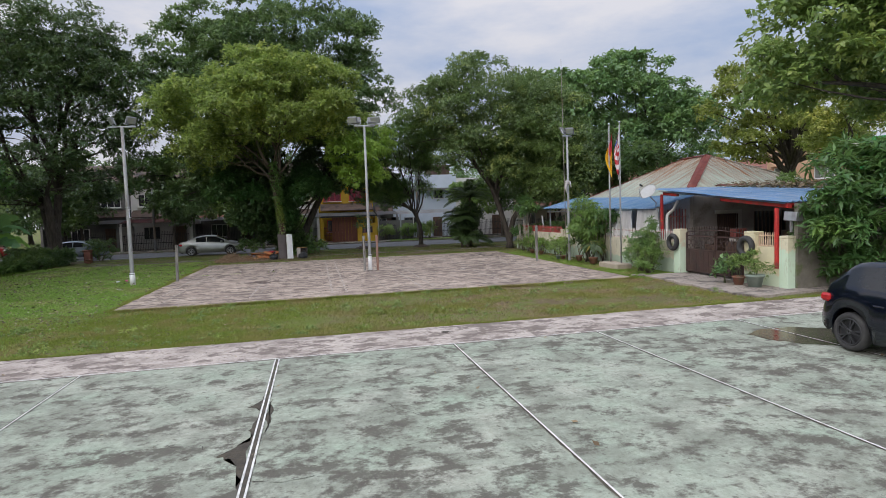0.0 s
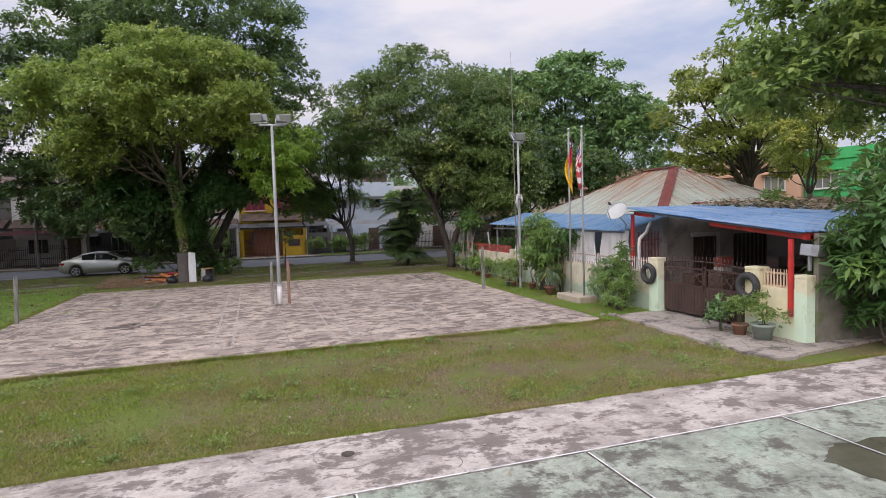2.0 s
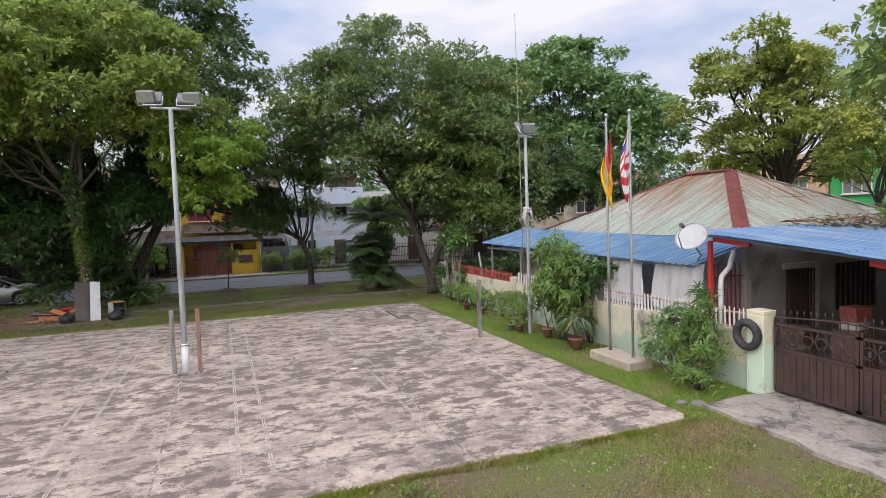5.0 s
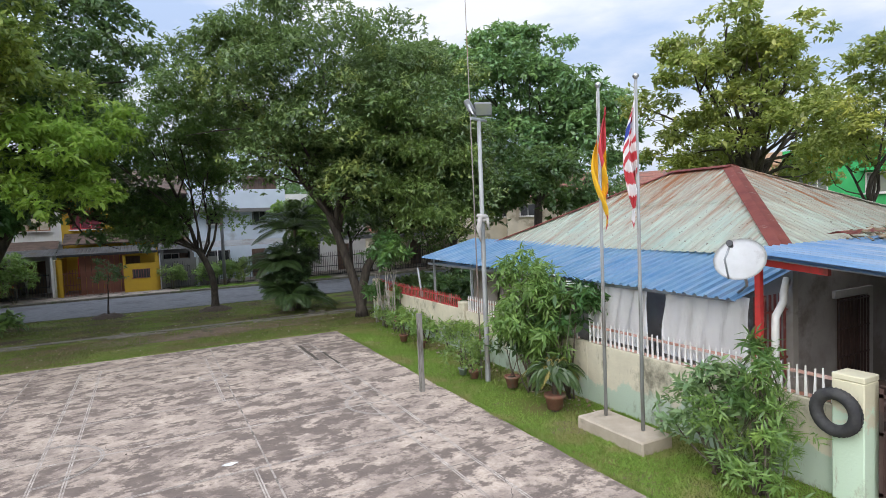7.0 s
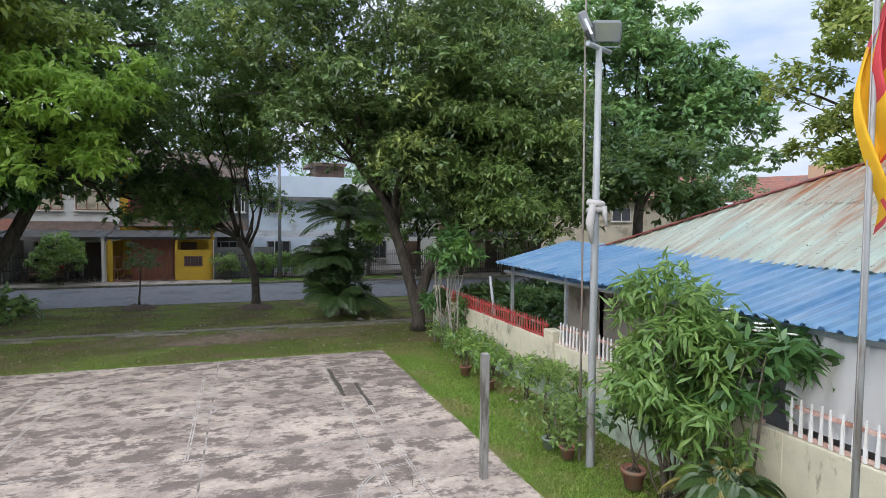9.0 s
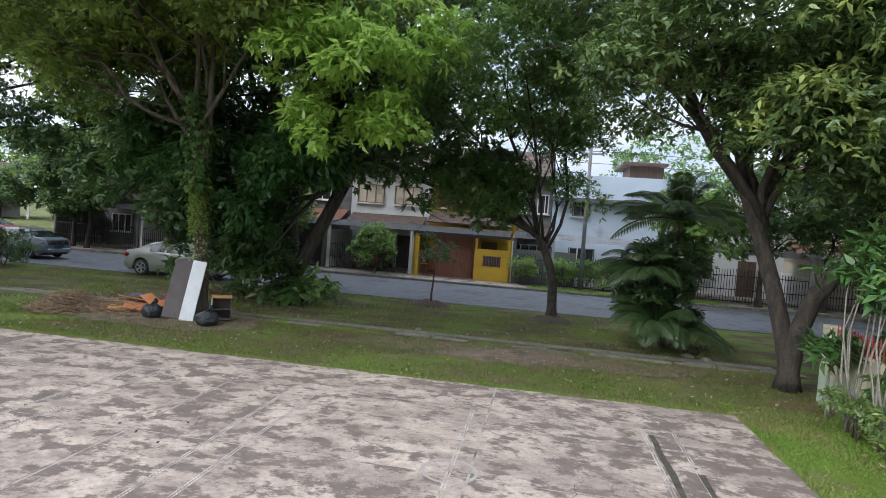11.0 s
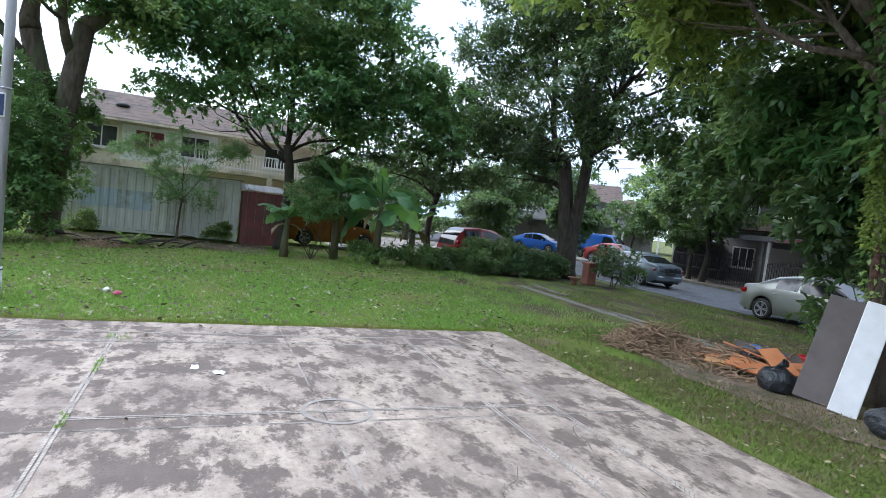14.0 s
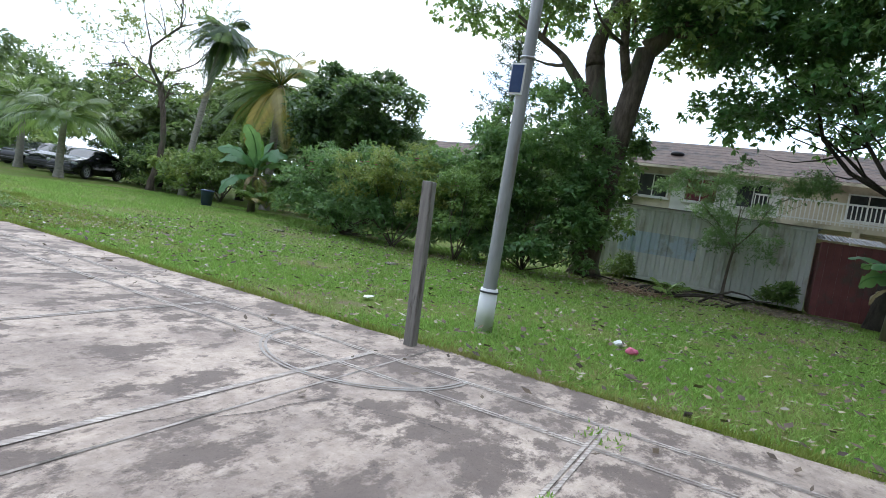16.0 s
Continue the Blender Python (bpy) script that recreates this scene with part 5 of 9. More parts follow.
# a rotten hollow in that trunk
bm = bmesh.new()
bmesh.ops.create_icosphere(bm, subdivisions=2, radius=1.0)
for v in bm.verts:
    k = 1 + 0.3 * noise.noise(v.co * 2.5)
    v.co = Vector((v.co.x * 0.07 * k - 0.09, v.co.y * 0.05 - 0.15, v.co.z * 0.36 * k + 1.95))
part("hollow", bm, surface("rotten_wood", (0.045, 0.022, 0.016), (0.12, 0.06, 0.04), 12, 0.95, bumps=0.8, fine=30, dist=0.03), lime_tree, "dark reddish rotten hollow in the trunk")
for k, (x, y, h, r) in enumerate(((-35.4, 40, 7.0, 3.2), (-37, 36, 5.0, 2.4), (-50, 9, 5.5, 3.2), (-52, 15, 6.5, 3.6), (-49, 21, 5.0, 3.0), (-46, 4, 5.0, 2.8), (-37, 16, 6.5, 3.0), (-40, 24, 7.0, 3.0), (-33.5, 22.5, 6.0, 2.4), (-36, 28, 7.0, 2.6), (-27, 22.8, 3.6, 1.3), (-22.5, 27.5, 5.0, 1.8), (-27.5, 17.4, 3.2, 1.3))):
    tree("leafy tree beside the parking lane", (x, y, 0), (x, y, h * 0.4), [(x, y, h * 0.72, r, r, h * 0.26), (x + r * 0.5, y - r * 0.4, h * 0.5, r * 0.7, r * 0.7, h * 0.2)], 5000, 0.28, M_BARK_DARK, M_LEAF_DARK, 180 + k, 0.12, slim=0.5, clump=0.55, group="trees beside the lane")

# ---- poles, posts and flags ----
M_WOOD_GREY = surface("weathered_wood", (0.17, 0.16, 0.145), (0.27, 0.255, 0.23), 5, 0.9, stain=(0.09, 0.08, 0.065), stain_scale=3, stretch=(4, 4, 0.5), bumps=0.5, fine=20)
M_WOOD_RED = surface("weathered_red_wood", (0.24, 0.12, 0.09), (0.28, 0.18, 0.14), 5, 0.9, stain=(0.14, 0.10, 0.08), stain_scale=3, stretch=(4, 4, 0.5), bumps=0.5, fine=20)
M_LAMP_GLASS = surface("lamp_glass", (0.24, 0.26, 0.19), (0.19, 0.205, 0.21), 2, 0.15, bumps=0.0)
M_LAMP_BODY = surface("lamp_body", (0.13, 0.135, 0.14), (0.19, 0.195, 0.20), 5, 0.55, bumps=0.05)
M_BLACK = surface("black_plastic", (0.02, 0.02, 0.022), (0.035, 0.035, 0.037), 6, 0.5, bumps=0.1)
M_SOLAR = surface("solar_cell", (0.03, 0.05, 0.12), (0.05, 0.075, 0.16), 3, 0.2, bumps=0.0)
M_POLE = surface("dull_galvanised", (0.27, 0.28, 0.28), (0.36, 0.365, 0.36), 4, 0.6, 0.25, stain=(0.22, 0.20, 0.18), stain_scale=2.5, stretch=(2, 2, 0.4), bumps=0.05)
M_CLOTH = surface("rag_cloth", (0.44, 0.42, 0.39), (0.34, 0.32, 0.30), 5, 0.9)


def net_post(at, h, mat, label, lean=(0, 0)):
    ob = thing("net_post", label, "post", at, group="net posts of the court")
    bm = boxed(-0.05, -0.05, -0.1, 0.05, 0.05, h, 0.008)
    for v in bm.verts:
        v.co.x += v.co.z * lean[0]
        v.co.y += v.co.z * lean[1]
    part("shaft", bm, mat, ob)
    return ob


net_post((-7.9, 0.03, 0), 1.52, M_WOOD_GREY, "weathered grey wooden net post, leaning slightly", (0.036, -0.02))
net_post((8.17, 0.12, 0), 1.72, M_WOOD_GREY, "weathered grey wooden net post by the wall")
net_post((-0.08, 0.02, 0), 1.58, M_WOOD_GREY, "weathered grey wooden net post beside the lamp")
net_post((0.5, 0.02, 0), 1.58, M_WOOD_RED, "wooden net post with worn red paint", (0.0, 0.0))


def floodlight(parent, at, yaw, tilt):
    m = pose(*at, tilt, 0, yaw) @ Matrix.Diagonal((0.85, 0.85, 0.85, 1))
    bm = bmesh.new()
    box(bm, -0.24, -0.12, -0.17, 0.24, 0.02, 0.17, m)
    h = part("floodlight", bevelled(bm, 0.025), M_LAMP_BODY, parent, "grey floodlight with pale glass")
    bm = bmesh.new()
    box(bm, -0.215, -0.128, -0.145, 0.215, -0.122, 0.145, m)
    part("glass", bm, M_LAMP_GLASS, h)
    bm = bmesh.new()
    box(bm, -0.26, -0.06, -0.24, -0.245, -0.02, 0.02, m)
    box(bm, 0.245, -0.06, -0.24, 0.26, -0.02, 0.02, m)
    box(bm, -0.26, -0.06, -0.255, 0.26, -0.02, -0.24, m)
    part("bracket", bm, M_GALV, h)


def lamp_post(at, h, label, sleeve=0.72, r=0.062, white=True, arm=0.55, lamps=((-0.5, 200), (0.5, 160)), arm_yaw=0, lean=(0, 0)):
    ob = thing("lamp_post", label, "lamp post", at)
    bm = bmesh.new()
    tube(bm, [(lean[0] * z, lean[1] * z, z) for z in (-0.2, sleeve * 0.9, h * 0.55, h)], [r * 1.15, r * 1.1, r * 0.95, r * 0.78], 14)
    part("pole", bm, M_POLE, ob, "dull galvanised steel pole")
    if sleeve:
        bm = bmesh.new()
        tube(bm, [(0, 0, -0.1), (lean[0] * sleeve, lean[1] * sleeve, sleeve)], [r * 1.5, r * 1.38], 16)
        part("sleeve", bm, M_WHITE, ob, "white plastic sleeve at the foot")
        bm = bmesh.new()
        torus(bm, r * 1.42, 0.012, pose(lean[0] * sleeve, lean[1] * sleeve, sleeve - 0.04), 18, 6)
        part("band", bm, M_BLACK, ob)
    if arm:
        a = radians(arm_yaw)
        tx, ty = lean[0] * h, lean[1] * h
        bm = bmesh.new()
        tube(bm, [(tx - math.cos(a) * arm, ty - math.sin(a) * arm, h), (tx + math.cos(a) * arm, ty + math.sin(a) * arm, h)], 0.035, 8)
        part("arm", bm, M_GALV, ob)
        for off, yaw in lamps:
            floodlight(ob, (tx + math.cos(a) * off, ty + math.sin(a) * off, h + 0.27), yaw, 24)
    return ob


lamp_post((0.17, 0.12, 0), 6.45, "tall grey floodlight pole with a white foot", arm=0.44, lamps=((-0.50, -16), (-0.36, 166), (0.50, -12), (0.36, 172)))
tagged(part("footing", boxed(-0.16, -0.2, -0.05, 0.5, 0.42, 0.035, 0.012), M_APRON), "low concrete footing of the floodlight pole", "footing")
lamp_post((9.84, 0.08, 0), 5.95, "grey floodlight pole with rags tied round it", sleeve=0, r=0.056, arm=0.3, lamps=((-0.26, -130), (0.16, -20)), arm_yaw=25)
lw = lamp_post((-9.6, 0.0, 0), 6.4, "galvanised floodlight pole with a solar panel on the lawn", sleeve=0.45, lamps=((-0.35, -60), (0.35, 50)), arm_yaw=-10, r=0.075)
bm = boxed(0.07, -0.14, 2.72, 0.10, 0.03, 3.08, 0.004)
sp = part("solar_panel", bm, M_WHITE, lw, "small blue solar panel in a white frame")
part("cell", boxed(0.10, -0.127, 2.742, 0.104, 0.017, 3.058), M_SOLAR, sp)
bm = bmesh.new()
torus(bm, 0.085, 0.012, pose(0, 0, 3.16), 18, 6)
part("band", bm, M_GALV, lw)
M_RUST_POLE = surface("weathered_pipe", (0.20, 0.17, 0.15), (0.28, 0.25, 0.23), 4, 0.7, stain=(0.22, 0.12, 0.08), stain_scale=2, bumps=0)
# rags and the thin mast behind the second lamp pole
ob = thing("rag", "grey-white rags knotted round the lamp pole", "rag", (9.84, 0.08, 3.45))
bm = bmesh.new()
torus(bm, 0.09, 0.05, pose(0, 0, 0.32, 8, 5, 0), 16, 8)
torus(bm, 0.09, 0.045, pose(0, 0, 0.22, -6, 4, 0), 16, 8)
tube(bm, [(-0.1, -0.08, 0.3), (-0.16, -0.1, 0.05), (-0.12, -0.1, -0.25)], [0.05, 0.06, 0.02], 8)
tube(bm, [(0.06, -0.1, 0.28), (0.1, -0.12, 0.0)], [0.05, 0.02], 8)
part("knot", bm, M_CLOTH, ob)
ob = thing("antenna_mast", "thin rusty antenna mast tied to the lamp pole", "mast", (9.74, 0.2, 0))
bm = bmesh.new()
tube(bm, [(0, 0, 0), (-0.03, 0, 4), (-0.08, 0, 9.6)], [0.02, 0.016, 0.009], 6)
part("pole", bm, M_RUST_POLE, ob)

ob = tagged(part("plinth", boxed(9.64, -4.75, -0.1, 10.31, -3.24, 0.16, 0.025), surface("plinth_concrete", (0.44, 0.37, 0.29), (0.33, 0.28, 0.21), 2, 0.9, stain=(0.2, 0.18, 0.13), stain_scale=1.6, stain_lo=0.55, stain_hi=0.7)), "low stained concrete plinth of the flagpoles", "plinth")


def flag_pole(at, h, label):
    ob = thing("flag_pole", label, "flagpole", at, group="flagpoles on the plinth")
    bm = bmesh.new()
    tube(bm, [(0, 0, 0), (0, 0, h * 0.5), (0, 0, h)], [0.032, 0.029, 0.024], 12)
    part("pole", bm, M_POLE, ob, "dull steel pole")
    bm = bmesh.new()
    lathe(bm, [(0.012, 0), (0.03, 0.01), (0.05, 0.04), (0.05, 0.065), (0.03, 0.095), (0.008, 0.105)], 12, (0, 0, h))
    part("finial", bm, M_STEEL, ob)
    bm = bmesh.new()
    tube(bm, [(-0.04, 0, h - 0.06), (-0.045, -0.01, h * 0.5), (-0.04, 0, 0.9)], 0.005, 5)
    part("halyard", bm, M_CLOTH, ob)
    return ob


M_F_RED = surface("flag_red", (0.56, 0.06, 0.075), (0.46, 0.045, 0.055), 4, 0.85)
M_F_YEL = surface("flag_yellow", (0.80, 0.46, 0.02), (0.68, 0.38, 0.015), 4, 0.85)
M_F_WHITE = surface("flag_white", (0.78, 0.76, 0.75), (0.66, 0.64, 0.64), 4, 0.85)
M_F_BLUE = surface("flag_blue", (0.03, 0.05, 0.30), (0.025, 0.04, 0.22), 4, 0.85)


def hanging_flag(name, label, at, drop, mats, pick, seed, width=0.3, rz=0.0):
    """A flag that hangs slack: a sheet gathered into folds beside the pole, its free corner lowest."""
    ob = thing(name, label, "flag", at, rz)
    rng = np.random.default_rng(seed)
    bm = bmesh.new()
    nu, nv = 56, 40
    ph = rng.uniform(0, 6.28, 4)
    grid = []
    for i in range(nu + 1):
        u = i / nu
        row = []
        for j in range(nv + 1):
            v = j / nv
            belly = 0.18 + 0.82 * math.sin(math.pi * min(1.0, u * 1.15)) ** 0.8 + 0.35 * max(0, u - 0.6)
            x = -0.012 - width * belly * v * (0.8 + 0.2 * math.sin(5 * u + ph[0])) + 0.04 * math.sin(7 * u + ph[3]) * v
            y = 0.10 * math.sin(v * 12 + 2.2 * u + ph[1]) * (0.35 + 0.65 * u) * min(1, v * 6) + 0.03 * math.sin(v * 23 + ph[2]) * u
            z = -drop * u * (0.55 + 0.45 * v) - 0.16 * v
            row.append(bm.verts.new((x, y, z)))
        grid.append(row)
    for i in range(nu):
        for j in range(nv):
            f = bm.faces.new((grid[i][j], grid[i + 1][j], grid[i + 1][j + 1], grid[i][j + 1]))
            f.smooth = True
            f.material_index = pick((i + 0.5) / nu, (j + 0.5) / nv)
    part("cloth", bm, mats, ob)
    return ob


flag_pole((10.06, -3.52, 0.15), 5.74, "tall steel flagpole with a red and yellow flag")
flag_pole((10.05, -4.38, 0.15), 5.69, "tall steel flagpole with a striped flag")
hanging_flag("flag", "slack red and yellow flag", (10.17, -3.58, 5.62), 2.05, [M_F_YEL, M_F_RED], lambda u, v: int((v < 0.5 and u < 0.66) or u > 0.965 or u < 0.26), 5, 0.24, -30)
hanging_flag("flag", "slack flag with red and white stripes and a blue corner", (10.04, -4.38, 5.6), 2.0, [M_F_WHITE, M_F_RED, M_F_BLUE], lambda u, v: 2 if (0.18 < u < 0.30 and v > 0.45) else (0 if v < 0.3 and u < 0.5 else (int(u * 15) % 2 if u < 0.52 else int(u * 9 + v * 4.6) % 2)), 6, 0.25, -30)

# ---- at the gate ----
dish = thing("satellite_dish", "grey-white satellite dish on the porch corner", "satellite dish", (10.52, -6.05, 2.9))
bm = bmesh.new()
m = pose(-0.2, 0.1, 0.1, 48, 0, -64)
rings = []
for i in range(7):
    r = 0.335 * i / 6
    rings.append([bm.verts.new(m @ Vector((r * math.cos(a), r * math.sin(a) * 1.08, 0.55 * r * r))) for a in [2 * math.pi * k / 32 for k in range(32)]] if i else [bm.verts.new(m @ Vector((0, 0, 0)))])
for k in range(32):
    bm.faces.new((rings[0][0], rings[1][k], rings[1][(k + 1) % 32])).smooth = True
for a, b in zip(rings[1:], rings[2:]):
    for k in range(32):
        bm.faces.new((a[k], b[k], b[(k + 1) % 32], a[(k + 1) % 32])).smooth = True
bmesh.ops.solidify(bm, geom=list(bm.faces), thickness=0.012)
part("reflector", bm, M_WHITE, dish)
bm = bmesh.new()
tube(bm, [m @ Vector((-0.1, -0.34, 0.06)), m @ Vector((-0.12, -0.24, 0.36)), m @ Vector((-0.06, -0.05, 0.44))], 0.014, 6)
tube(bm, [m @ Vector((0, 0, -0.02)), m @ Vector((0.05, -0.1, -0.18)), (0.3, 0.35, -0.3), (0.45, 0.6, -0.45)], 0.022, 8)
part("arm", bm, M_GALV, dish)
bm = bmesh.new()
mm = m @ pose(-0.06, -0.05, 0.44, 20, 0, 0)
tube(bm, [mm @ Vector((0, 0, -0.06)), mm @ Vector((0, 0, 0.07))], [0.03, 0.045], 10)
part("receiver", bm, M_BLACK, dish)

gate = thing("gate", "brown metal double gate with scrolled upper panels", "gate", (10.95, -7.34, 0.04))
for k in range(2):
    y0, y1 = (-1.58 - 0.0, -0.02) if k == 0 else (-3.12, -1.60)
    leaf = part("leaf", boxed(-0.012, y0 + 0.04, 0.08, 0.012, y1 - 0.04, 0.82), M_GATE, gate, "brown sheet metal gate leaf")
    bm = bmesh.new()
    for z in (0.05, 0.82, 1.30):
        box(bm, -0.025, y0, z, 0.025, y1, z + 0.05)
    for y in (y0, y1 - 0.05):
        box(bm, -0.025, y, 0.03, 0.025, y + 0.05, 1.42)
    part("frame", bm, M_GATE, leaf)
    n = 11
    for i in range(n):
        y = y0 + 0.08 + (y1 - y0 - 0.16) * (i + 0.5) / n
        part("slat", boxed(-0.03, y - 0.055, 0.1, -0.012, y + 0.055, 0.8, 0.005), M_GATE, leaf)
    bm = bmesh.new()
    L = y1 - y0
    for i in range(6):
        yc = y0 + L * (i + 0.5) / 6
        torus(bm, 0.10, 0.011, pose(0, yc, 1.09, 0, 90, 0), 18, 5)
        for s in (-1, 1):
            tube(bm, [(0, yc + s * 0.10, 0.88), (0, yc + s * 0.04, 0.98), (0, yc + s * 0.12, 1.12), (0, yc + s * 0.06, 1.28)], 0.009, 5)
    part("scroll", bm, M_GATE, leaf)
    bm = bmesh.new()
    top = [(0, y0 + L * i / 12, 1.44 + 0.10 * math.sin(math.pi * (i / 24 + (0.0 if k else 0.5)))) for i in range(13)]
    tube(bm, top, 0.018, 6)
    for i in range(12):
        p = top[i]
        tube(bm, [(0, p[1] + 0.06, 1.33), (0, p[1] + 0.06, p[2] + 0.07), (0, p[1] + 0.06, p[2] + 0.10), (0, p[1] + 0.06, p[2] + 0.15)], [0.008, 0.008, 0.02, 0.002], 5)
    part("crest", bm, M_GATE, leaf)


def hung_tyre(at, r, label, tilt=0):
    ob = thing("tyre", label, "tyre", at, group="tyres on the gate pillars")
    bm = bmesh.new()
    torus(bm, r, r * 0.33, pose(0, 0, 0, 0, 90, 0) @ pose(0, 0, 0, 0, 0, tilt), 36, 12, 1.1)
    part("casing", bm, M_RUBBER, ob)
    bm = bmesh.new()
    for i in range(36):
        a = 2 * math.pi * i / 36
        mm = pose(0, 0, 0, math.degrees(a), 0, 0) @ pose(0, r * 1.36, 0)
        box(bm, -0.028, -0.02, -0.011, 0.028, -0.007, 0.011, mm)
    part("tread", bm, M_RUBBER, ob)
    return ob


hung_tyre((10.62, -7.02, 1.12), 0.235, "worn black car tyre hung on the mint pillar")
hung_tyre((10.61, -10.68, 1.14), 0.255, "worn black car tyre hung on the cream pillar")

mb = thing("letter_box", "grey metal letter box on the end pillar", "letter box", (11.0, -11.98, 1.6))
part("bracket", boxed(-0.03, -0.03, 0, 0.03, 0.03, 0.32), M_GALV, mb)
part("box", boxed(-0.14, -0.2, 0.32, 0.14, 0.2, 0.58, 0.012, pose(0, 0, 0, 4, 6, 8)), M_GALV, mb)

# things stored in the porch
M_P_PALE = surface("faded_card", (0.50, 0.47, 0.43), (0.40, 0.37, 0.33), 4, 0.9)
M_RUST = surface("old_paint_metal", (0.10, 0.08, 0.07), (0.16, 0.13, 0.11), 3, 0.6, stain=(0.2, 0.09, 0.05), stain_scale=2)
for x, y, w, d, h, mt, lb in ((12.1, -5.75, 0.55, 0.06, 1.0, M_HOUSE, "grey board leaning in the porch"), (17.2, -7.0, 1.2, 0.6, 0.9, M_DARKWOOD, "dark wooden cabinet in the porch"), (18.6, -9.5, 0.7, 1.6, 0.75, M_DARKWOOD, "dark wooden table in the porch")):
    ob = thing("cabinet" if h == 0.9 else ("table" if h == 0.75 else "board"), lb, "furniture" if d > 0.1 else "board", (x, y, 0.012))
    if h == 0.75:
        part("tabletop", boxed(-w / 2, -d / 2, h - 0.04, w / 2, d / 2, h, 0.008), mt, ob)
        for sx in (-1, 1):
            for sy in (-1, 1):
                part("leg", boxed(sx * (w / 2 - 0.06) - 0.03, sy * (d / 2 - 0.06) - 0.03, 0, sx * (w / 2 - 0.06) + 0.03, sy * (d / 2 - 0.06) + 0.03, h - 0.04), mt, ob)
    else:
        part("body", boxed(-w / 2, -d / 2, 0, w / 2, d / 2, h, 0.01, pose(0, 0, 0, -6 if d < 0.1 else 0, 0, 0)), mt, ob)
        if d > 0.1:
            for s in (-1, 1):
                part("door", boxed(s * w / 4 - w / 4 + 0.02, -d / 2 - 0.02, 0.06, s * w / 4 + w / 4 - 0.02, -d / 2, h - 0.06, 0.006), mt, ob)


for x, y, z, w, d, h, mt, lb in ((13.0, -7.5, 0.012, 0.7, 0.5, 1.05, M_DARKWOOD, "dark wooden cupboard standing in the porch"), (16.2, -6.9, 0.012, 1.5, 0.7, 1.0, M_DARKWOOD, "dark sideboard loaded with goods in the porch")):
    ob = thing("cupboard", lb, "cupboard", (x, y, z), 4)
    part("body", boxed(-w / 2, -d / 2, 0, w / 2, d / 2, h, 0.012), mt, ob)
    for sd in (-1, 1):
        dr = part("door", boxed(sd * w / 4 - w / 4 + 0.015, -d / 2 - 0.02, 0.05, sd * w / 4 + w / 4 - 0.015, -d / 2, h - 0.05, 0.006), mt, ob)
        part("handle", boxed(sd * 0.03 - 0.008, -d / 2 - 0.045, h * 0.5, sd * 0.03 + 0.008, -d / 2 - 0.02, h * 0.5 + 0.12), M_GALV, dr)
for x, y, z, w, d, h, rz, mt, lb in ((13.0, -7.5, 1.065, 0.5, 0.36, 0.16, 8, M_P_PALE, "pale cardboard box on the porch cupboard"), (13.02, -7.5, 1.226, 0.46, 0.34, 0.3, -4, M_FLASH, "reddish-brown box on the porch cupboard"), (15.8, -6.9, 1.015, 0.4, 0.4, 0.35, 12, M_RUST, "stained metal tin on the sideboard"), (16.5, -6.9, 1.015, 0.5, 0.4, 0.22, -9, M_P_PALE, "pale folded cloth bundle on the sideboard")):
    ob = thing("box", lb, "box", (x, y, z), rz)
    part("carton", boxed(-w / 2, -d / 2, 0, w / 2, d / 2, h, 0.02), mt, ob)
    part("flap", boxed(-w / 2 + 0.01, -d / 2 + 0.01, h, w / 2 - 0.01, -0.01, h + 0.008), mt, ob)
for x, y in ((14.4, -9.6), (16.6, -8.7)):
    ob = thing("bicycle", "old dark bicycle parked in the porch", "bicycle", (x, y, 0.012), 62)
    for sx in (-0.52, 0.52):
        bm = bmesh.new()
        torus(bm, 0.31, 0.02, pose(sx, 0, 0.33, 90, 0, 0), 28, 6)
        w = part("wheel", bm, M_RUBBER, ob)
        bm = bmesh.new()
        for i in range(9):
            a = math.pi * i / 9
            tube(bm, [(sx - 0.3 * math.cos(a), 0, 0.33 - 0.3 * math.sin(a)), (sx + 0.3 * math.cos(a), 0, 0.33 + 0.3 * math.sin(a))], 0.003, 3)
        part("spokes", bm, M_GALV, w)
    bm = bmesh.new()
    tube(bm, [(-0.52, 0, 0.33), (-0.08, 0, 0.3), (-0.2, 0, 0.86), (-0.52, 0, 0.33)], 0.016, 6)
    tube(bm, [(-0.08, 0, 0.3), (0.38, 0, 0.84), (-0.18, 0, 0.76)], 0.016, 6)
    tube(bm, [(0.52, 0, 0.33), (0.36, 0, 0.98)], 0.016, 6)
    part("frame", bm, M_GATE, ob)
    bm = bmesh.new()
    tube(bm, [(0.28, -0.27, 1.03), (0.36, -0.1, 1.0), (0.36, 0.1, 1.0), (0.28, 0.27, 1.03)], 0.013, 6)
    part("handlebar", bm, M_GALV, ob)
    part("saddle", boxed(-0.34, -0.07, 0.86, -0.08, 0.07, 0.92, 0.025), M_BLACK, ob)

# ---- potted plants and shrubs along the wall ----
M_TERRA = surface("terracotta", (0.21, 0.09, 0.058), (0.28, 0.13, 0.085), 5, 0.85, stain=(0.20, 0.14, 0.1), stain_scale=5)
M_POT_GREY = surface("glazed_pot", (0.20, 0.25, 0.21), (0.27, 0.31, 0.26), 4, 0.5)
M_SOIL = surface("soil", (0.05, 0.035, 0.025), (0.09, 0.065, 0.045), 12, 0.95, bumps=0.6, fine=25)


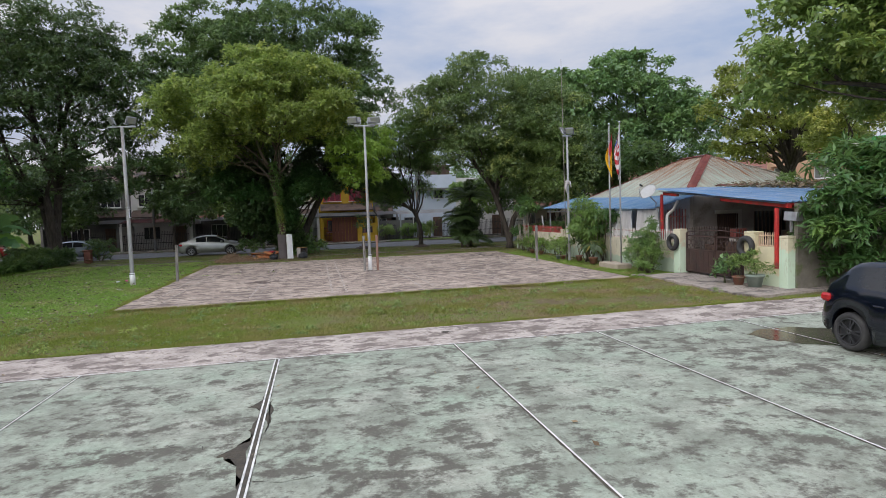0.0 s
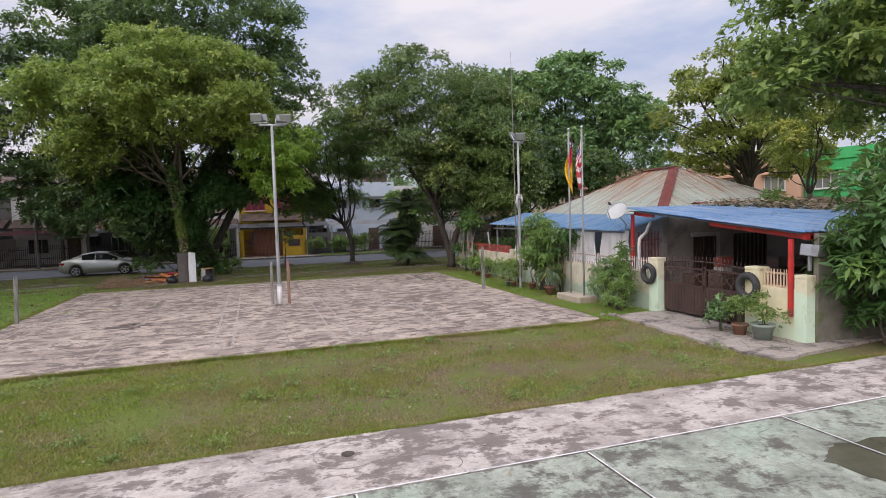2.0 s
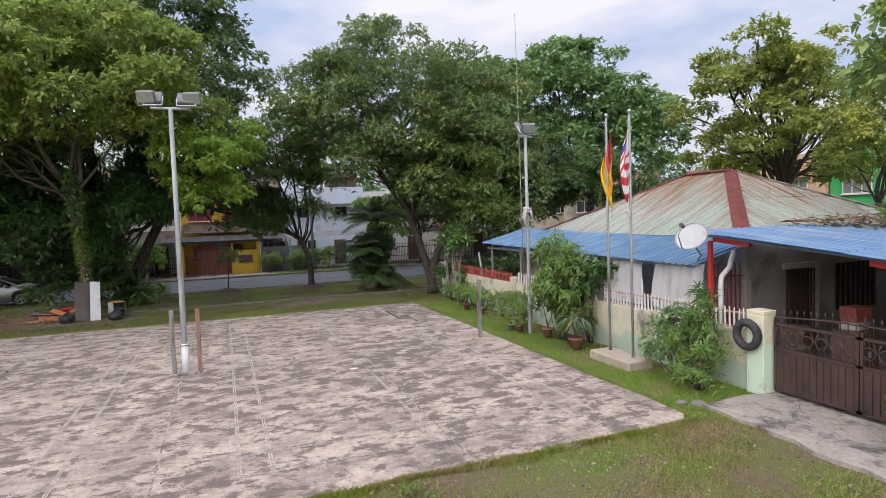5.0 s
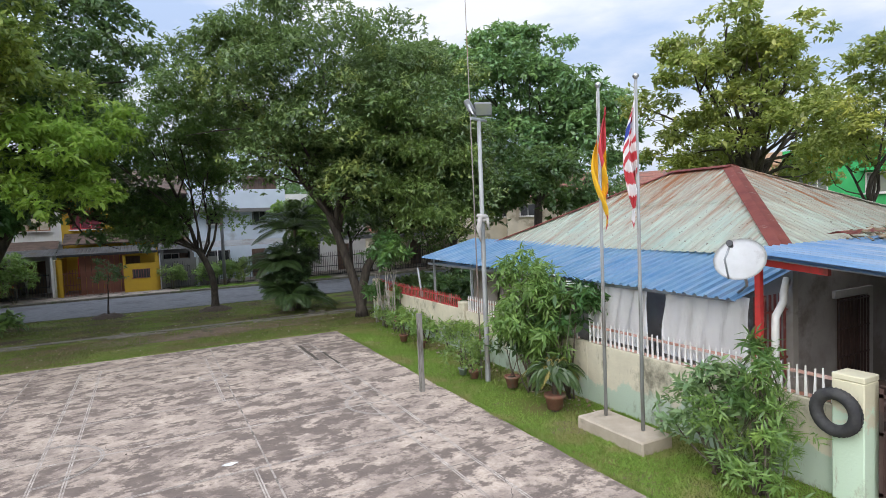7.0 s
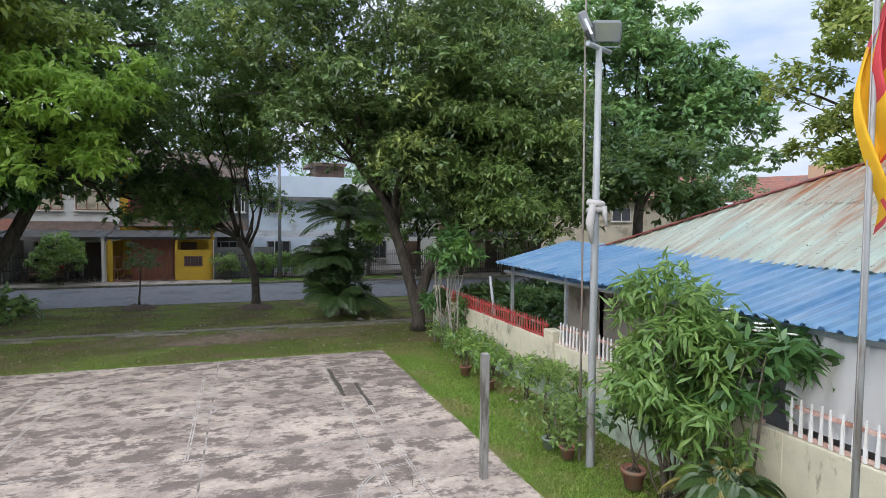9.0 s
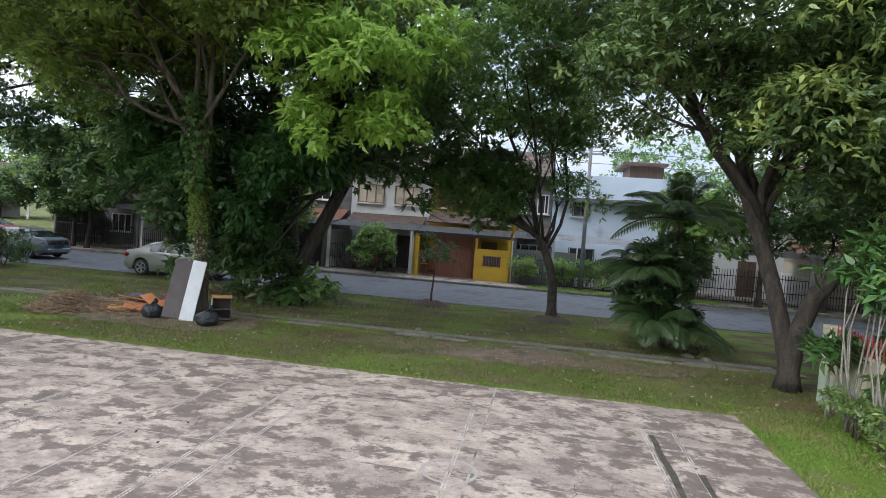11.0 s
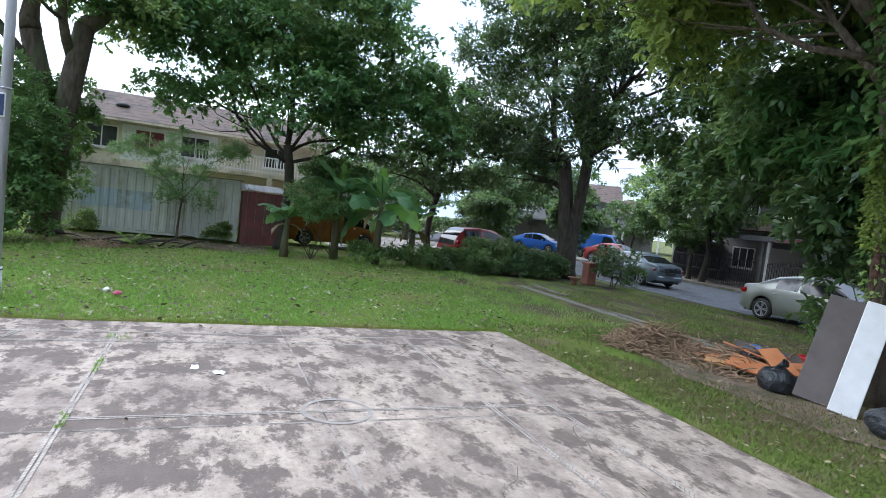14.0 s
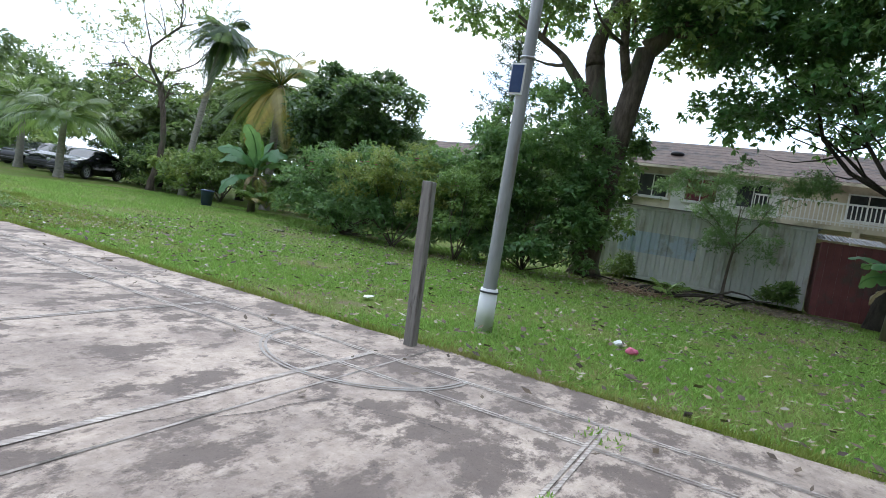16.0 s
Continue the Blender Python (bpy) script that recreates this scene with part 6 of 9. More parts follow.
def potted(at, r, h, mat, leaf, label, lobes, n, size, seed, slim=0.35, per=6, clump=0.22):
    ob = thing("potted_plant", label, "potted plant", at, group="potted plants along the wall")
    bm = bmesh.new()
    if at[1] > -3:
        r, h = r * 0.8, h * 0.85
    lathe(bm, [(r * 0.7, 0), (r * 0.92, h * 0.8), (r * 1.06, h * 0.82), (r * 1.08, h), (r * 0.9, h), (r * 0.86, h * 0.88)], 20)
    part("pot", bm, mat, ob)
    bm = bmesh.new()
    lathe(bm, [(r * 0.86, h * 0.84), (r * 0.5, h * 0.9)], 16)
    part("soil", bm, M_SOIL, ob)
    rng = np.random.default_rng(seed)
    bm = bmesh.new()
    for l in lobes:
        for _ in range(3):
            tube(bm, bend((rng.normal() * 0.03, rng.normal() * 0.03, h * 0.85), (l[0] + rng.normal() * 0.08, l[1] + rng.normal() * 0.08, l[2] + l[5] * 0.5), rng, 0.15, 5), [0.012, 0.011, 0.009, 0.007, 0.004], 5)
    part("stem", bm, M_BARK, ob)
    v, q = leaf_cloud(lobes, n, size, rng, slim, per, clump, 0.2, 0.3)
    np_mesh("foliage", v, q, leaf, ob)
    return ob


potted((10.35, -11.35, 0.01), 0.25, 0.36, M_POT_GREY, M_LEAF, "leafy plant in a grey-green glazed pot", [(0, 0, 0.66, 0.24, 0.24, 0.3)], 560, 0.10, 51)
potted((10.3, -10.75, 0.01), 0.18, 0.26, M_TERRA, M_LEAF, "leafy plant in a terracotta pot by the gate", [(0, 0, 0.58, 0.22, 0.22, 0.34)], 520, 0.10, 52)
bush("shrub", "grey-green shrub growing by the gate pillar", (10.2, -10.2, 0), [(0, 0, 0.45, 0.36, 0.4, 0.4)], 420, 0.14, M_LEAF_BLUE, 53, M_BARK, clump=0.2)
potted((9.62, 0.33, 0), 0.15, 0.22, M_TERRA, M_LEAF, "small shrub in a terracotta pot", [(0, 0.1, 0.6, 0.3, 0.3, 0.32)], 360, 0.12, 54)
potted((9.95, -0.75, 0), 0.2, 0.3, M_TERRA, M_LEAF_DARK, "dark shrub in a red pot with white marks", [(0, 0, 0.8, 0.34, 0.34, 0.45)], 420, 0.18, 55)
potted((9.9, 5.1, 0), 0.17, 0.24, M_TERRA, M_LEAF_BRIGHT, "flowering shrub in a terracotta pot", [(0, 0, 0.6, 0.38, 0.38, 0.35)], 480, 0.13, 56)
potted((9.95, 3.9, 0), 0.16, 0.24, M_TERRA, M_LEAF_BRIGHT, "bright leafy shrub in a terracotta pot", [(0, 0, 0.5, 0.34, 0.34, 0.28)], 420, 0.13, 57)
potted((9.55, 0.75, 0), 0.14, 0.2, M_POT_GREY, M_LEAF, "small shrub in a grey pot", [(0, 0, 0.5, 0.26, 0.26, 0.26)], 300, 0.12, 58)
bush("shrub", "tall bright shrub with long drooping leaves", (10.15, -1.15, 0), [(0, 0, 2.25, 0.55, 0.6, 0.62), (0.15, 0.25, 1.5, 0.6, 0.7, 0.6), (-0.1, -0.35, 1.6, 0.55, 0.6, 0.65), (0, 0.1, 0.95, 0.5, 0.55, 0.5), (0.1, -0.5, 1.0, 0.4, 0.4, 0.4)], 5200, 0.22, M_LEAF_BRIGHT, 61, M_BARK, slim=0.2, per=9, clump=0.26, droop=0.75)
bush("frangipani", "young frangipani with white flowers by the wall", (10.55, -1.95, 0), [(0.05, -0.1, 1.95, 0.5, 0.45, 0.35), (0, 0.2, 1.4, 0.35, 0.4, 0.3)], 700, 0.26, M_LEAF_FRANGI, 62, M_BARK, slim=0.3, per=9, clump=0.2)
bush("shrub", "leafy garden shrub beside the gate pillar", (10.1, -5.75, 0), [(0, 0.1, 0.75, 0.4, 0.5, 0.5), (0.2, -0.45, 0.9, 0.25, 0.25, 0.45), (-0.05, 0.6, 0.4, 0.35, 0.4, 0.3), (0.2, 0.3, 1.1, 0.22, 0.25, 0.3)], 900, 0.17, M_LEAF_SAGE, 63, M_BARK, slim=0.36, per=7, clump=0.24)
bush("shrub", "upright shrub with whorls of long leaves by the gate pillar", (10.25, -6.25, 0), [(0.0, 0.0, 1.75, 0.12, 0.12, 0.22), (0.02, 0.03, 1.35, 0.14, 0.14, 0.2), (-0.05, 0.1, 1.0, 0.16, 0.16, 0.2)], 420, 0.2, M_LEAF_MID, 163, M_BARK, slim=0.2, per=10, clump=0.1, droop=0.3)
bush("shrub", "yellow-green shrub beside the gate pillar", (10.0, -6.45, 0), [(0, 0, 0.55, 0.3, 0.32, 0.45), (0.1, 0.1, 1.2, 0.16, 0.16, 0.6), (-0.1, 0.75, 0.6, 0.22, 0.3, 0.45), (0.3, -0.1, 0.9, 0.18, 0.18, 0.5), (-0.15, -0.15, 0.2, 0.35, 0.35, 0.2)], 2400, 0.17, M_LEAF_BRIGHT, 64, M_BARK, slim=0.16, per=12, clump=0.15)
k = 65
for y, hgt, lm in ((1.5, 0.9, M_LEAF), (2.3, 1.0, M_LEAF_BRIGHT), (3.1, 0.8, M_LEAF), (4.5, 0.75, M_LEAF_BRIGHT), (5.9, 0.8, M_LEAF_BRIGHT), (6.8, 0.6, M_LEAF), (7.7, 0.7, M_LEAF)):
    bush("shrub", "small leafy shrub growing along the wall", (10.35, y, 0), [(0, 0, hgt * 0.6, 0.34, 0.42, hgt * 0.42)], 480, 0.115, lm, k, M_BARK, clump=0.2, slim=0.34, group="shrubs along the wall")
    k += 1
for y, hgt, n in ((8.05, 2.65, 620), (7.2, 2.45, 560), (8.85, 1.05, 260)):
    bush("frangipani", "slender frangipani sapling before the wall", (10.45, y, 0), [(0, 0, hgt, 0.5, 0.5, 0.35), (0.1, -0.25, hgt + 0.25, 0.35, 0.35, 0.25)] if hgt > 2 else [(0, 0, hgt, 0.3, 0.3, 0.25)], n, 0.26, M_LEAF_FRANGI, k, M_BARK_PALE, slim=0.3, per=9, clump=0.2)
    k += 1
bush("ivy", "leafy creeper hanging over the red fence", (10.72, 7.5, 0), [(0, 0, 1.15, 0.12, 0.4, 0.3), (0, 0.1, 0.75, 0.1, 0.25, 0.4)], 420, 0.14, M_LEAF_MID, k, M_BARK, slim=0.45, clump=0.15, droop=0.6, category="ivy")
ob = thing("pole", "weathered pale pole leaning behind the red fence", "pole", (11.2, 6.25, 0))
part("shaft", tube(bmesh.new(), [(0, -0.12, 0), (-0.05, 0.06, 1.2), (-0.08, 0.26, 2.1)], [0.045, 0.04, 0.036], 8), M_POLE, ob)


def frond_mesh(bm, base, yaw, rise, length, width, n=16, droop=1.0, segs=10, leaf_droop=0.35):
    """A palm frond: a bowed rib with leaflets on both sides."""
    d = Vector((math.cos(yaw), math.sin(yaw), 0))
    rib = []
    for i in range(segs + 1):
        s = i / segs
        rib.append(Vector(base) + d * length * s * math.cos(rise) * (1 - 0.12 * s) + Vector((0, 0, length * (math.sin(rise) * s - droop * 0.55 * s * s))))
    tube(bm, rib, [0.022 * (1 - 0.8 * i / segs) * max(0.5, length / 2) for i in range(segs + 1)], 4)
    side = d.cross(Vector((0, 0, 1)))
    for i in range(n):
        s = 0.14 + 0.86 * (i + 0.5) / n
        f = s * segs
        a = rib[int(f)].lerp(rib[min(segs, int(f) + 1)], f - int(f))
        t = (rib[min(segs, int(f) + 1)] - rib[int(f)]).normalized()
        w = width * math.sin(math.pi * min(1, 0.18 + s * 0.82)) ** 0.7
        for sg in (-1, 1):
            o = (side * sg + t * 0.75 + Vector((0, 0, -leaf_droop))).normalized()
            hw = t * 0.5 * length / n * 0.75
            bm.faces.new([bm.verts.new(p) for p in (a - hw * 0.5, a + o * w * 0.55 - hw + Vector((0, 0, 0.03)), a + o * w - Vector((0, 0, w * 0.25)), a + o * w * 0.5 + hw)])


def palm(name, label, at, h, r, nf, length, width, leaf, bark, seed, n=18, rise=(0.3, 1.25), droop=1.0, lean=(0, 0), category="palm"):
    ob = thing(name, label, category, at)
    rng = np.random.default_rng(seed)
    top = Vector((lean[0], lean[1], h))
    if h > 0.3:
        bm = bmesh.new()
        pts = [Vector((0, 0, -0.1))] + [Vector((lean[0] * (s ** 1.5), lean[1] * (s ** 1.5), h * s)) for s in [i / 7 for i in range(8)]]
        tube(bm, pts, [r * 1.5, r * 1.3] + [r * (1 - 0.05 * i) for i in range(7)], 10)
        part("trunk", bm, bark, ob)
    for i in range(nf):
        bm = bmesh.new()
        frond_mesh(bm, top, i * 2.39996 + rng.normal() * 0.15, rng.uniform(*rise), length * rng.uniform(0.8, 1.15), width, n, droop * rng.uniform(0.8, 1.25))
        part("frond", bm, leaf[i % len(leaf)], ob)
    return ob


M_PALM = leafy("palm_leaf", (0.10, 0.165, 0.04), (0.18, 0.26, 0.06), (0.22, 0.30, 0.07), 0.5, 0.4)
M_PALM_PALE = leafy("palm_leaf_pale", (0.16, 0.21, 0.09), (0.24, 0.29, 0.12), (0.28, 0.32, 0.12), 0.5, 0.35)
M_PALM_YELLOW = leafy("palm_leaf_yellow", (0.38, 0.28, 0.05), (0.50, 0.38, 0.07), (0.55, 0.40, 0.09), 0.5, 0.4)
M_PALM_OLD = leafy("palm_leaf_old", (0.24, 0.20, 0.06), (0.36, 0.29, 0.09), (0.40, 0.33, 0.10), 0.5, 0.25)
M_PALM_DARK = leafy("palm_leaf_dark", (0.03, 0.06, 0.02), (0.06, 0.10, 0.03), (0.08, 0.13, 0.04), 0.5, 0.2)
ob = palm("palm_shrub", "small bushy palm in a clay pot with drying fronds", (9.85, -2.35, 0), 0.62, 0.05, 80, 1.05, 0.15, [M_PALM_DARK, M_PALM_OLD, M_PALM_DARK, M_PALM, M_PALM_DARK], M_BARK, 71, 40, (0.7, 1.52), 1.5)
bm = bmesh.new()
lathe(bm, [(0.14, 0), (0.19, 0.22), (0.21, 0.23), (0.21, 0.28), (0.15, 0.28)], 18)
part("pot", bm, M_TERRA, ob, "terracotta pot")
palm("palm_shrub", "dark clumping palm on the verge", (8.5, 14.2, 0), 0.5, 0.1, 44, 2.4, 0.52, [M_PALM_DARK], M_BARK, 72, 34, (0.35, 1.5), 1.05)
bush("bush", "dense dark bush among the verge palms", (8.6, 14.5, 0), [(0, 0, 0.9, 1.0, 0.9, 0.95), (0.3, 0.3, 2.0, 0.8, 0.8, 0.9), (-0.5, 0.2, 1.4, 0.7, 0.7, 0.8)], 8000, 0.2, M_LEAF_DEEP, 97, M_BARK, clump=0.35, slim=0.3)
palm("palm_shrub", "dark tall clumping palm on the verge", (8.9, 14.7, 0), 3.5, 0.09, 38, 2.5, 0.48, [M_PALM_DARK], M_BARK, 73, 34, (0.2, 1.5), 1.0)
palm("palm_shrub", "dark slender clumping palm on the verge", (8.2, 14.5, 0), 2.0, 0.08, 34, 2.1, 0.48, [M_PALM_DARK], M_BARK, 70, 34, (0.3, 1.5), 1.05)
palm("coconut_palm", "tall slender palm with a shaggy head", (-21.05, -21.2, 0), 7.9, 0.16, 36, 2.2, 0.75, [M_PALM_DARK, M_PALM, M_PALM_DARK], M_BARK_PALE, 74, 36, (-0.9, 1.2), 0.9, (-0.9, 0.5))
palm("coconut_palm", "coconut palm with yellowing drooping fronds", (-22.4, -17.2, 0), 5.6, 0.2, 40, 3.4, 0.85, [M_PALM, M_PALM_YELLOW, M_PALM, M_PALM_OLD], M_BARK_PALE, 75, 56, (-0.35, 1.4), 1.0)
palm("coconut_palm", "coconut palm with long drooping fronds", (-17.6, -25.2, 0), 2.6, 0.17, 22, 3.3, 0.9, [M_PALM, M_PALM, M_PALM_PALE], M_BARK_PALE, 76, 22, (0.2, 1.35), 1.15)
palm("coconut_palm", "second coconut palm with long drooping fronds", (-18.6, -31.0, 0), 3.4, 0.18, 20, 3.2, 0.9, [M_PALM, M_PALM_PALE], M_BARK_PALE, 79, 20, (0.1, 1.35), 1.1)
palm("palm_shrub", "young palm at the hedge's end", (-19.6, -14.6, 0), 0.3, 0.08, 12, 1.9, 0.5, [M_PALM, M_LEAF_BRIGHT], M_BARK, 77, 16, (0.5, 1.4), 0.8)
palm("palm_shrub", "seedling palm on the lawn before the container", (-18.6, 0.9, 0), 0.05, 0.04, 7, 0.8, 0.25, [M_LEAF_BRIGHT], M_BARK, 78, 10, (0.5, 1.2), 0.8)


# ---- bananas ----
M_BANANA = leafy("banana_leaf", (0.09, 0.22, 0.09), (0.14, 0.30, 0.12), (0.20, 0.37, 0.13), 1.2, 0.45, 0.38)
M_BANANA_YOUNG = leafy("banana_leaf_young", (0.20, 0.42, 0.07), (0.26, 0.48, 0.08), (0.30, 0.52, 0.09), 1.2, 0.5, 0.4)
M_BANANA_DRY = leafy("banana_leaf_dry", (0.20, 0.15, 0.07), (0.28, 0.21, 0.09), (0.30, 0.24, 0.1), 1.2, 0.2, 0.6)
M_BANANA_STEM = surface("banana_stem", (0.09, 0.10, 0.05), (0.16, 0.13, 0.08), 4, 0.7, stretch=(3, 3, 0.5))


def banana_leaf(base, yaw, rise, length, width, droop, roll=0.0):
    """A blade folded along its rib that rises, arches over and hangs; droop is how far it turns down, in radians."""
    bm = bmesh.new()
    d = Vector((math.cos(yaw), math.sin(yaw), 0))
    side = (d.cross(Vector((0, 0, 1))) * math.cos(roll) + Vector((0, 0, 1)) * math.sin(roll)).normalized()
    n = 18
    rows, rib = [], []
    c = Vector(base)
    for i in range(n + 1):
        s = i / n
        a = rise - droop * s ** 1.3
        if i:
            c = c + (d * math.cos(a) + Vector((0, 0, math.sin(a)))) * (length / n)
        up = d * -math.sin(a) + Vector((0, 0, math.cos(a)))
        rib.append(c.copy())
        w = width * (0.06 if s < 0.16 else max(0.03, math.sin(math.pi * min(1.0, (s - 0.12) / 0.90))) ** 0.5) * 0.5
        torn = [1 - 0.3 * max(0.0, math.sin(i * 2.7 + yaw * k)) ** 3 for k in (3, 5)]
        fold = 0.22 + 0.12 * math.sin(i * 1.3 + yaw)
        rows.append([bm.verts.new(c + side * w * torn[0] - up * w * fold), bm.verts.new(c), bm.verts.new(c - side * w * torn[1] - up * w * fold)])
    for a, b in zip(rows, rows[1:]):
        for j in range(2):
            bm.faces.new((a[j], b[j], b[j + 1], a[j + 1])).smooth = True
    tube(bm, [p - Vector((0, 0, 0.012)) for p in rib], [0.03 * (1 - 0.8 * i / n) + 0.004 for i in range(n + 1)], 5)
    return bm


def banana(at, h, nf, length, seed, label, dry=2):
    ob = thing("banana_plant", label, "banana plant", at)
    rng = np.random.default_rng(seed)
    bm = bmesh.new()
    tube(bm, [(0, 0, -0.1), (0.02, 0, h * 0.5), (0, 0.03, h)], [0.16, 0.12, 0.07], 10)
    part("stem", bm, M_BANANA_STEM, ob)
    for i in range(nf):
        rise = rng.uniform(0.75, 1.45) if i else 1.5
        if i > 8:
            rise = rng.uniform(0.0, 0.7)
        part("leaf", banana_leaf((0, 0.02, h - 0.1 - (0.5 * rng.random() if i > 8 else 0)), i * 2.39996 + seed, rise, length * (rng.uniform(0.75, 1.1) if i else 0.6), (0.34 if i else 0.24) * length, rng.uniform(0.8, 2.3) if i else 0.1, rng.uniform(-0.9, 0.9)), M_BANANA_YOUNG if i % 11 == 0 else M_BANANA, ob)
    for i in range(dry):
        part("dry_leaf", banana_leaf((0, 0.02, h * 0.8), rng.uniform(0, 6.28), 0.2, length * 0.62, 0.2, 1.7), M_BANANA_DRY, ob, "dry brown hanging leaf")
    return ob


banana((-18.9, 8.7, 0), 2.3, 17, 2.05, 81, "tall banana plant with broad arching leaves", 4)
banana((-19.5, 7.3, 0), 2.4, 14, 1.9, 82, "banana plant with torn leaves", 3)
banana((-19.2, 5.5, 0), 1.35, 10, 1.3, 83, "young banana plant beside the shed", 2)
banana((-19.4, 10.2, 0), 1.6, 6, 1.5, 84, "banana plant with dry hanging leaves", 5)
banana((-19.6, -15.0, 0), 1.7, 10, 2.0, 85, "bright banana plant at the hedge's end", 2)
bush("bush", "dense bush among the banana plants", (-20.6, 7.4, 0), [(0, 0, 2.9, 1.0, 1.1, 0.9), (-0.2, -0.8, 2.5, 0.7, 0.7, 0.6)], 6000, 0.15, M_LEAF_HEDGE, 86, M_BARK, clump=0.35)
bush("bush", "leafy bush on thin stems before the banana plants", (-18.9, 6.4, 0), [(0, 0, 1.85, 0.8, 0.85, 0.62), (-0.1, 0.5, 1.5, 0.5, 0.6, 0.4)], 4600, 0.12, M_LEAF_HEDGE, 386, M_BARK, clump=0.28)
bush("weed", "rank weeds round the banana stems", (-18.9, 8.6, 0), [(0, 0, 0.3, 0.7, 0.8, 0.4), (0.1, 1.6, 0.3, 0.7, 0.8, 0.4)], 2200, 0.2, M_LEAF_MID, 387, slim=0.25, clump=0.25, category="weed")
bush("bush", "low weedy growth along the lawn's edge", (-19.6, 11.2, 0), [(0, 0, 0.2, 0.9, 1.0, 0.3), (0.2, 1.3, 0.25, 0.9, 0.9, 0.35)], 3200, 0.16, M_LEAF_DARK, 87, M_BARK, clump=0.3, slim=0.3)
bush("bush", "dark bush beside the red pillar", (-16.6, 17.6, 0), [(0, 0, 0.7, 0.8, 0.8, 0.8)], 1800, 0.16, M_LEAF_DARK, 88, M_BARK, clump=0.3)
bush("bush", "broad-leaved plants at the foot of the leaning trunk", (-2.7, 15.8, 0), [(0, 0, 0.35, 0.8, 0.6, 0.45), (-0.9, -0.3, 0.3, 0.6, 0.6, 0.4)], 420, 0.42, M_LEAF_MID, 90, M_BARK, slim=0.34, clump=0.3, droop=0.4)
bush("bush", "dark undergrowth below the mango tree", (-4.6, 15.3, 0), [(0.1, 0.1, 1.5, 1.1, 1.1, 1.6), (-1.4, 0.2, 1.6, 1.0, 1.1, 1.7), (0.6, -0.1, 0.6, 0.9, 0.8, 0.7), (-0.4, 0.3, 3.2, 1.6, 1.3, 1.4)], 17000, 0.24, M_LEAF_DARK, 89, M_BARK, clump=0.45)
bush("bush", "dark ferny bush before the corner tree", (-18.7, 14.1, 0), [(-0.3, -0.6, 0.65, 1.0, 0.9, 0.65), (0.1, 0.6, 0.5, 1.0, 0.9, 0.5), (-0.5, -1.6, 0.4, 0.8, 0.8, 0.5), (0.4, 1.6, 0.35, 0.8, 0.9, 0.4), (0.2, -2.0, 0.25, 0.9, 0.9, 0.35)], 13000, 0.19, M_LEAF_DARK, 87, M_BARK, clump=0.36, slim=0.28)
bush("hedge", "low hedge along the far side of the lane", (-41.0, 15.0, 0), [(0.3 * math.sin(3 * i), -7 + 2.1 * i, 0.8, 1.3, 1.5, 1.1 + 0.3 * math.sin(2 * i)) for i in range(8)], 9000, 0.28, M_LEAF_DUSK, 99, M_BARK, clump=0.5)
for k, (x, y) in enumerate(((-22.6, -22.5), (-22.4, -26.5), (-21.6, -19.2), (-24.6, -15.0), (-21.0, -36.0))):
    bush("bush", "wild bush below the palms", (x, y, 0), [(0, 0, 1.0, 1.5, 1.5, 1.2), (0.6, -1.4, 0.9, 1.3, 1.2, 1.1), (-0.5, 1.2, 1.5, 1.2, 1.2, 1.3)], 6000, 0.24, M_LEAF_DARK if k % 2 else M_LEAF, 190 + k, M_BARK, clump=0.5, group="bushes below the palms")
palm("palm_shrub", "fern-like young palm with golden fronds", (-19.4, -14.0, 0), 0.2, 0.06, 10, 1.6, 0.5, [M_PALM_OLD, M_LEAF_BRIGHT], M_BARK, 89, 16, (0.6, 1.4), 0.7)

# tall tiered conifer behind the hedge
pine = thing("conifer", "tall thin tiered conifer with upswept branches", "tree", (-36.0, -11.9, 0))
bm = bmesh.new()
tube(bm, [(0, 0, -0.1), (0, 0, 7), (0.05, 0, 14.4)], [0.2, 0.12, 0.03], 8)
part("trunk", bm, M_BARK_DARK, pine)
lobes = []
for i in range(13):
    for k in range(6):
        a, ln = k * 1.047 + i * 0.4, (2.5 + 0.5 * math.sin(3 * k + i)) * (1 - i / 16.5)
        zz = 4.0 + i * 0.8 + 0.15 * math.sin(k * 2.1 + i)
        tips = [(ln * s * math.cos(a), ln * s * math.sin(a), zz + ln * (0.12 * s + 0.25 * s * s), 0.2, 0.2, 0.09) for s in (0.35, 0.6, 0.8, 1.0)]
        lobes += tips
        part("branch", tube(bmesh.new(), [(0, 0, zz), tips[1][:3], tips[3][:3]], [0.035, 0.022, 0.008], 4), M_BARK_DARK, pine)
v, q = leaf_cloud(lobes, 6600, 0.3, np.random.default_rng(700), 0.2, 5, 0.2, 0.1)
np_mesh("crown", v, q, M_PALM_DARK, pine)
# dark bushes added to stand in for the dark carport behind the red fence
for k, (x, y, r, h) in enumerate(((12.6, 7.4, 1.0, 1.5), (14.4, 8.6, 1.4, 2.0), (16.8, 8.0, 1.5, 2.2), (12.2, 9.2, 0.9, 1.2), (19.0, 9.4, 1.6, 2.4))):
    bush("bush", "dark bush filling the dark carport behind the fence", (x, y, 0), [(0, 0, h * 0.5, r, r, h * 0.55), (r * 0.5, -0.3, h * 0.75, r * 0.7, r * 0.7, h * 0.4)], 4500, 0.2, M_LEAF_DEEP if k % 2 else M_LEAF_DARK, 400 + k, M_BARK, clump=0.4, group="bushes in the back yard")
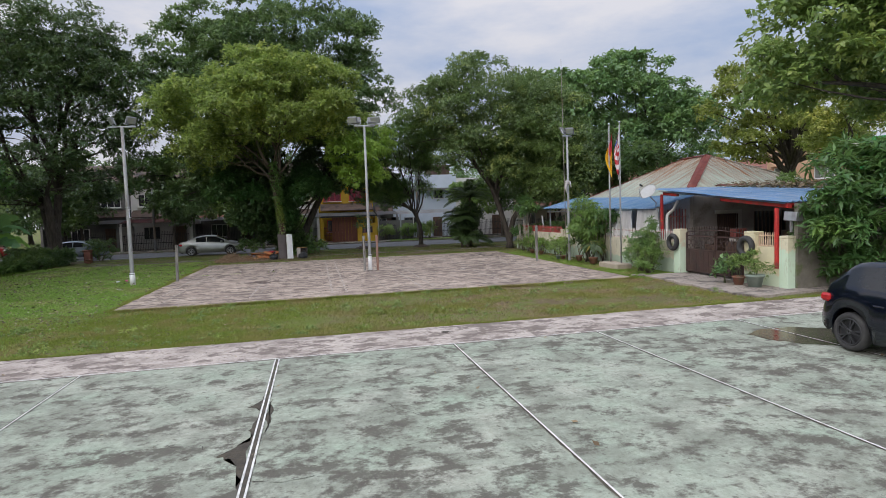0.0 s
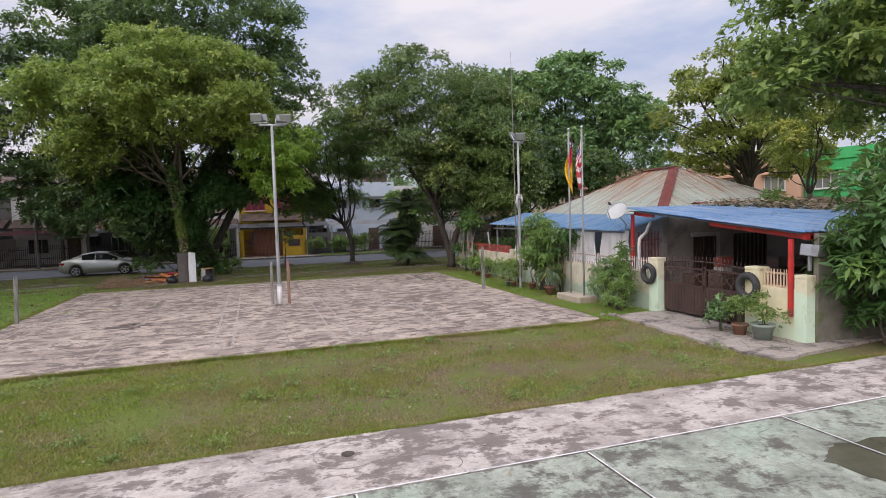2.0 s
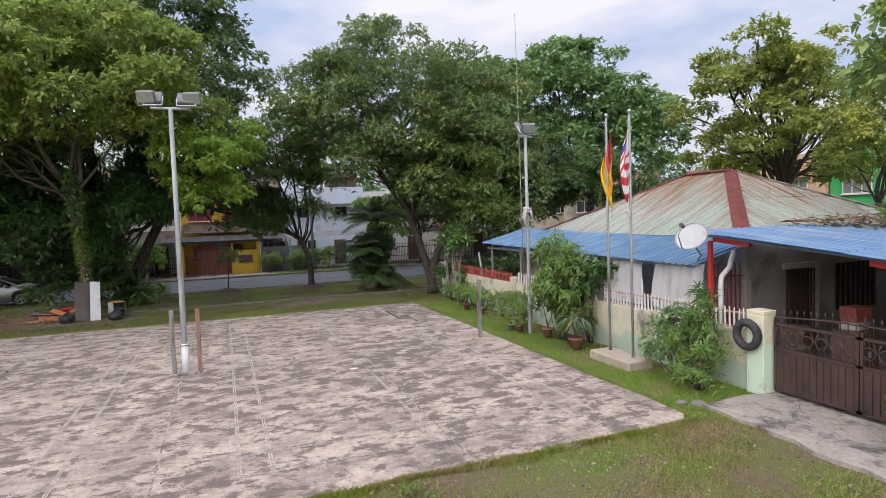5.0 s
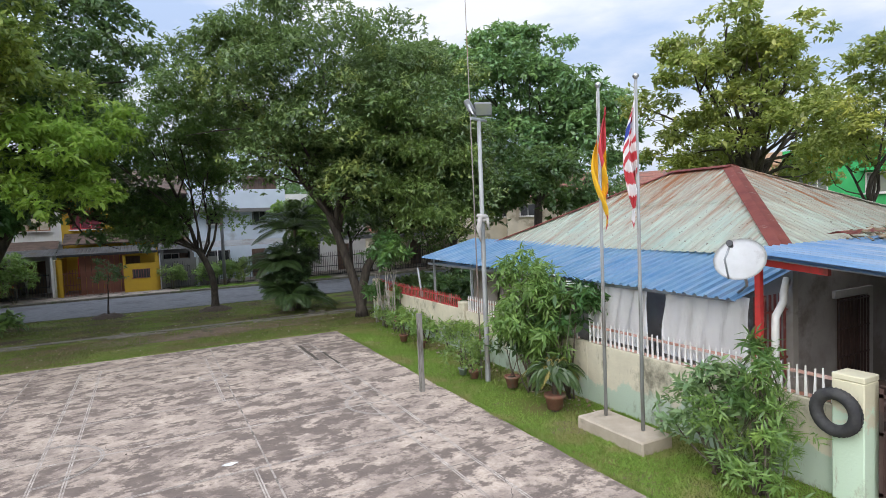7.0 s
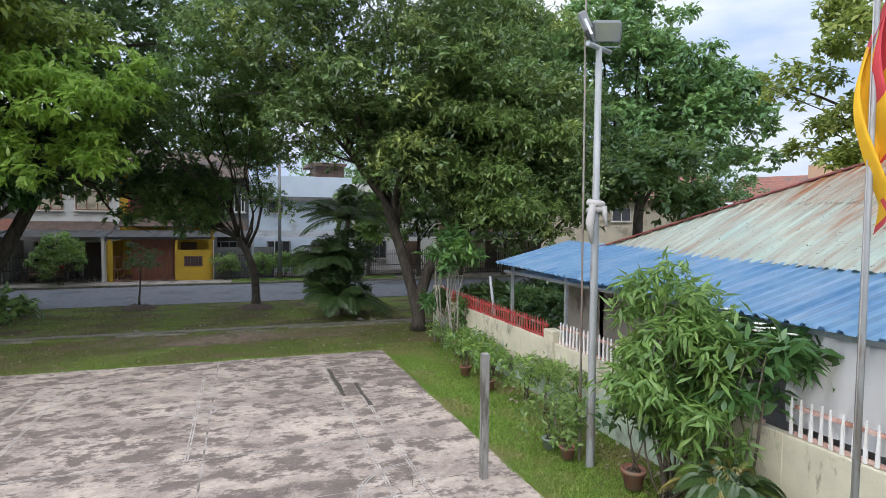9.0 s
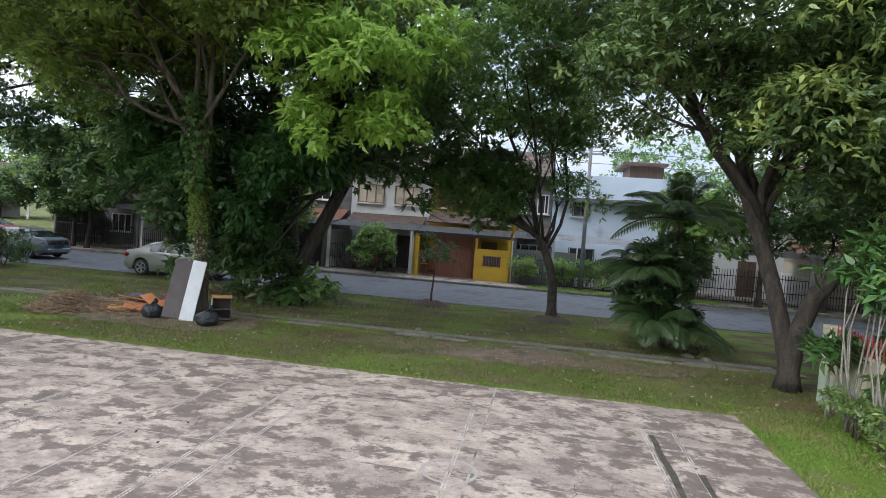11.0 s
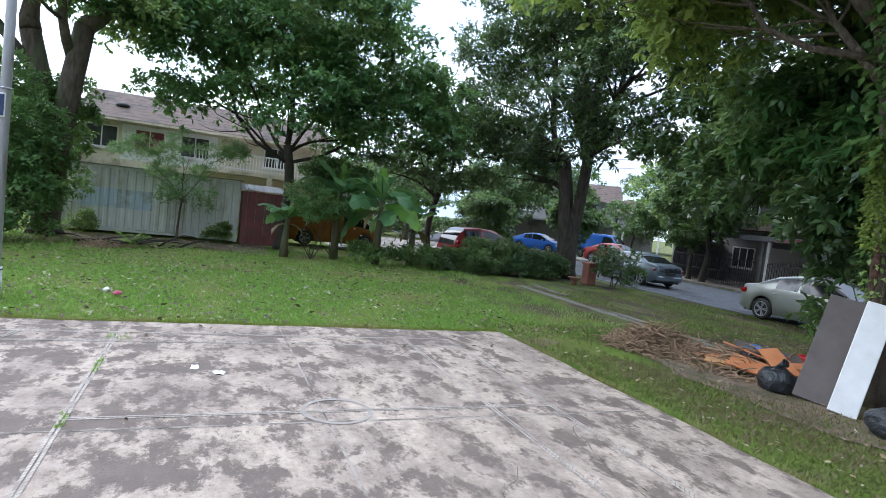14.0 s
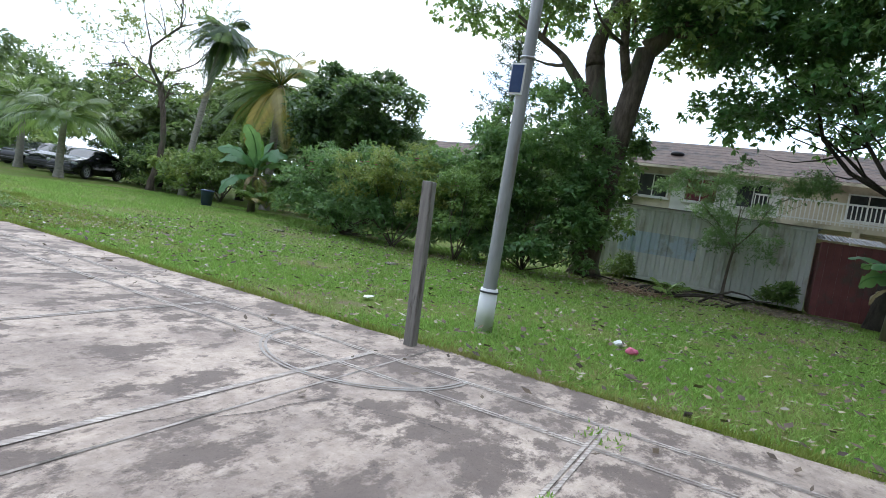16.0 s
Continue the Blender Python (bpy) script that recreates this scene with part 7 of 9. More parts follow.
# goods stored in the porch
for k, (x, y, w, d, h) in enumerate(((12.4, -6.6, 0.5, 0.45, 0.6), (13.0, -6.3, 0.6, 0.5, 0.9), (15.9, -7.4, 0.7, 0.6, 0.8), (16.6, -10.6, 0.8, 0.6, 1.1), (18.2, -6.2, 0.9, 0.5, 1.3))):
    ob = thing("crate", "dark stained wooden crate stored in the porch", "crate", (x, y, 0.012), 7 * k, "crates in the porch")
    part("box", boxed(-w / 2, -d / 2, 0, w / 2, d / 2, h, 0.015), M_DARKWOOD if k % 2 else M_RUST, ob)
    for z in (0.08, h - 0.14):
        part("batten", boxed(-w / 2 - 0.015, -d / 2 - 0.015, z, w / 2 + 0.015, -d / 2 - 0.001, z + 0.06), M_DARKWOOD, ob)

# ---- west side: container, shed, house ----
M_CONT = surface("container_paint", (0.60, 0.61, 0.57), (0.70, 0.70, 0.65), 1.2, 0.6, stain=(0.34, 0.29, 0.22), stain_scale=1.1, stain_stretch=(1, 1, 0.4), stain_lo=0.55, stain_hi=0.72)
M_CONT_BLUE = surface("container_patch", (0.48, 0.58, 0.66), (0.56, 0.62, 0.66), 1.4, 0.6, stain=(0.38, 0.40, 0.38), stain_scale=1.4)
M_MAROON = surface("maroon_sheet", (0.13, 0.035, 0.035), (0.19, 0.06, 0.055), 2, 0.65, stain=(0.10, 0.06, 0.05), stain_scale=1.5)
M_TILE = surface("roof_tile", (0.085, 0.058, 0.045), (0.13, 0.088, 0.068), 2.5, 0.9, stain=(0.05, 0.04, 0.034), stain_scale=0.9)
M_TILE_RED = surface("roof_tile_red", (0.19, 0.075, 0.05), (0.25, 0.105, 0.075), 2.5, 0.85, stain=(0.14, 0.09, 0.07), stain_scale=0.9)
M_P_WHITE = surface("wall_white", (0.72, 0.71, 0.68), (0.62, 0.61, 0.58), 0.8, 0.85, stain=(0.42, 0.40, 0.36), stain_scale=0.7, stain_stretch=(1, 1, 0.3), stain_lo=0.6, stain_hi=0.78)
M_P_YELLOW = surface("wall_yellow", (0.58, 0.37, 0.03), (0.48, 0.30, 0.03), 0.9, 0.85, stain=(0.40, 0.28, 0.05), stain_scale=0.8, stain_lo=0.62, stain_hi=0.8)
M_P_BLUE = surface("wall_pale_blue", (0.60, 0.67, 0.74), (0.53, 0.60, 0.67), 0.9, 0.85, stain=(0.40, 0.42, 0.44), stain_scale=0.8, stain_lo=0.62, stain_hi=0.8)
M_P_GREEN = surface("wall_green", (0.05, 0.42, 0.13), (0.04, 0.35, 0.11), 0.9, 0.85)
M_P_PEACH = surface("wall_peach", (0.66, 0.42, 0.28), (0.58, 0.37, 0.25), 0.9, 0.85)
M_P_CREAM = surface("wall_cream", (0.62, 0.55, 0.42), (0.52, 0.46, 0.35), 0.9, 0.85, stain=(0.35, 0.3, 0.22), stain_scale=0.8)
M_P_GREY = surface("wall_grey", (0.13, 0.125, 0.12), (0.19, 0.185, 0.175), 0.9, 0.85, stain=(0.11, 0.11, 0.11), stain_scale=0.8)
M_P_DIM = surface("wall_dim", (0.33, 0.315, 0.295), (0.25, 0.24, 0.225), 0.8, 0.85, stain=(0.15, 0.14, 0.13), stain_scale=0.7)
M_P_BROWN = surface("wall_brown", (0.22, 0.09, 0.06), (0.28, 0.12, 0.08), 0.9, 0.85)
M_ZINC_PALE = surface("zinc_sheet_pale", (0.42, 0.43, 0.44), (0.52, 0.53, 0.53), 1.5, 0.5, 0.2, stain=(0.32, 0.28, 0.24), stain_scale=1.2)
M_ZINC = surface("zinc_sheet", (0.17, 0.175, 0.18), (0.25, 0.255, 0.26), 1.5, 0.5, 0.3, stain=(0.22, 0.18, 0.14), stain_scale=1.2)
M_CURTAIN = surface("red_curtain", (0.09, 0.02, 0.03), (0.20, 0.04, 0.055), 5, 0.9, stretch=(6, 6, 0.4))
M_FRAME_WOOD = surface("window_wood", (0.24, 0.12, 0.06), (0.32, 0.17, 0.09), 4, 0.7)

cont = thing("shipping_container", "faded grey shipping container with rust and a blue patch", "container", (-23.05, -2.0, 0), 0)
bm = bmesh.new()
L, H = 6.1, 2.42
box(bm, -2.4, 0.05, 0.12, -0.05, L - 0.05, H - 0.05)
part("body", bm, M_CONT, cont)
n = int(L / 0.28)
bm = bmesh.new()
rows = []
for i in range(n):
    for f, dx in ((0.0, 0.0), (0.28, 0.0), (0.42, -0.035), (0.78, -0.035), (0.92, 0.0)):
        y = 0.08 + (i + f) * (L - 0.16) / n
        rows.append([bm.verts.new((dx, y, z)) for z in (0.16, 0.9, 1.6, H - 0.08)])
for r0, r1 in zip(rows, rows[1:]):
    for j in range(3):
        f = bm.faces.new((r0[j], r1[j], r1[j + 1], r0[j + 1]))
        f.material_index = 1 if (j == 1 and 0.5 < r0[0].co.y < 3.0) else 0
part("side_panel", bm, [M_CONT, M_CONT_BLUE], cont, "corrugated side with a faded blue patch")
for y in (0, L - 0.12):
    part("corner_post", boxed(-0.1, y, 0.0, 0.03, y + 0.12, H, 0.01), M_CONT, cont)
for z in (0.03, H - 0.1):
    part("rail", boxed(-0.06, 0.1, z, 0.025, L - 0.1, z + 0.1, 0.01), M_CONT, cont)
part("roof_sheet", boxed(-2.5, -0.1, H, 0.08, L + 0.1, H + 0.03), M_ZINC, cont, "rusty sheet lying on the container")

shed = thing("shed", "small maroon sheet-metal shed with a corrugated roof", "shed", (-22.4, 4.2, 0))
for i in range(9):
    part("board", boxed(0.015 * (i % 2), i * 0.165, 0, 0.05 + 0.015 * (i % 2), i * 0.165 + 0.16, 2.05), M_MAROON, shed)
part("wall", boxed(-1.8, 1.44, 0, 0, 1.5, 2.05), M_MAROON, shed)
part("wall", boxed(-1.8, 0.0, 0, 0, 0.06, 2.05), M_MAROON, shed)
sheet_roof("roof", (0.2, -0.1, 2.1), (0.2, 1.6, 2.1), lambda u: 1, (-2.1, 0, 0.25), M_ZINC, shed, rib=0.12, rows=1)


def grid_window(parent, m, w, h, panes, frame_mat, pane_mat=None, sill=True, name="window"):
    """A framed window in the plane x-z of m, its front towards -y."""
    bm = bmesh.new()
    f = 0.06
    rings = [[bm.verts.new(m @ Vector((sx * (w / 2 - e), y, h / 2 + sz * (h / 2 - e)))) for sx, sz in ((-1, -1), (1, -1), (1, 1), (-1, 1))] for e, y in ((0, 0.04), (0, -0.05), (f, -0.05), (f, 0.04))]
    for a, b in zip(rings, rings[1:] + rings[:1]):
        for j in range(4):
            bm.faces.new((a[j], a[(j + 1) % 4], b[(j + 1) % 4], b[j]))
    fr = part(name, bm, frame_mat, parent)
    for i in range(1, panes):
        x = -w / 2 + w * i / panes
        part("mullion", boxed(x - 0.025, -0.04, f, x + 0.025, 0.03, h - f, 0, m), frame_mat, fr)
    for i in range(panes):
        bm = bmesh.new()
        x0, x1 = -w / 2 + w * i / panes + 0.028 + (f if i == 0 else 0), -w / 2 + w * (i + 1) / panes - 0.028 - (f if i == panes - 1 else 0)
        box(bm, x0, -0.01, f, x1, 0.0, h - f, m)
        part("pane", bm, pane_mat or M_GLASS_DARK, fr)
    if sill:
        bm = bmesh.new()
        box(bm, -w / 2 - 0.08, -0.14, -0.07, w / 2 + 0.08, 0.02, -0.004, m)
        part("sill", bm, M_P_WHITE, fr)
    return fr


def tiled_roof(parent, m, w, d, z0, z1, mat, rows=9, name="roof"):
    """A pitched roof plane of stepped tile courses, from the eave (y = 0) back to y = d."""
    bm = bmesh.new()
    bm.faces.new([bm.verts.new(m @ Vector(p)) for p in ((-w / 2, 0, z0 - 0.055), (w / 2, 0, z0 - 0.055), (w / 2, d, z1 - 0.055), (-w / 2, d, z1 - 0.055))])
    roof = part(name, bm, mat, parent)
    for i in range(rows):
        bm = bmesh.new()
        y0, y1 = d * i / rows, d * (i + 1) / rows
        a, b = z0 + (z1 - z0) * i / rows, z0 + (z1 - z0) * (i + 1) / rows
        n = 2
        vs = [bm.verts.new(m @ Vector(p)) for p in ((-w / 2, y0, a - 0.05), (w / 2, y0, a - 0.05), (w / 2, y0 - 0.012, a + 0.012), (-w / 2, y0 - 0.012, a + 0.012), (w / 2, y1, b + 0.01), (-w / 2, y1, b + 0.01), (w / 2, y1, b - 0.05), (-w / 2, y1, b - 0.05))]
        for f in ((0, 1, 2, 3), (3, 2, 4, 5), (0, 3, 5, 7), (1, 6, 4, 2), (7, 6, 1, 0)):
            bm.faces.new([vs[k] for k in f])
        part("tile_course", bm, mat, roof)
    return roof


# the two-storey house beyond the container
wh = thing("terrace_house", "cream two-storey house with a brown tiled roof", "house", (-33.0, 3.0, 0), 90)
part("wall", boxed(-6.3, 0, 0, 6.2, 6, 5.2), M_P_CREAM, wh)
for x, mt in ((-5.3, M_GLASS_DARK), (-3.1, M_CURTAIN), (-0.9, M_GLASS_DARK), (3.4, M_GLASS_DARK)):
    grid_window(wh, pose(x, -0.03, 3.5), 1.5, 1.15, 2, M_P_WHITE, mt)
part("white_bay", boxed(-4.4, -0.025, 3.0, 0.2, -0.004, 4.8), M_P_WHITE, wh)
tiled_roof(wh, pose(0, -0.9, 0), 13, 5, 5.0, 6.9, M_TILE)
part("gutter", boxed(-6.5, -1.02, 4.86, 6.5, -0.9, 4.98), M_P_CREAM, wh)
part("balcony_slab", boxed(-0.8, -3.2, 2.85, 6.2, 0, 3.02), M_P_CREAM, wh)
bm = bmesh.new()
box(bm, -0.8, -3.2, 3.85, 6.2, -3.14, 3.92)
box(bm, -0.8, -3.2, 3.12, 6.2, -3.14, 3.17)
for i in range(47):
    box(bm, -0.78 + i * 0.15, -3.19, 3.02, -0.74 + i * 0.15, -3.15, 3.88)
part("railing", bm, M_P_WHITE, wh, "white balcony railing")
for x in (-0.6, 2.8, 6.0):
    part("column", boxed(x - 0.12, -3.2, 0, x + 0.12, -2.96, 2.85), M_P_CREAM, wh)
bm = bmesh.new()
lathe(bm, [(0.05, 0), (0.3, 0.05), (0.34, 0.12), (0.3, 0.2), (0.05, 0.24)], 14, (-4.6, 1.2, 5.75))
part("water_dish", bm, M_BLACK, wh)
# more houses further along the west side
for k, (x, y, rz) in enumerate(((-47, 33.0, 55), (-40, -16.0, 80), (-62, 52, 60), (-58, 16, 88))):
    h = thing("terrace_house", "distant two-storey house with a tiled roof behind trees", "house", (x, y, 0), rz)
    part("wall", boxed(-7, 0, 0, 7, 6, 5.0), M_P_DIM if k != 1 else M_P_CREAM, h)
    tiled_roof(h, pose(0, -0.8, 0), 15, 4.6, 4.9, 6.8, M_TILE)
    for xx in (-4.5, -1.5, 1.5, 4.5):
        grid_window(h, pose(xx, -0.03, 3.4), 1.4, 1.1, 2, M_P_WHITE)
    part("porch_roof", boxed(-7, -4, 2.55, 7, 0, 2.68), M_ZINC, h)
    for xx in (-6.8, -2.3, 2.3, 6.8):
        part("column", boxed(xx - 0.1, -3.9, 0, xx + 0.1, -3.7, 2.55), M_P_WHITE, h)


# ---- terrace houses across the street ----
def terrace_house(x0, x1, label, wall, front, porch, win_frame, pane, roof=None, top=6.2, parapet=False, gate_mat=None, y=32.0, wall_h=0.0, solid=(0, 0)):
    w = x1 - x0
    ob = thing("terrace_house", label, "house", ((x0 + x1) / 2, y, 0), group="terrace houses across the street")
    bm = bmesh.new()
    box(bm, -w / 2, 0, 0, w / 2, 7, top)
    part("wall", bm, wall, ob)
    for s in (-1, 1):
        part("party_wall", boxed(s * (w / 2 - 0.08) - 0.075, -3.75, 0, s * (w / 2 - 0.08) + 0.075, -0.004, 2.2 if not parapet else 1.6), wall, ob)
    for cx in (-w * 0.25, w * 0.22):
        grid_window(ob, pose(cx, -0.03, 3.95), 1.0 if parapet else min(1.7, w * 0.34), 1.15, 2 if parapet else 3, win_frame, pane)
    grid_window(ob, pose(-w * 0.22, -0.03, 0.9), 1.5, 1.2, 3, win_frame)
    part("door", boxed(w * 0.12, -0.05, 0.02, w * 0.12 + 0.95, -0.004, 2.06, 0.008), M_DARKWOOD, ob)
    part("floor", boxed(-w / 2, -3.9, -0.05, w / 2, 0, 0.06), M_APRON, ob)
    if parapet:
        part("parapet", boxed(-w / 2, -0.35, top - 1.0, w / 2, -0.004, top + 0.35, 0.01), wall, ob)
        part("ledge", boxed(-w / 2, -0.6, top - 1.25, w / 2, -0.004, top - 1.0), M_P_GREY, ob)
    else:
        tiled_roof(ob, pose(0, -0.7, 0), w, 4.6, top - 0.1, top + 1.9, roof or M_TILE)
    # lean-to tiles above the porch, then the porch roof
    dz = 0.22 * math.sin(3 * x0)
    if not parapet:
        tiled_roof(ob, pose(0, -1.5, 0), w - 0.3, 1.5, 2.85 + dz, 3.5 + dz, roof or M_TILE, 4, "lean_to")
    sheet_roof("porch_roof", (-w / 2, -3.9, 2.48), (w / 2, -3.9, 2.48), lambda u: 1, (0, 2.5, 0.32), porch, ob, rib=0.2, rows=1)
    for sx in (-1, 1):
        part("column", boxed(sx * (w / 2 - 0.16) - 0.07, -3.85, 0, sx * (w / 2 - 0.16) + 0.07, -3.71, 2.46), wall if not parapet else M_GALV, ob)
    # low front wall and gate
    a, b = solid
    if b > a:
        part("front_wall", boxed(-w / 2 + a * w, -4.0, 0, -w / 2 + b * w, -3.86, 1.75), front, ob)
        bm = bmesh.new()
        cx = -w / 2 + (a + b) / 2 * w
        for i in range(7):
            box(bm, cx - 0.45 + i * 0.14, -4.02, 0.85, cx - 0.42 + i * 0.14, -4.003, 1.4)
        for z in (0.85, 1.37):
            box(bm, cx - 0.5, -4.025, z, cx + 0.5, -4.003, z + 0.04)
        part("grille", bm, M_MAROON, ob)
        part("vent", boxed(cx - 0.47, -4.008, 0.87, cx + 0.47, -4.0025, 1.38), M_GLASS_DARK, ob)
    gx0, gx1 = (-w / 2 + 0.25, -w / 2 + a * w - 0.05) if b > a else (-w / 2 + 0.3, w / 2 - 0.3)
    gm = gate_mat or M_BLACK
    for k in range(2):
        ga, gb = gx0 + (gx1 - gx0) * k / 2 + 0.02, gx0 + (gx1 - gx0) * (k + 1) / 2 - 0.02
        bm = bmesh.new()
        nb = max(4, int((gb - ga) / 0.13))
        for i in range(nb + 1):
            xx = ga + (gb - ga) * i / nb
            hh = 1.45 + 0.3 * math.sin(math.pi * (i / nb * 0.5 + (0 if k == 0 else 0.5)))
            box(bm, xx - 0.012, -3.97, 0.08, xx + 0.012, -3.945, hh)
        for z in (0.12, 0.7, 1.38):
            box(bm, ga, -3.975, z, gb, -3.94, z + 0.04)
        part("gate_leaf", bm, gm, ob)
    return ob


terrace_house(-24.6, -18.6, "grey terrace house behind trees", M_P_GREY, M_P_GREY, M_ZINC, M_P_WHITE, None)
terrace_house(-18.6, -12.7, "grey-white terrace house with a red awning", M_P_WHITE, M_P_GREY, M_MAROON, M_P_WHITE, None)
terrace_house(-12.7, -6.8, "dark terrace house with a deep porch", M_P_GREY, M_P_GREY, M_ZINC, M_P_WHITE, None, M_TILE_RED)
terrace_house(-6.8, -1.75, "white terrace house with brown tiles and a black gate", M_P_WHITE, M_P_WHITE, M_ZINC, M_FRAME_WOOD, M_P_CREAM, M_TILE)
yellow_house = terrace_house(-1.75, 3.6, "bright yellow terrace house with a red window", M_P_YELLOW, M_P_YELLOW, M_ZINC, M_F_RED, M_CURTAIN, M_TILE, solid=(0.64, 0.98), gate_mat=M_P_BROWN)
terrace_house(3.6, 5.6, "narrow grey house between its neighbours", M_P_GREY, M_P_GREY, M_ZINC, M_P_WHITE, None)
blue_house = terrace_house(5.6, 12.2, "pale blue terrace house with a parapet", M_P_BLUE, M_P_BLUE, M_ZINC_PALE, M_P_GREY, None, parapet=True, top=6.0)
terrace_house(12.2, 18.4, "white terrace house with a flat front", M_P_WHITE, M_P_WHITE, M_ZINC, M_P_GREY, None, parapet=True, top=5.6)
terrace_house(18.4, 24.6, "cream terrace house at the row's end", M_P_CREAM, M_P_CREAM, M_ZINC, M_P_WHITE, None, M_TILE_RED)
# brown folding doors closing the yellow house's porch, with a yellow gate leaf beside them
for i in range(8):
    x = -1.55 + i * 0.30
    part("porch_door", boxed(x, -3.3, 0.08, x + 0.28, -3.26, 2.35, 0.006), M_P_BROWN, yellow_house, "reddish brown timber folding door")
part("gate_post", boxed(-2.52, -3.98, 0, -2.34, -3.82, 2.2, 0.01), M_P_YELLOW, yellow_house)
part("gate_post", boxed(0.72, -3.98, 0, 0.86, -3.82, 2.3, 0.01), M_P_YELLOW, yellow_house)
part("canopy_beam", boxed(-2.6, -4.12, 2.36, 2.6, -4.0, 2.5, 0.01), M_BLACK, yellow_house)
# set-back timber room on the flat roof of the pale blue house
part("roof_room", boxed(1.2, 2.2, 6.0, 3.2, 5.5, 7.3), M_DARKWOOD, blue_house, "dark brown timber room on the roof")
part("roof_room_roof", boxed(0.7, 1.5, 7.3, 3.3, 6.0, 7.48, 0.02), M_DARKWOOD, blue_house)
tagged(part("pavement_crossing", boxed(0.9, 26.02, -0.05, 4.55, 27.9, 0.062, 0.01), M_APRON), "pale worn concrete crossing before a gate", "pavement", kind="structure")
ob = thing("garden_screen", "dark green mesh screen along the pale blue house", "screen", (5.3, 28.2, 0))
part("mesh", boxed(-1.7, 0, 0.1, 1.7, 0.02, 1.9), M_P_GREY, ob)
for x in (-1.7, 1.66):
    part("post", boxed(x, -0.02, 0, x + 0.06, 0.05, 2.3), M_P_WHITE, ob)
for i, (x, lm) in enumerate(((6.2, M_LEAF_BRIGHT), (7.4, M_LEAF_BRIGHT), (8.4, M_LEAF), (-3.6, M_LEAF_BRIGHT), (4.2, M_LEAF))):
    bush("shrub", "bushy garden shrub before a terrace house", (x, 27.5 - 0.5 * (i == 3), 0.04), [(0, 0, 0.8 if i != 3 else 1.3, 0.55 if i != 3 else 1.0, 0.5 if i != 3 else 0.8, 0.7 if i != 3 else 1.4)], 1100 if i != 3 else 3200, 0.2, lm, 200 + i, M_BARK, clump=0.28, slim=0.3, group="shrubs before the houses")
tagged(part("grass_verge", boxed(4.6, 26.2, 0.02, 14, 27.4, 0.075), M_GROUND), "strip of lawn before the houses", "grass", kind="structure")

# houses to the east
for x, y, wmat, lb in ((40.0, 7.8, M_P_GREEN, "bright green two-storey house behind trees"), (38.5, 15.0, M_P_PEACH, "peach two-storey house behind trees")):
    h = thing("house", lb, "house", (x, y, 0), -80)
    part("wall", boxed(-3.6, 0, 0, 3.6, 8, 6.3), wmat, h)
    for s, xx in ((0, -2.0), (1, 1.6)):
        grid_window(h, pose(xx, -0.03, 4.2), 1.7, 1.2, 3, M_P_WHITE, M_LAMP_GLASS)
        part("ledge", boxed(xx - 1.1, -0.5, 5.5, xx + 1.1, -0.004, 5.62), wmat, h)
    part("parapet", boxed(-3.7, -0.1, 6.3, 3.7, 0.1, 7.1), M_P_WHITE if s == 0 else wmat, h)
    tiled_roof(h, pose(0, -2.4, 0), 7.4, 2.4, 2.9, 3.5, M_TILE_RED, 5)
# far backdrop houses to the north and east
for k, (x, y, rz) in enumerate(((30, 34, -20), (46, 26, -60), (36, 30, -30))):
    h = thing("house", "distant cream house with a red tiled roof behind trees", "house", (x, y, 0), rz)
    part("wall", boxed(-4.5, 0, 0, 4.5, 7, 5.4), M_P_CREAM, h)
    tiled_roof(h, pose(0, -0.8, 0), 10, 5, 5.3, 7.6, M_TILE_RED)
    for xx in (-2.6, 2.4):
        grid_window(h, pose(xx, -0.03, 3.6), 1.5, 1.1, 2, M_P_WHITE)


# ---- cars ----
def car_paint(name, c, rough=0.25, metal=0.3):
    m, n, l, p = nodes_of(name)
    l.new(mix(n, l, noise_fac(n, l, 2.0, (1, 1, 1), 4, 0.6, 0.3, 0.7), c, tuple(v * 0.85 for v in c)), p.inputs["Base Color"])
    p.inputs["Roughness"].default_value, p.inputs["Metallic"].default_value = rough, metal
    p.inputs["Coat Weight"].default_value = 0.25
    return m


M_CAR_GLASS = surface("car_glass", (0.012, 0.014, 0.016), (0.02, 0.022, 0.025), 2, 0.08, bumps=0.0)
M_RIM = surface("wheel_rim", (0.45, 0.46, 0.47), (0.36, 0.37, 0.38), 5, 0.35, 0.7, bumps=0.0)
M_TAIL = surface("tail_lamp", (0.45, 0.012, 0.015), (0.32, 0.01, 0.012), 8, 0.2, bumps=0.0)
M_HEAD = surface("head_lamp", (0.55, 0.56, 0.58), (0.42, 0.43, 0.45), 8, 0.15, bumps=0.0)
M_PLATE = surface("plate", (0.03, 0.03, 0.03), (0.05, 0.05, 0.05), 8, 0.5, bumps=0.0)


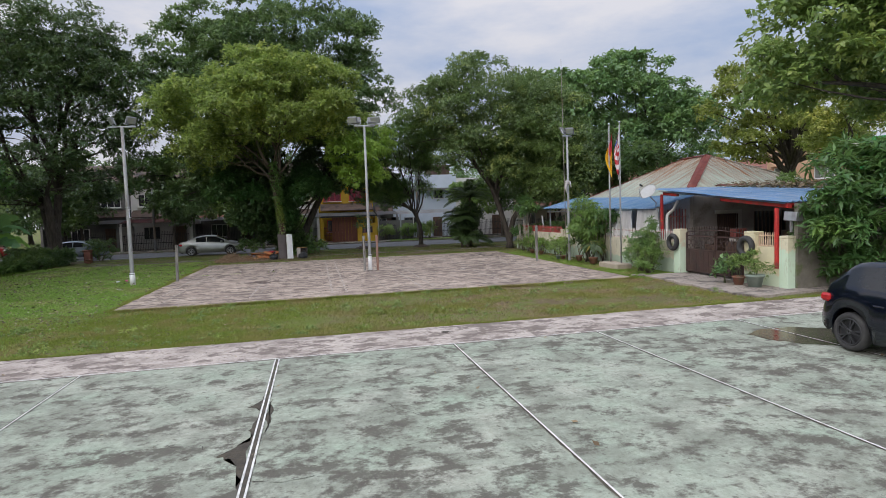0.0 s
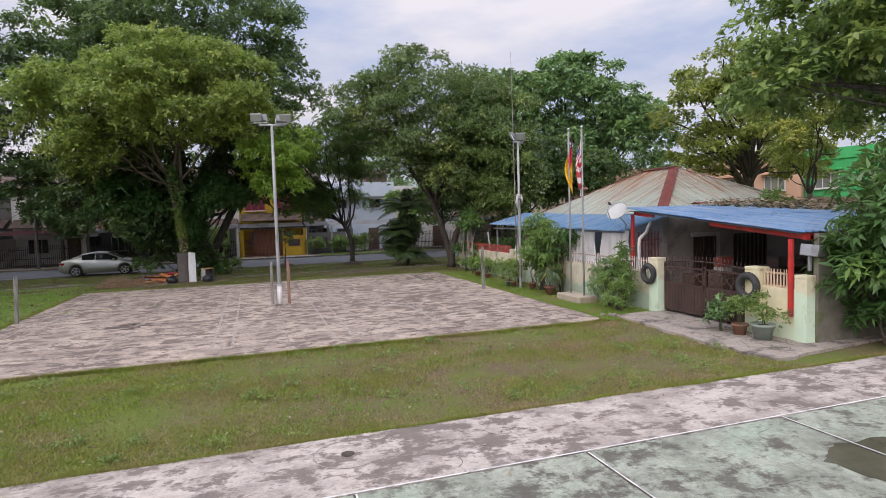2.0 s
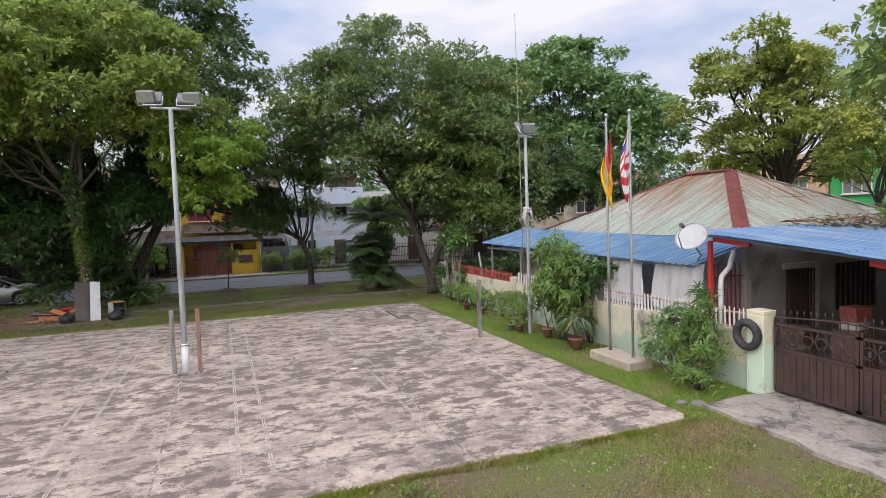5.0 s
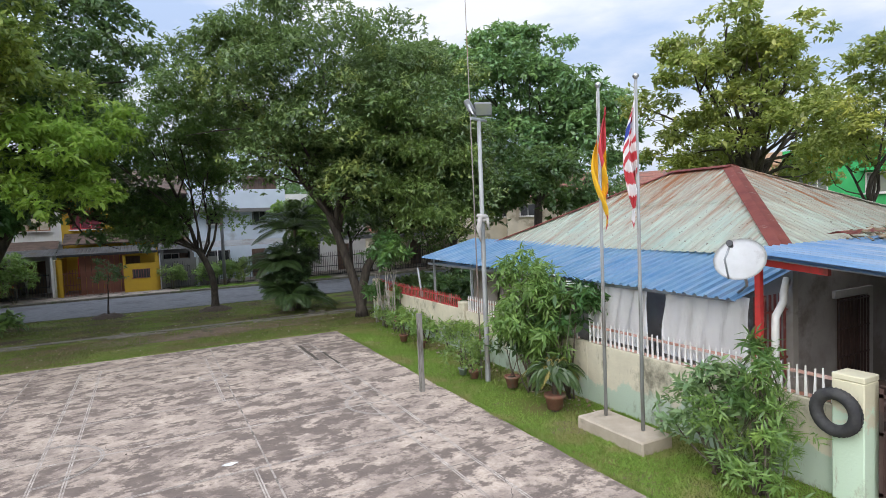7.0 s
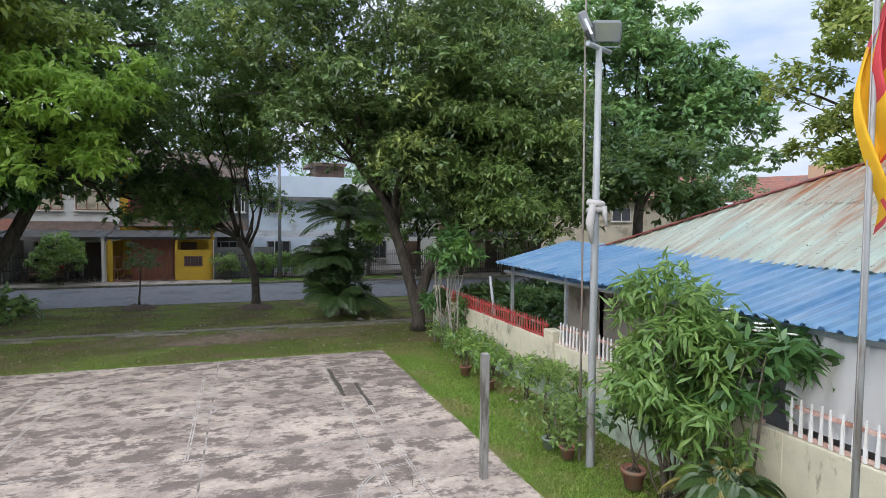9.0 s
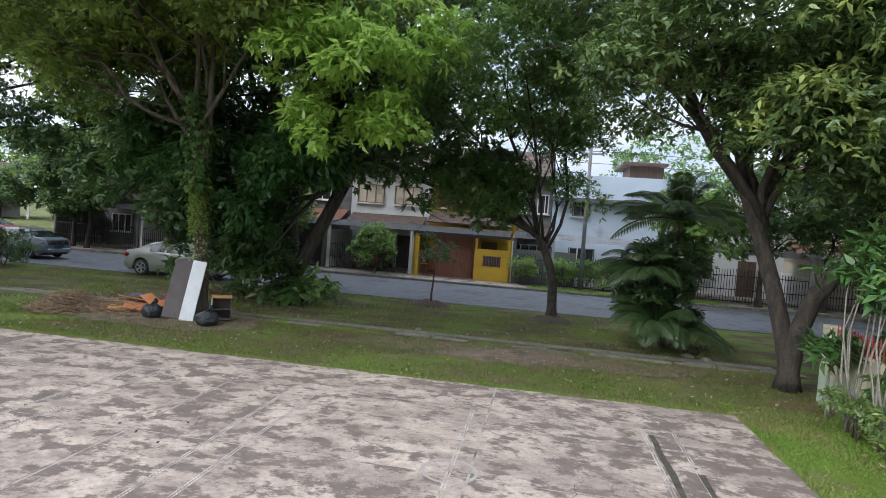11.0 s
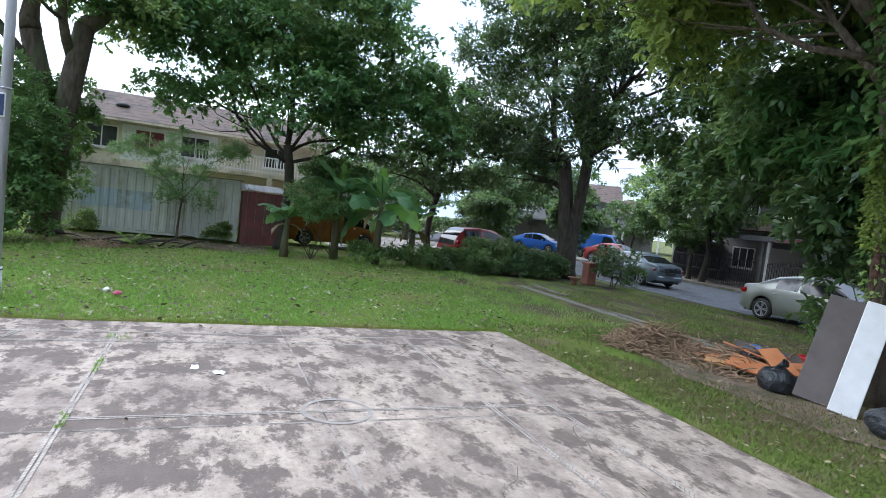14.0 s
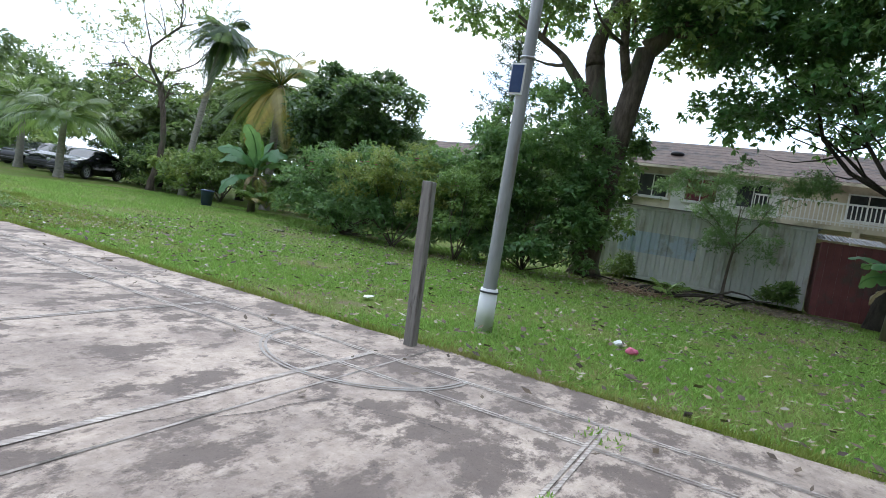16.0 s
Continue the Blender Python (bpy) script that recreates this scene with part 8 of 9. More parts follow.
SHAPES = {
    # roofline, then belt line, then half width, each as (x, value) from the tail to the nose of a car 4.3 m long
    "sedan": (((-2.15, 0.62), (-2.1, 0.95), (-1.9, 1.03), (-1.6, 1.06), (-0.95, 1.37), (-0.5, 1.46), (0.0, 1.48), (0.4, 1.43), (1.2, 1.02), (1.75, 0.88), (2.05, 0.72), (2.15, 0.48)),
              ((-2.15, 0.58), (-2.05, 0.9), (-1.6, 0.97), (0.0, 0.93), (1.2, 0.9), (1.8, 0.78), (2.15, 0.45)),
              ((-2.15, 0.66), (-2.0, 0.79), (-1.3, 0.85), (0.0, 0.86), (1.3, 0.85), (1.9, 0.76), (2.15, 0.6))),
    "hatch": (((-2.13, 0.6), (-2.08, 0.98), (-1.98, 1.1), (-1.62, 1.42), (-1.45, 1.5), (-0.6, 1.55), (0.1, 1.53), (0.45, 1.44), (1.2, 1.06), (1.75, 0.94), (2.03, 0.78), (2.13, 0.5)),
              ((-2.13, 0.55), (-2.05, 0.95), (-1.6, 1.05), (0.0, 0.98), (1.2, 0.93), (1.8, 0.83), (2.13, 0.46)),
              ((-2.13, 0.72), (-2.0, 0.82), (-1.3, 0.875), (0.0, 0.87), (1.3, 0.87), (1.9, 0.78), (2.13, 0.64))),
    "van": (((-2.15, 0.7), (-2.12, 1.85), (-1.95, 1.95), (0.6, 1.97), (1.0, 1.88), (1.55, 1.25), (1.95, 1.02), (2.1, 0.8), (2.15, 0.5)),
            ((-2.15, 0.65), (-2.1, 1.05), (1.2, 1.05), (1.8, 0.98), (2.15, 0.46)),
            ((-2.15, 0.78), (-2.0, 0.85), (1.3, 0.86), (1.9, 0.78), (2.15, 0.64)))}


def car(label, at, rz, paint, length=4.3, height=1.48, kind="sedan", rim=None, group=""):
    """A car lofted from its roofline, belt line and width, with open wheel arches, glass and lamps."""
    ob = thing("car", label, "car", at, rz, group)
    k = length / 4.3
    top_c, belt_c, wide_c = SHAPES[kind]
    zk = height / max(z for _, z in top_c)
    at_x = lambda c, x: float(np.interp(x, [p[0] for p in c], [p[1] for p in c]))
    ease = lambda c, x: sum(at_x(c, x + d) for d in (-0.06, -0.03, 0.0, 0.03, 0.06)) / 5
    R, XW = (0.325, (-1.28, 1.32)) if kind != "hatch" else (0.325, (-1.46, 1.22))
    end = -top_c[0][0]
    xs = [-end + 2 * end * i / 64 for i in range(65)]
    body, glass = bmesh.new(), bmesh.new()
    rows, info = [], []
    for x in xs:
        zt = ease(top_c, x) * zk
        zb = min(ease(belt_c, x) * zk, zt - 0.02)
        hw = ease(wide_c, x)
        zl = 0.2 + 0.16 * max(0, abs(x) - 1.75) / 0.4
        for xw in XW:
            d = abs(x - xw) * k
            if d < R + 0.06:
                zl = max(zl, R + math.sqrt((R + 0.06) ** 2 - d * d))
        zl = min(zl, zb - 0.08)
        zm = max(zl + 0.02, min(0.52, zb - 0.06))
        tall = zt - zb
        shoulder = hw * (0.94 - 0.24 * min(1, tall / 0.5))
        half = [(hw * 0.93, zl), (hw * 0.99, zl + 0.015), (hw * 1.0, zm), (hw * 0.985, zm + (zb - zm) * 0.6), (hw * 0.94, zb)]
        half += [(hw * 0.94 + (shoulder - hw * 0.94) * f, zb + tall * 0.9 * f) for f in (0.12, 0.5, 0.9)]
        half += [(shoulder * 0.93, zb + tall * 0.965), (shoulder * 0.6, zt - 0.006), (0.0, zt)]
        rows.append([(x * k, -y, z) for y, z in half] + [(x * k, y, z) for y, z in reversed(half[:-1])])
        info.append((zt, tall))
    m = len(rows[0])
    lo, hi = min(x for x, z in top_c if z > 1.3), max(x for x, z in top_c if z > 1.3)
    verts = {}

    def corner(bm, i, j):
        key = (id(bm), i, j)
        if key not in verts:
            verts[key] = bm.verts.new(rows[i][j])
        return verts[key]

    for i in range(64):
        x = (xs[i] + xs[i + 1]) / 2
        tall = min(info[i][1], info[i + 1][1])
        slope = abs(info[i + 1][0] - info[i][0]) / (xs[i + 1] - xs[i]) / k
        for j in range(m - 1):
            side = min(j, m - 2 - j)
            pillar = abs(x - (lo + hi) / 2 - 0.05) < 0.05 or x < lo + 0.02 or x > hi + 0.55
            if kind == "van":
                pillar = x < 0.35
            clear = (side in (5, 6) and tall > 0.2 and not pillar) or (side >= 8 and slope > 0.38 and tall > 0.08)
            bm = glass if clear else body
            f = bm.faces.new([corner(bm, i, j), corner(bm, i, j + 1), corner(bm, i + 1, j + 1), corner(bm, i + 1, j)])
            f.smooth = True
    for i in (0, 64):
        body.faces.new([corner(body, i, j) for j in range(m)])
    for bm in (body, glass):
        bmesh.ops.recalc_face_normals(bm, faces=list(bm.faces))
    part("body", body, paint, ob)
    loose = set(glass.faces)
    while loose:
        grown, edge = set(), [loose.pop()]
        while edge:
            f = edge.pop()
            grown.add(f)
            for e in f.edges:
                for g in e.link_faces:
                    if g in loose:
                        loose.discard(g)
                        edge.append(g)
        pane, seen = bmesh.new(), {}
        for f in grown:
            for v in f.verts:
                if v not in seen:
                    seen[v] = pane.verts.new(v.co)
            pane.faces.new([seen[v] for v in f.verts]).smooth = True
        part("window", pane, M_CAR_GLASS, ob)
    glass.free()
    part("underbody", boxed(-1.95 * k, -0.7, 0.2, 1.95 * k, 0.7, 0.42), M_BLACK, ob)
    for xw in XW:
        for sd in (-1, 1):
            W = at_x(wide_c, xw) - 0.1
            bm = bmesh.new()
            torus(bm, R * 0.80, R * 0.20, pose(xw * k, sd * W, R, 90, 0, 0), 28, 8, 1.5)
            w = part("wheel", bm, M_RUBBER, ob)
            bm = bmesh.new()
            for i in range(5):
                for off in (-9, 9):
                    mm = pose(xw * k, sd * (W + 0.075), R) @ pose(0, 0, 0, 0, 72 * i + off, 0)
                    box(bm, 0.04, -0.012, -0.013, R * 0.68, 0.012, 0.013, mm)
            torus(bm, R * 0.66, 0.018, pose(xw * k, sd * (W + 0.07), R, 90, 0, 0), 26, 6)
            torus(bm, 0.035, 0.028, pose(xw * k, sd * (W + 0.075), R, 90, 0, 0), 12, 6)
            part("rim", bm, rim or M_RIM, w)
            bm = bmesh.new()
            tube(bm, [(xw * k, sd * (W - 0.06), R), (xw * k, sd * (W + 0.03), R)], R * 0.66, 20)
            part("brake", bm, M_BLACK, w)
    zb = at_x(belt_c, -2.0) * zk
    for sd in (-1, 1):
        y = sd * at_x(wide_c, -2.0) * 0.86
        part("tail_lamp", boxed(-2.055 * k, y - 0.16, zb - 0.17, -1.86 * k, y + 0.085, zb - 0.03, 0.04), M_TAIL, ob)
        y = sd * at_x(wide_c, 1.95) * 0.82
        part("head_lamp", boxed(1.78 * k, y - 0.15, 0.62 * zk, 2.06 * k, y + 0.12, 0.76 * zk, 0.05), M_HEAD, ob)
        part("mirror", boxed(0.72 * k, sd * 0.95 - 0.09, 0.94 * zk, 0.85 * k, sd * 0.95 + 0.09, 1.07 * zk, 0.03), paint, ob)
        for x in (-0.9, 0.1):
            part("door_handle", boxed(x * k - 0.09, sd * 0.86 - 0.02, 0.82 * zk, x * k + 0.09, sd * 0.86 + 0.02, 0.85 * zk, 0.006), paint, ob)
    part("bumper", boxed(-2.2 * k, -0.66, 0.30, -2.02 * k, 0.66, 0.52, 0.05), M_BLACK if kind == "hatch" else paint, ob)
    part("bumper", boxed(2.0 * k, -0.64, 0.26, 2.17 * k, 0.64, 0.46, 0.05), paint, ob)
    part("number_plate", boxed(-2.215 * k, -0.24, 0.56, -2.1 * k, 0.24, 0.68), M_PLATE, ob)
    return ob


P_NAVY = car_paint("paint_navy", (0.004, 0.006, 0.013), 0.12, 0.0)
P_SILVER = car_paint("paint_silver", (0.40, 0.41, 0.38), 0.3, 0.6)
P_WHITE = car_paint("paint_white", (0.62, 0.63, 0.64), 0.3, 0.0)
P_RED = car_paint("paint_red", (0.30, 0.02, 0.02), 0.3, 0.1)
P_BLUE = car_paint("paint_blue", (0.02, 0.14, 0.55), 0.3, 0.1)
P_GREY = car_paint("paint_grey", (0.20, 0.24, 0.28), 0.35, 0.5)
P_BLACK = car_paint("paint_black", (0.012, 0.012, 0.014), 0.2, 0.1)
car("dark navy hatchback parked on the green court", (7.08, -19.45, 0), -92, P_NAVY, 4.1, 1.52, "hatch", M_BLACK)
car("silver-green sedan parked at the kerb", (-9.7, 19.4, -0.045), 0, P_SILVER, 4.4, 1.48)
car("old pale grey sedan parked at the kerb", (-19.6, 21.3, -0.045), 178, P_GREY, 4.3, 1.40)
car("dark red hatchback parked in the lane", (-23.5, 15.2, -0.04), 100, P_RED, 4.1, 1.6, "hatch")
car("blue and white delivery van on the street", (-34.5, 31.0, -0.045), 20, P_BLUE, 4.6, 1.95, "van")
car("white car with a red bonnet at the corner", (-29.0, 27.8, -0.045), 15, P_RED, 4.2, 1.45)
car("blue saloon parked at the far corner", (-38.0, 27.5, -0.045), 30, P_BLUE, 4.3, 1.45)
car("old orange van behind the banana plants", (-25.2, 8.3, 0), 92, car_paint("paint_orange", (0.34, 0.12, 0.02), 0.4, 0.0), 4.5, 1.75, "van")
for k, (x, y, p) in enumerate(((-20.2, -27.6, P_BLACK), (-20.6, -30.6, P_BLACK), (-20.8, -33.6, P_BLACK), (-28.5, -29.5, P_WHITE), (-20.8, -37.0, P_GREY))):
    car("parked car beyond the palms", (x, y, -0.05), (28, 30, 26, 40, 30)[k], p, 4.3, 1.5, group="cars parked beyond the lawn")
car("brown car behind the black gate", (-4.6, 30.2, 0.06), 90, car_paint("paint_brown", (0.12, 0.06, 0.03), 0.3, 0.3), 4.1, 1.45)

# ---- dumped things below the ivy tree ----
M_BOARD = surface("brown_board", (0.085, 0.07, 0.065), (0.12, 0.10, 0.09), 2, 0.7, bumps=0.1)
M_BOARD_RED = surface("orange_board", (0.42, 0.15, 0.055), (0.50, 0.20, 0.08), 3, 0.7)
M_BAG = surface("bin_bag", (0.015, 0.017, 0.02), (0.03, 0.033, 0.038), 3, 0.3, bumps=0.9, fine=9, dist=0.05)
M_BLUE_PL = surface("blue_plastic", (0.03, 0.17, 0.48), (0.025, 0.13, 0.38), 4, 0.45)
M_RED_PL = surface("red_plastic", (0.55, 0.03, 0.035), (0.42, 0.025, 0.03), 4, 0.45)
M_TWIG = surface("dry_twig", (0.22, 0.14, 0.085), (0.34, 0.24, 0.15), 9, 0.9)
M_CABTOP = surface("cabinet_top", (0.40, 0.21, 0.08), (0.48, 0.27, 0.12), 3, 0.6)


def leaning_board(label, foot, width, height, thick, yaw, lean, roll, mat):
    ob = thing("board", label, "board", foot)
    ob.matrix_basis = pose(*foot, lean, roll, yaw)
    part("panel", boxed(-width / 2, 0, 0, width / 2, thick, height, 0.008), mat, ob)
    return ob


leaning_board("tall dark brown board leaning on the tree", (-4.15, 11.05, -0.03), 0.62, 1.62, 0.04, 28, -22, 9, M_BOARD)
leaning_board("white padded panel leaning on the tree", (-3.72, 10.92, -0.03), 0.34, 1.62, 0.14, 28, -20, 9, M_WHITE)
cb = thing("cabinet", "small open wooden bedside cabinet, discarded", "cabinet", (-3.05, 11.45, -0.02), 32)
part("top", boxed(-0.25, -0.22, 0.60, 0.25, 0.22, 0.63), M_CABTOP, cb)
for x in (-0.25, 0.225):
    part("side_panel", boxed(x, -0.22, 0, x + 0.025, 0.22, 0.60), M_CLOTH if x < 0 else M_BOARD, cb)
part("back_panel", boxed(-0.225, 0.19, 0, 0.225, 0.21, 0.60), M_BOARD, cb)
for z in (0.03, 0.3):
    part("shelf", boxed(-0.225, -0.2, z, 0.225, 0.19, z + 0.02), M_BOARD, cb)


def bin_bag(at, r, seed, label):
    ob = thing("bin_bag", label, "bin bag", at, group="bin bags below the tree")
    rng = np.random.default_rng(seed)
    bm = bmesh.new()
    bmesh.ops.create_icosphere(bm, subdivisions=3, radius=r)
    o = Vector(rng.uniform(0, 50, 3))
    for v in bm.verts:
        d = v.co.normalized()
        v.co *= 1 + 0.22 * noise.noise(d * 2.2 + o) + 0.10 * noise.noise(d * 6 + o)
        v.co.z = max(v.co.z * 0.8 + r * 0.62, 0.0)
    part("sack", bm, M_BAG, ob, smooth=True)
    bm = bmesh.new()
    tube(bm, [(0, 0, r * 1.3), (0.03, 0.02, r * 1.55), (0.10, 0.02, r * 1.7)], [0.05, 0.03, 0.07], 8)
    part("knot", bm, M_BAG, ob)
    return ob


bin_bag((-3.0, 10.75, -0.06), 0.28, 1, "full black bin bag on the earth")
bin_bag((-4.75, 11.0, -0.06), 0.27, 2, "full black bin bag beside the boards")
for k, (x, y, z, w, d, yaw, rx, ry, mt, lb) in enumerate(((-5.3, 11.3, 0.12, 0.9, 0.4, 20, 18, 6, M_BOARD_RED, "orange-brown board lying on rubbish"), (-4.9, 11.9, 0.25, 1.1, 0.5, 5, 8, -14, M_BOARD_RED, "reddish board propped on rubbish"), (-5.7, 11.1, 0.06, 0.7, 0.25, 35, 6, 4, M_CABTOP, "narrow wooden board on the earth"), (-4.6, 12.4, 0.3, 1.0, 0.3, -10, 30, 5, M_MAROON, "dark red board propped on rubbish"), (-5.5, 11.7, 0.22, 1.3, 0.45, 12, -14, 8, M_BOARD_RED, "long orange board lying on rubbish"), (-6.1, 11.35, 0.05, 1.0, 0.35, -18, 5, -3, M_BOARD_RED, "split orange board on the earth"), (-5.9, 12.3, 0.2, 1.1, 0.4, 30, 20, 4, M_BOARD, "dark board among the rubbish"), (-5.0, 11.35, 0.3, 0.8, 0.3, -25, 12, 18, M_BOARD_RED, "short orange board tipped on the heap"))):
    ob = thing("board", lb, "board", (x, y, z))
    ob.matrix_basis = pose(x, y, z, rx, ry, yaw)
    part("panel", boxed(-w / 2, -d / 2, 0, w / 2, d / 2, 0.03, 0.005), mt, ob)
ob = thing("bucket", "crushed blue plastic tub", "tub", (-6.0, 12.0, -0.03), 20)
bm = bmesh.new()
lathe(bm, [(0.12, 0), (0.22, 0.3), (0.2, 0.3), (0.1, 0.02)], 12)
for v in bm.verts:
    v.co.x *= 0.6
    v.co.z += v.co.y * 0.3
part("wall", bm, M_BLUE_PL, ob)
ob = thing("basin", "red plastic basin on the rubbish", "basin", (-5.0, 12.1, 0.28), 0)
bm = bmesh.new()
lathe(bm, [(0.1, 0), (0.19, 0.12), (0.2, 0.12), (0.1, 0.02)], 14)
part("wall", bm, M_RED_PL, ob)


def twig_heap(at, r, h, n, seed, label):
    rng = np.random.default_rng(seed)
    bm = bmesh.new()
    for _ in range(n):
        a, q = rng.uniform(0, 6.28), r * rng.random() ** 0.6
        z = h * (1 - q / r) * rng.random()
        p = Vector((q * math.cos(a), q * math.sin(a), z))
        d = Vector((rng.normal(), rng.normal(), rng.normal() * 0.35)).normalized() * rng.uniform(0.15, 0.4)
        e = p + d
        e.z = max(e.z, 0.01)
        tube(bm, [p, p.lerp(e, 0.5) + Vector((0, 0, rng.uniform(0, 0.05))), e], [rng.uniform(0.007, 0.02), 0.012, 0.005], 4, False)
    ob = part("twig_heap", bm, M_TWIG)
    ob.location = at
    return tagged(ob, label, "twigs", kind="stuff")


twig_heap((-7.2, 10.95, -0.05), 0.9, 0.6, 900, 1, "heap of dry brown twigs and leaves")
twig_heap((-5.9, 11.8, -0.05), 1.3, 0.45, 600, 2, "dry twigs and rubbish on bare earth")
twig_heap((-18.3, 0.2, -0.05), 0.7, 0.25, 160, 3, "dry branches on the lawn before the container")
twig_heap((-5.2, 15.5, -0.05), 1.2, 0.3, 260, 4, "dry leaves and twigs below the trees")

# red pillar and urn at the corner
ob = thing("garden_pillar", "weathered red brick pillar in the undergrowth", "pillar", (-17.1, 16.8, -0.05))
part("shaft", boxed(-0.2, -0.2, 0, 0.2, 0.2, 0.78, 0.02), M_TILE_RED, ob)
part("cap", boxed(-0.25, -0.25, 0.78, 0.25, 0.25, 0.86, 0.015), M_TILE_RED, ob)
ob = thing("urn", "shallow clay garden urn on the grass", "urn", (-16.75, 15.9, -0.05))
bm = bmesh.new()
lathe(bm, [(0.12, 0), (0.08, 0.1), (0.22, 0.25), (0.26, 0.28), (0.2, 0.26), (0.05, 0.2)], 16)
part("bowl", bm, M_TERRA, ob)
ob = thing("garden_urn", "small stone urn under the mango tree", "urn", (-2.35, 17.3, -0.05))
bm = bmesh.new()
lathe(bm, [(0.13, 0), (0.1, 0.12), (0.17, 0.32), (0.14, 0.5), (0.18, 0.54), (0.1, 0.52)], 14)
part("body", bm, M_KERB, ob)
# sapling in a ring of stones and mounds round the verge trees
tree("thin young sapling in a mound on the verge", (1.3, 18.2, 0), (1.35, 18.2, 1.1), [(1.4, 18.2, 1.9, 0.55, 0.5, 0.6)], 900, 0.12, M_BARK_DARK, M_LEAF_DARK, 91, 0.035, clump=0.25, name="sapling", twigs=4)
for x, y, r in ((1.3, 18.1, 0.75), (5.65, 17.1, 0.8)):
    bm = bmesh.new()
    bmesh.ops.create_grid(bm, x_segments=18, y_segments=18, size=r)
    for v in bm.verts:
        q = min(1, v.co.length / r)
        v.co.z = 0.2 * (1 - q * q) * (1 + 0.5 * noise.noise(Vector((v.co.x * 5 + x, v.co.y * 5, 0)))) - 0.075
    tagged(part("mound", bm, M_SOIL, None, "", True), "mound of earth and dead leaves round a trunk", "mound", kind="structure").location = (x, y, 0)

# branches and sticks dumped before the container
rng = np.random.default_rng(44)
for k in range(14):
    bm = bmesh.new()
    a, L = rng.uniform(-0.6, 0.6) + 1.57, rng.uniform(0.6, 1.6)
    x, y = -19.2 + rng.normal() * 0.4, 0.3 + rng.normal() * 0.9
    p, q = Vector((x, y, 0.0)), Vector((x + math.cos(a) * L, y + math.sin(a) * L, rng.uniform(0.02, 0.3)))
    tube(bm, bend(p, q, rng, 0.2, 5), [0.035, 0.03, 0.026, 0.02, 0.01], 6)
    tagged(part("branch", bm, M_BARK_DARK), "dry fallen branch on the lawn before the container", "branch", "branches before the container")
tree("thin feathery sapling before the container", (-22.0, 2.0, 0), (-21.95, 2.1, 1.6), [(-21.8, 2.0, 2.9, 0.7, 0.9, 0.5), (-21.7, 1.2, 2.2, 0.6, 0.7, 0.4), (-21.8, 2.9, 2.4, 0.6, 0.7, 0.5), (-21.7, 2.2, 1.5, 0.6, 0.9, 0.4), (-21.9, 2.2, 3.6, 0.6, 0.7, 0.4), (-21.6, 3.4, 3.2, 0.6, 0.7, 0.4), (-21.6, 0.6, 3.0, 0.6, 0.6, 0.4)], 15000, 0.10, M_BARK, M_LEAF_HEDGE, 95, 0.04, clump=0.4, inside=0.4, slim=0.22, twigs=5, name="sapling")
for k, (x, y, r) in enumerate(((-21.9, -0.9, 0.4), (-22.1, 3.4, 0.35), (-20.8, 11.8, 0.5))):
    bush("weed", "clump of weeds at the foot of the container", (x, y, 0), [(0, 0, 0.25, r, r, 0.35)], 900, 0.18, M_LEAF_BRIGHT if k % 2 else M_LEAF, 300 + k, slim=0.25, clump=0.2, category="weed", group="weeds before the container")

# ---- wear and litter on the ground ----
EARTH_SPOTS = ((4.26, -9.2, 0.32), (7.2, -12.3, 0.3), (5.56, -12.4, 0.34), (-1.5, -9.6, 0.3), (6.2, -8.6, 0.35))
M_KERB_PALE = surface("grit_chips", (0.20, 0.16, 0.12), (0.38, 0.32, 0.26), 20, 0.9, bumps=0)
M_CRUMB = leafy("soil_crumb", (0.07, 0.045, 0.03), (0.32, 0.24, 0.17), (0.16, 0.11, 0.07), 2.0, 0.0, 0.9)
M_DIRT = surface("wet_dirt", (0.045, 0.038, 0.03), (0.085, 0.072, 0.05), 6, 0.9, bumps=0.7, fine=25, dist=0.02)
M_PUDDLE = surface("puddle_water", (0.085, 0.08, 0.055), (0.12, 0.11, 0.08), 2, 0.12, bumps=0.0)
M_SOOT = surface("soot", (0.085, 0.06, 0.05), (0.19, 0.145, 0.125), 9, 0.95)
M_CRACK = surface("crack_dirt", (0.05, 0.045, 0.04), (0.09, 0.08, 0.065), 6, 0.95)


def patch(name, label, category, pts, z, material, amp=0.05, seed=0):
    """A thin flat patch with a ragged edge."""
    rng = np.random.default_rng(seed)
    out = []
    for i, (x, y) in enumerate(pts):
        x2, y2 = pts[(i + 1) % len(pts)]
        for k in range(6):
            out.append((x + (x2 - x) * k / 6 + rng.normal() * amp, y + (y2 - y) * k / 6 + rng.normal() * amp))
    bm = bmesh.new()
    f = bm.faces.new([bm.verts.new((x, y, z)) for x, y in out])
    bmesh.ops.triangulate(bm, faces=[f])
    for fc in bm.faces:
        if fc.normal.z < 0:
            fc.normal_flip()
    return tagged(part(name, bm, material), label, category, kind="structure")


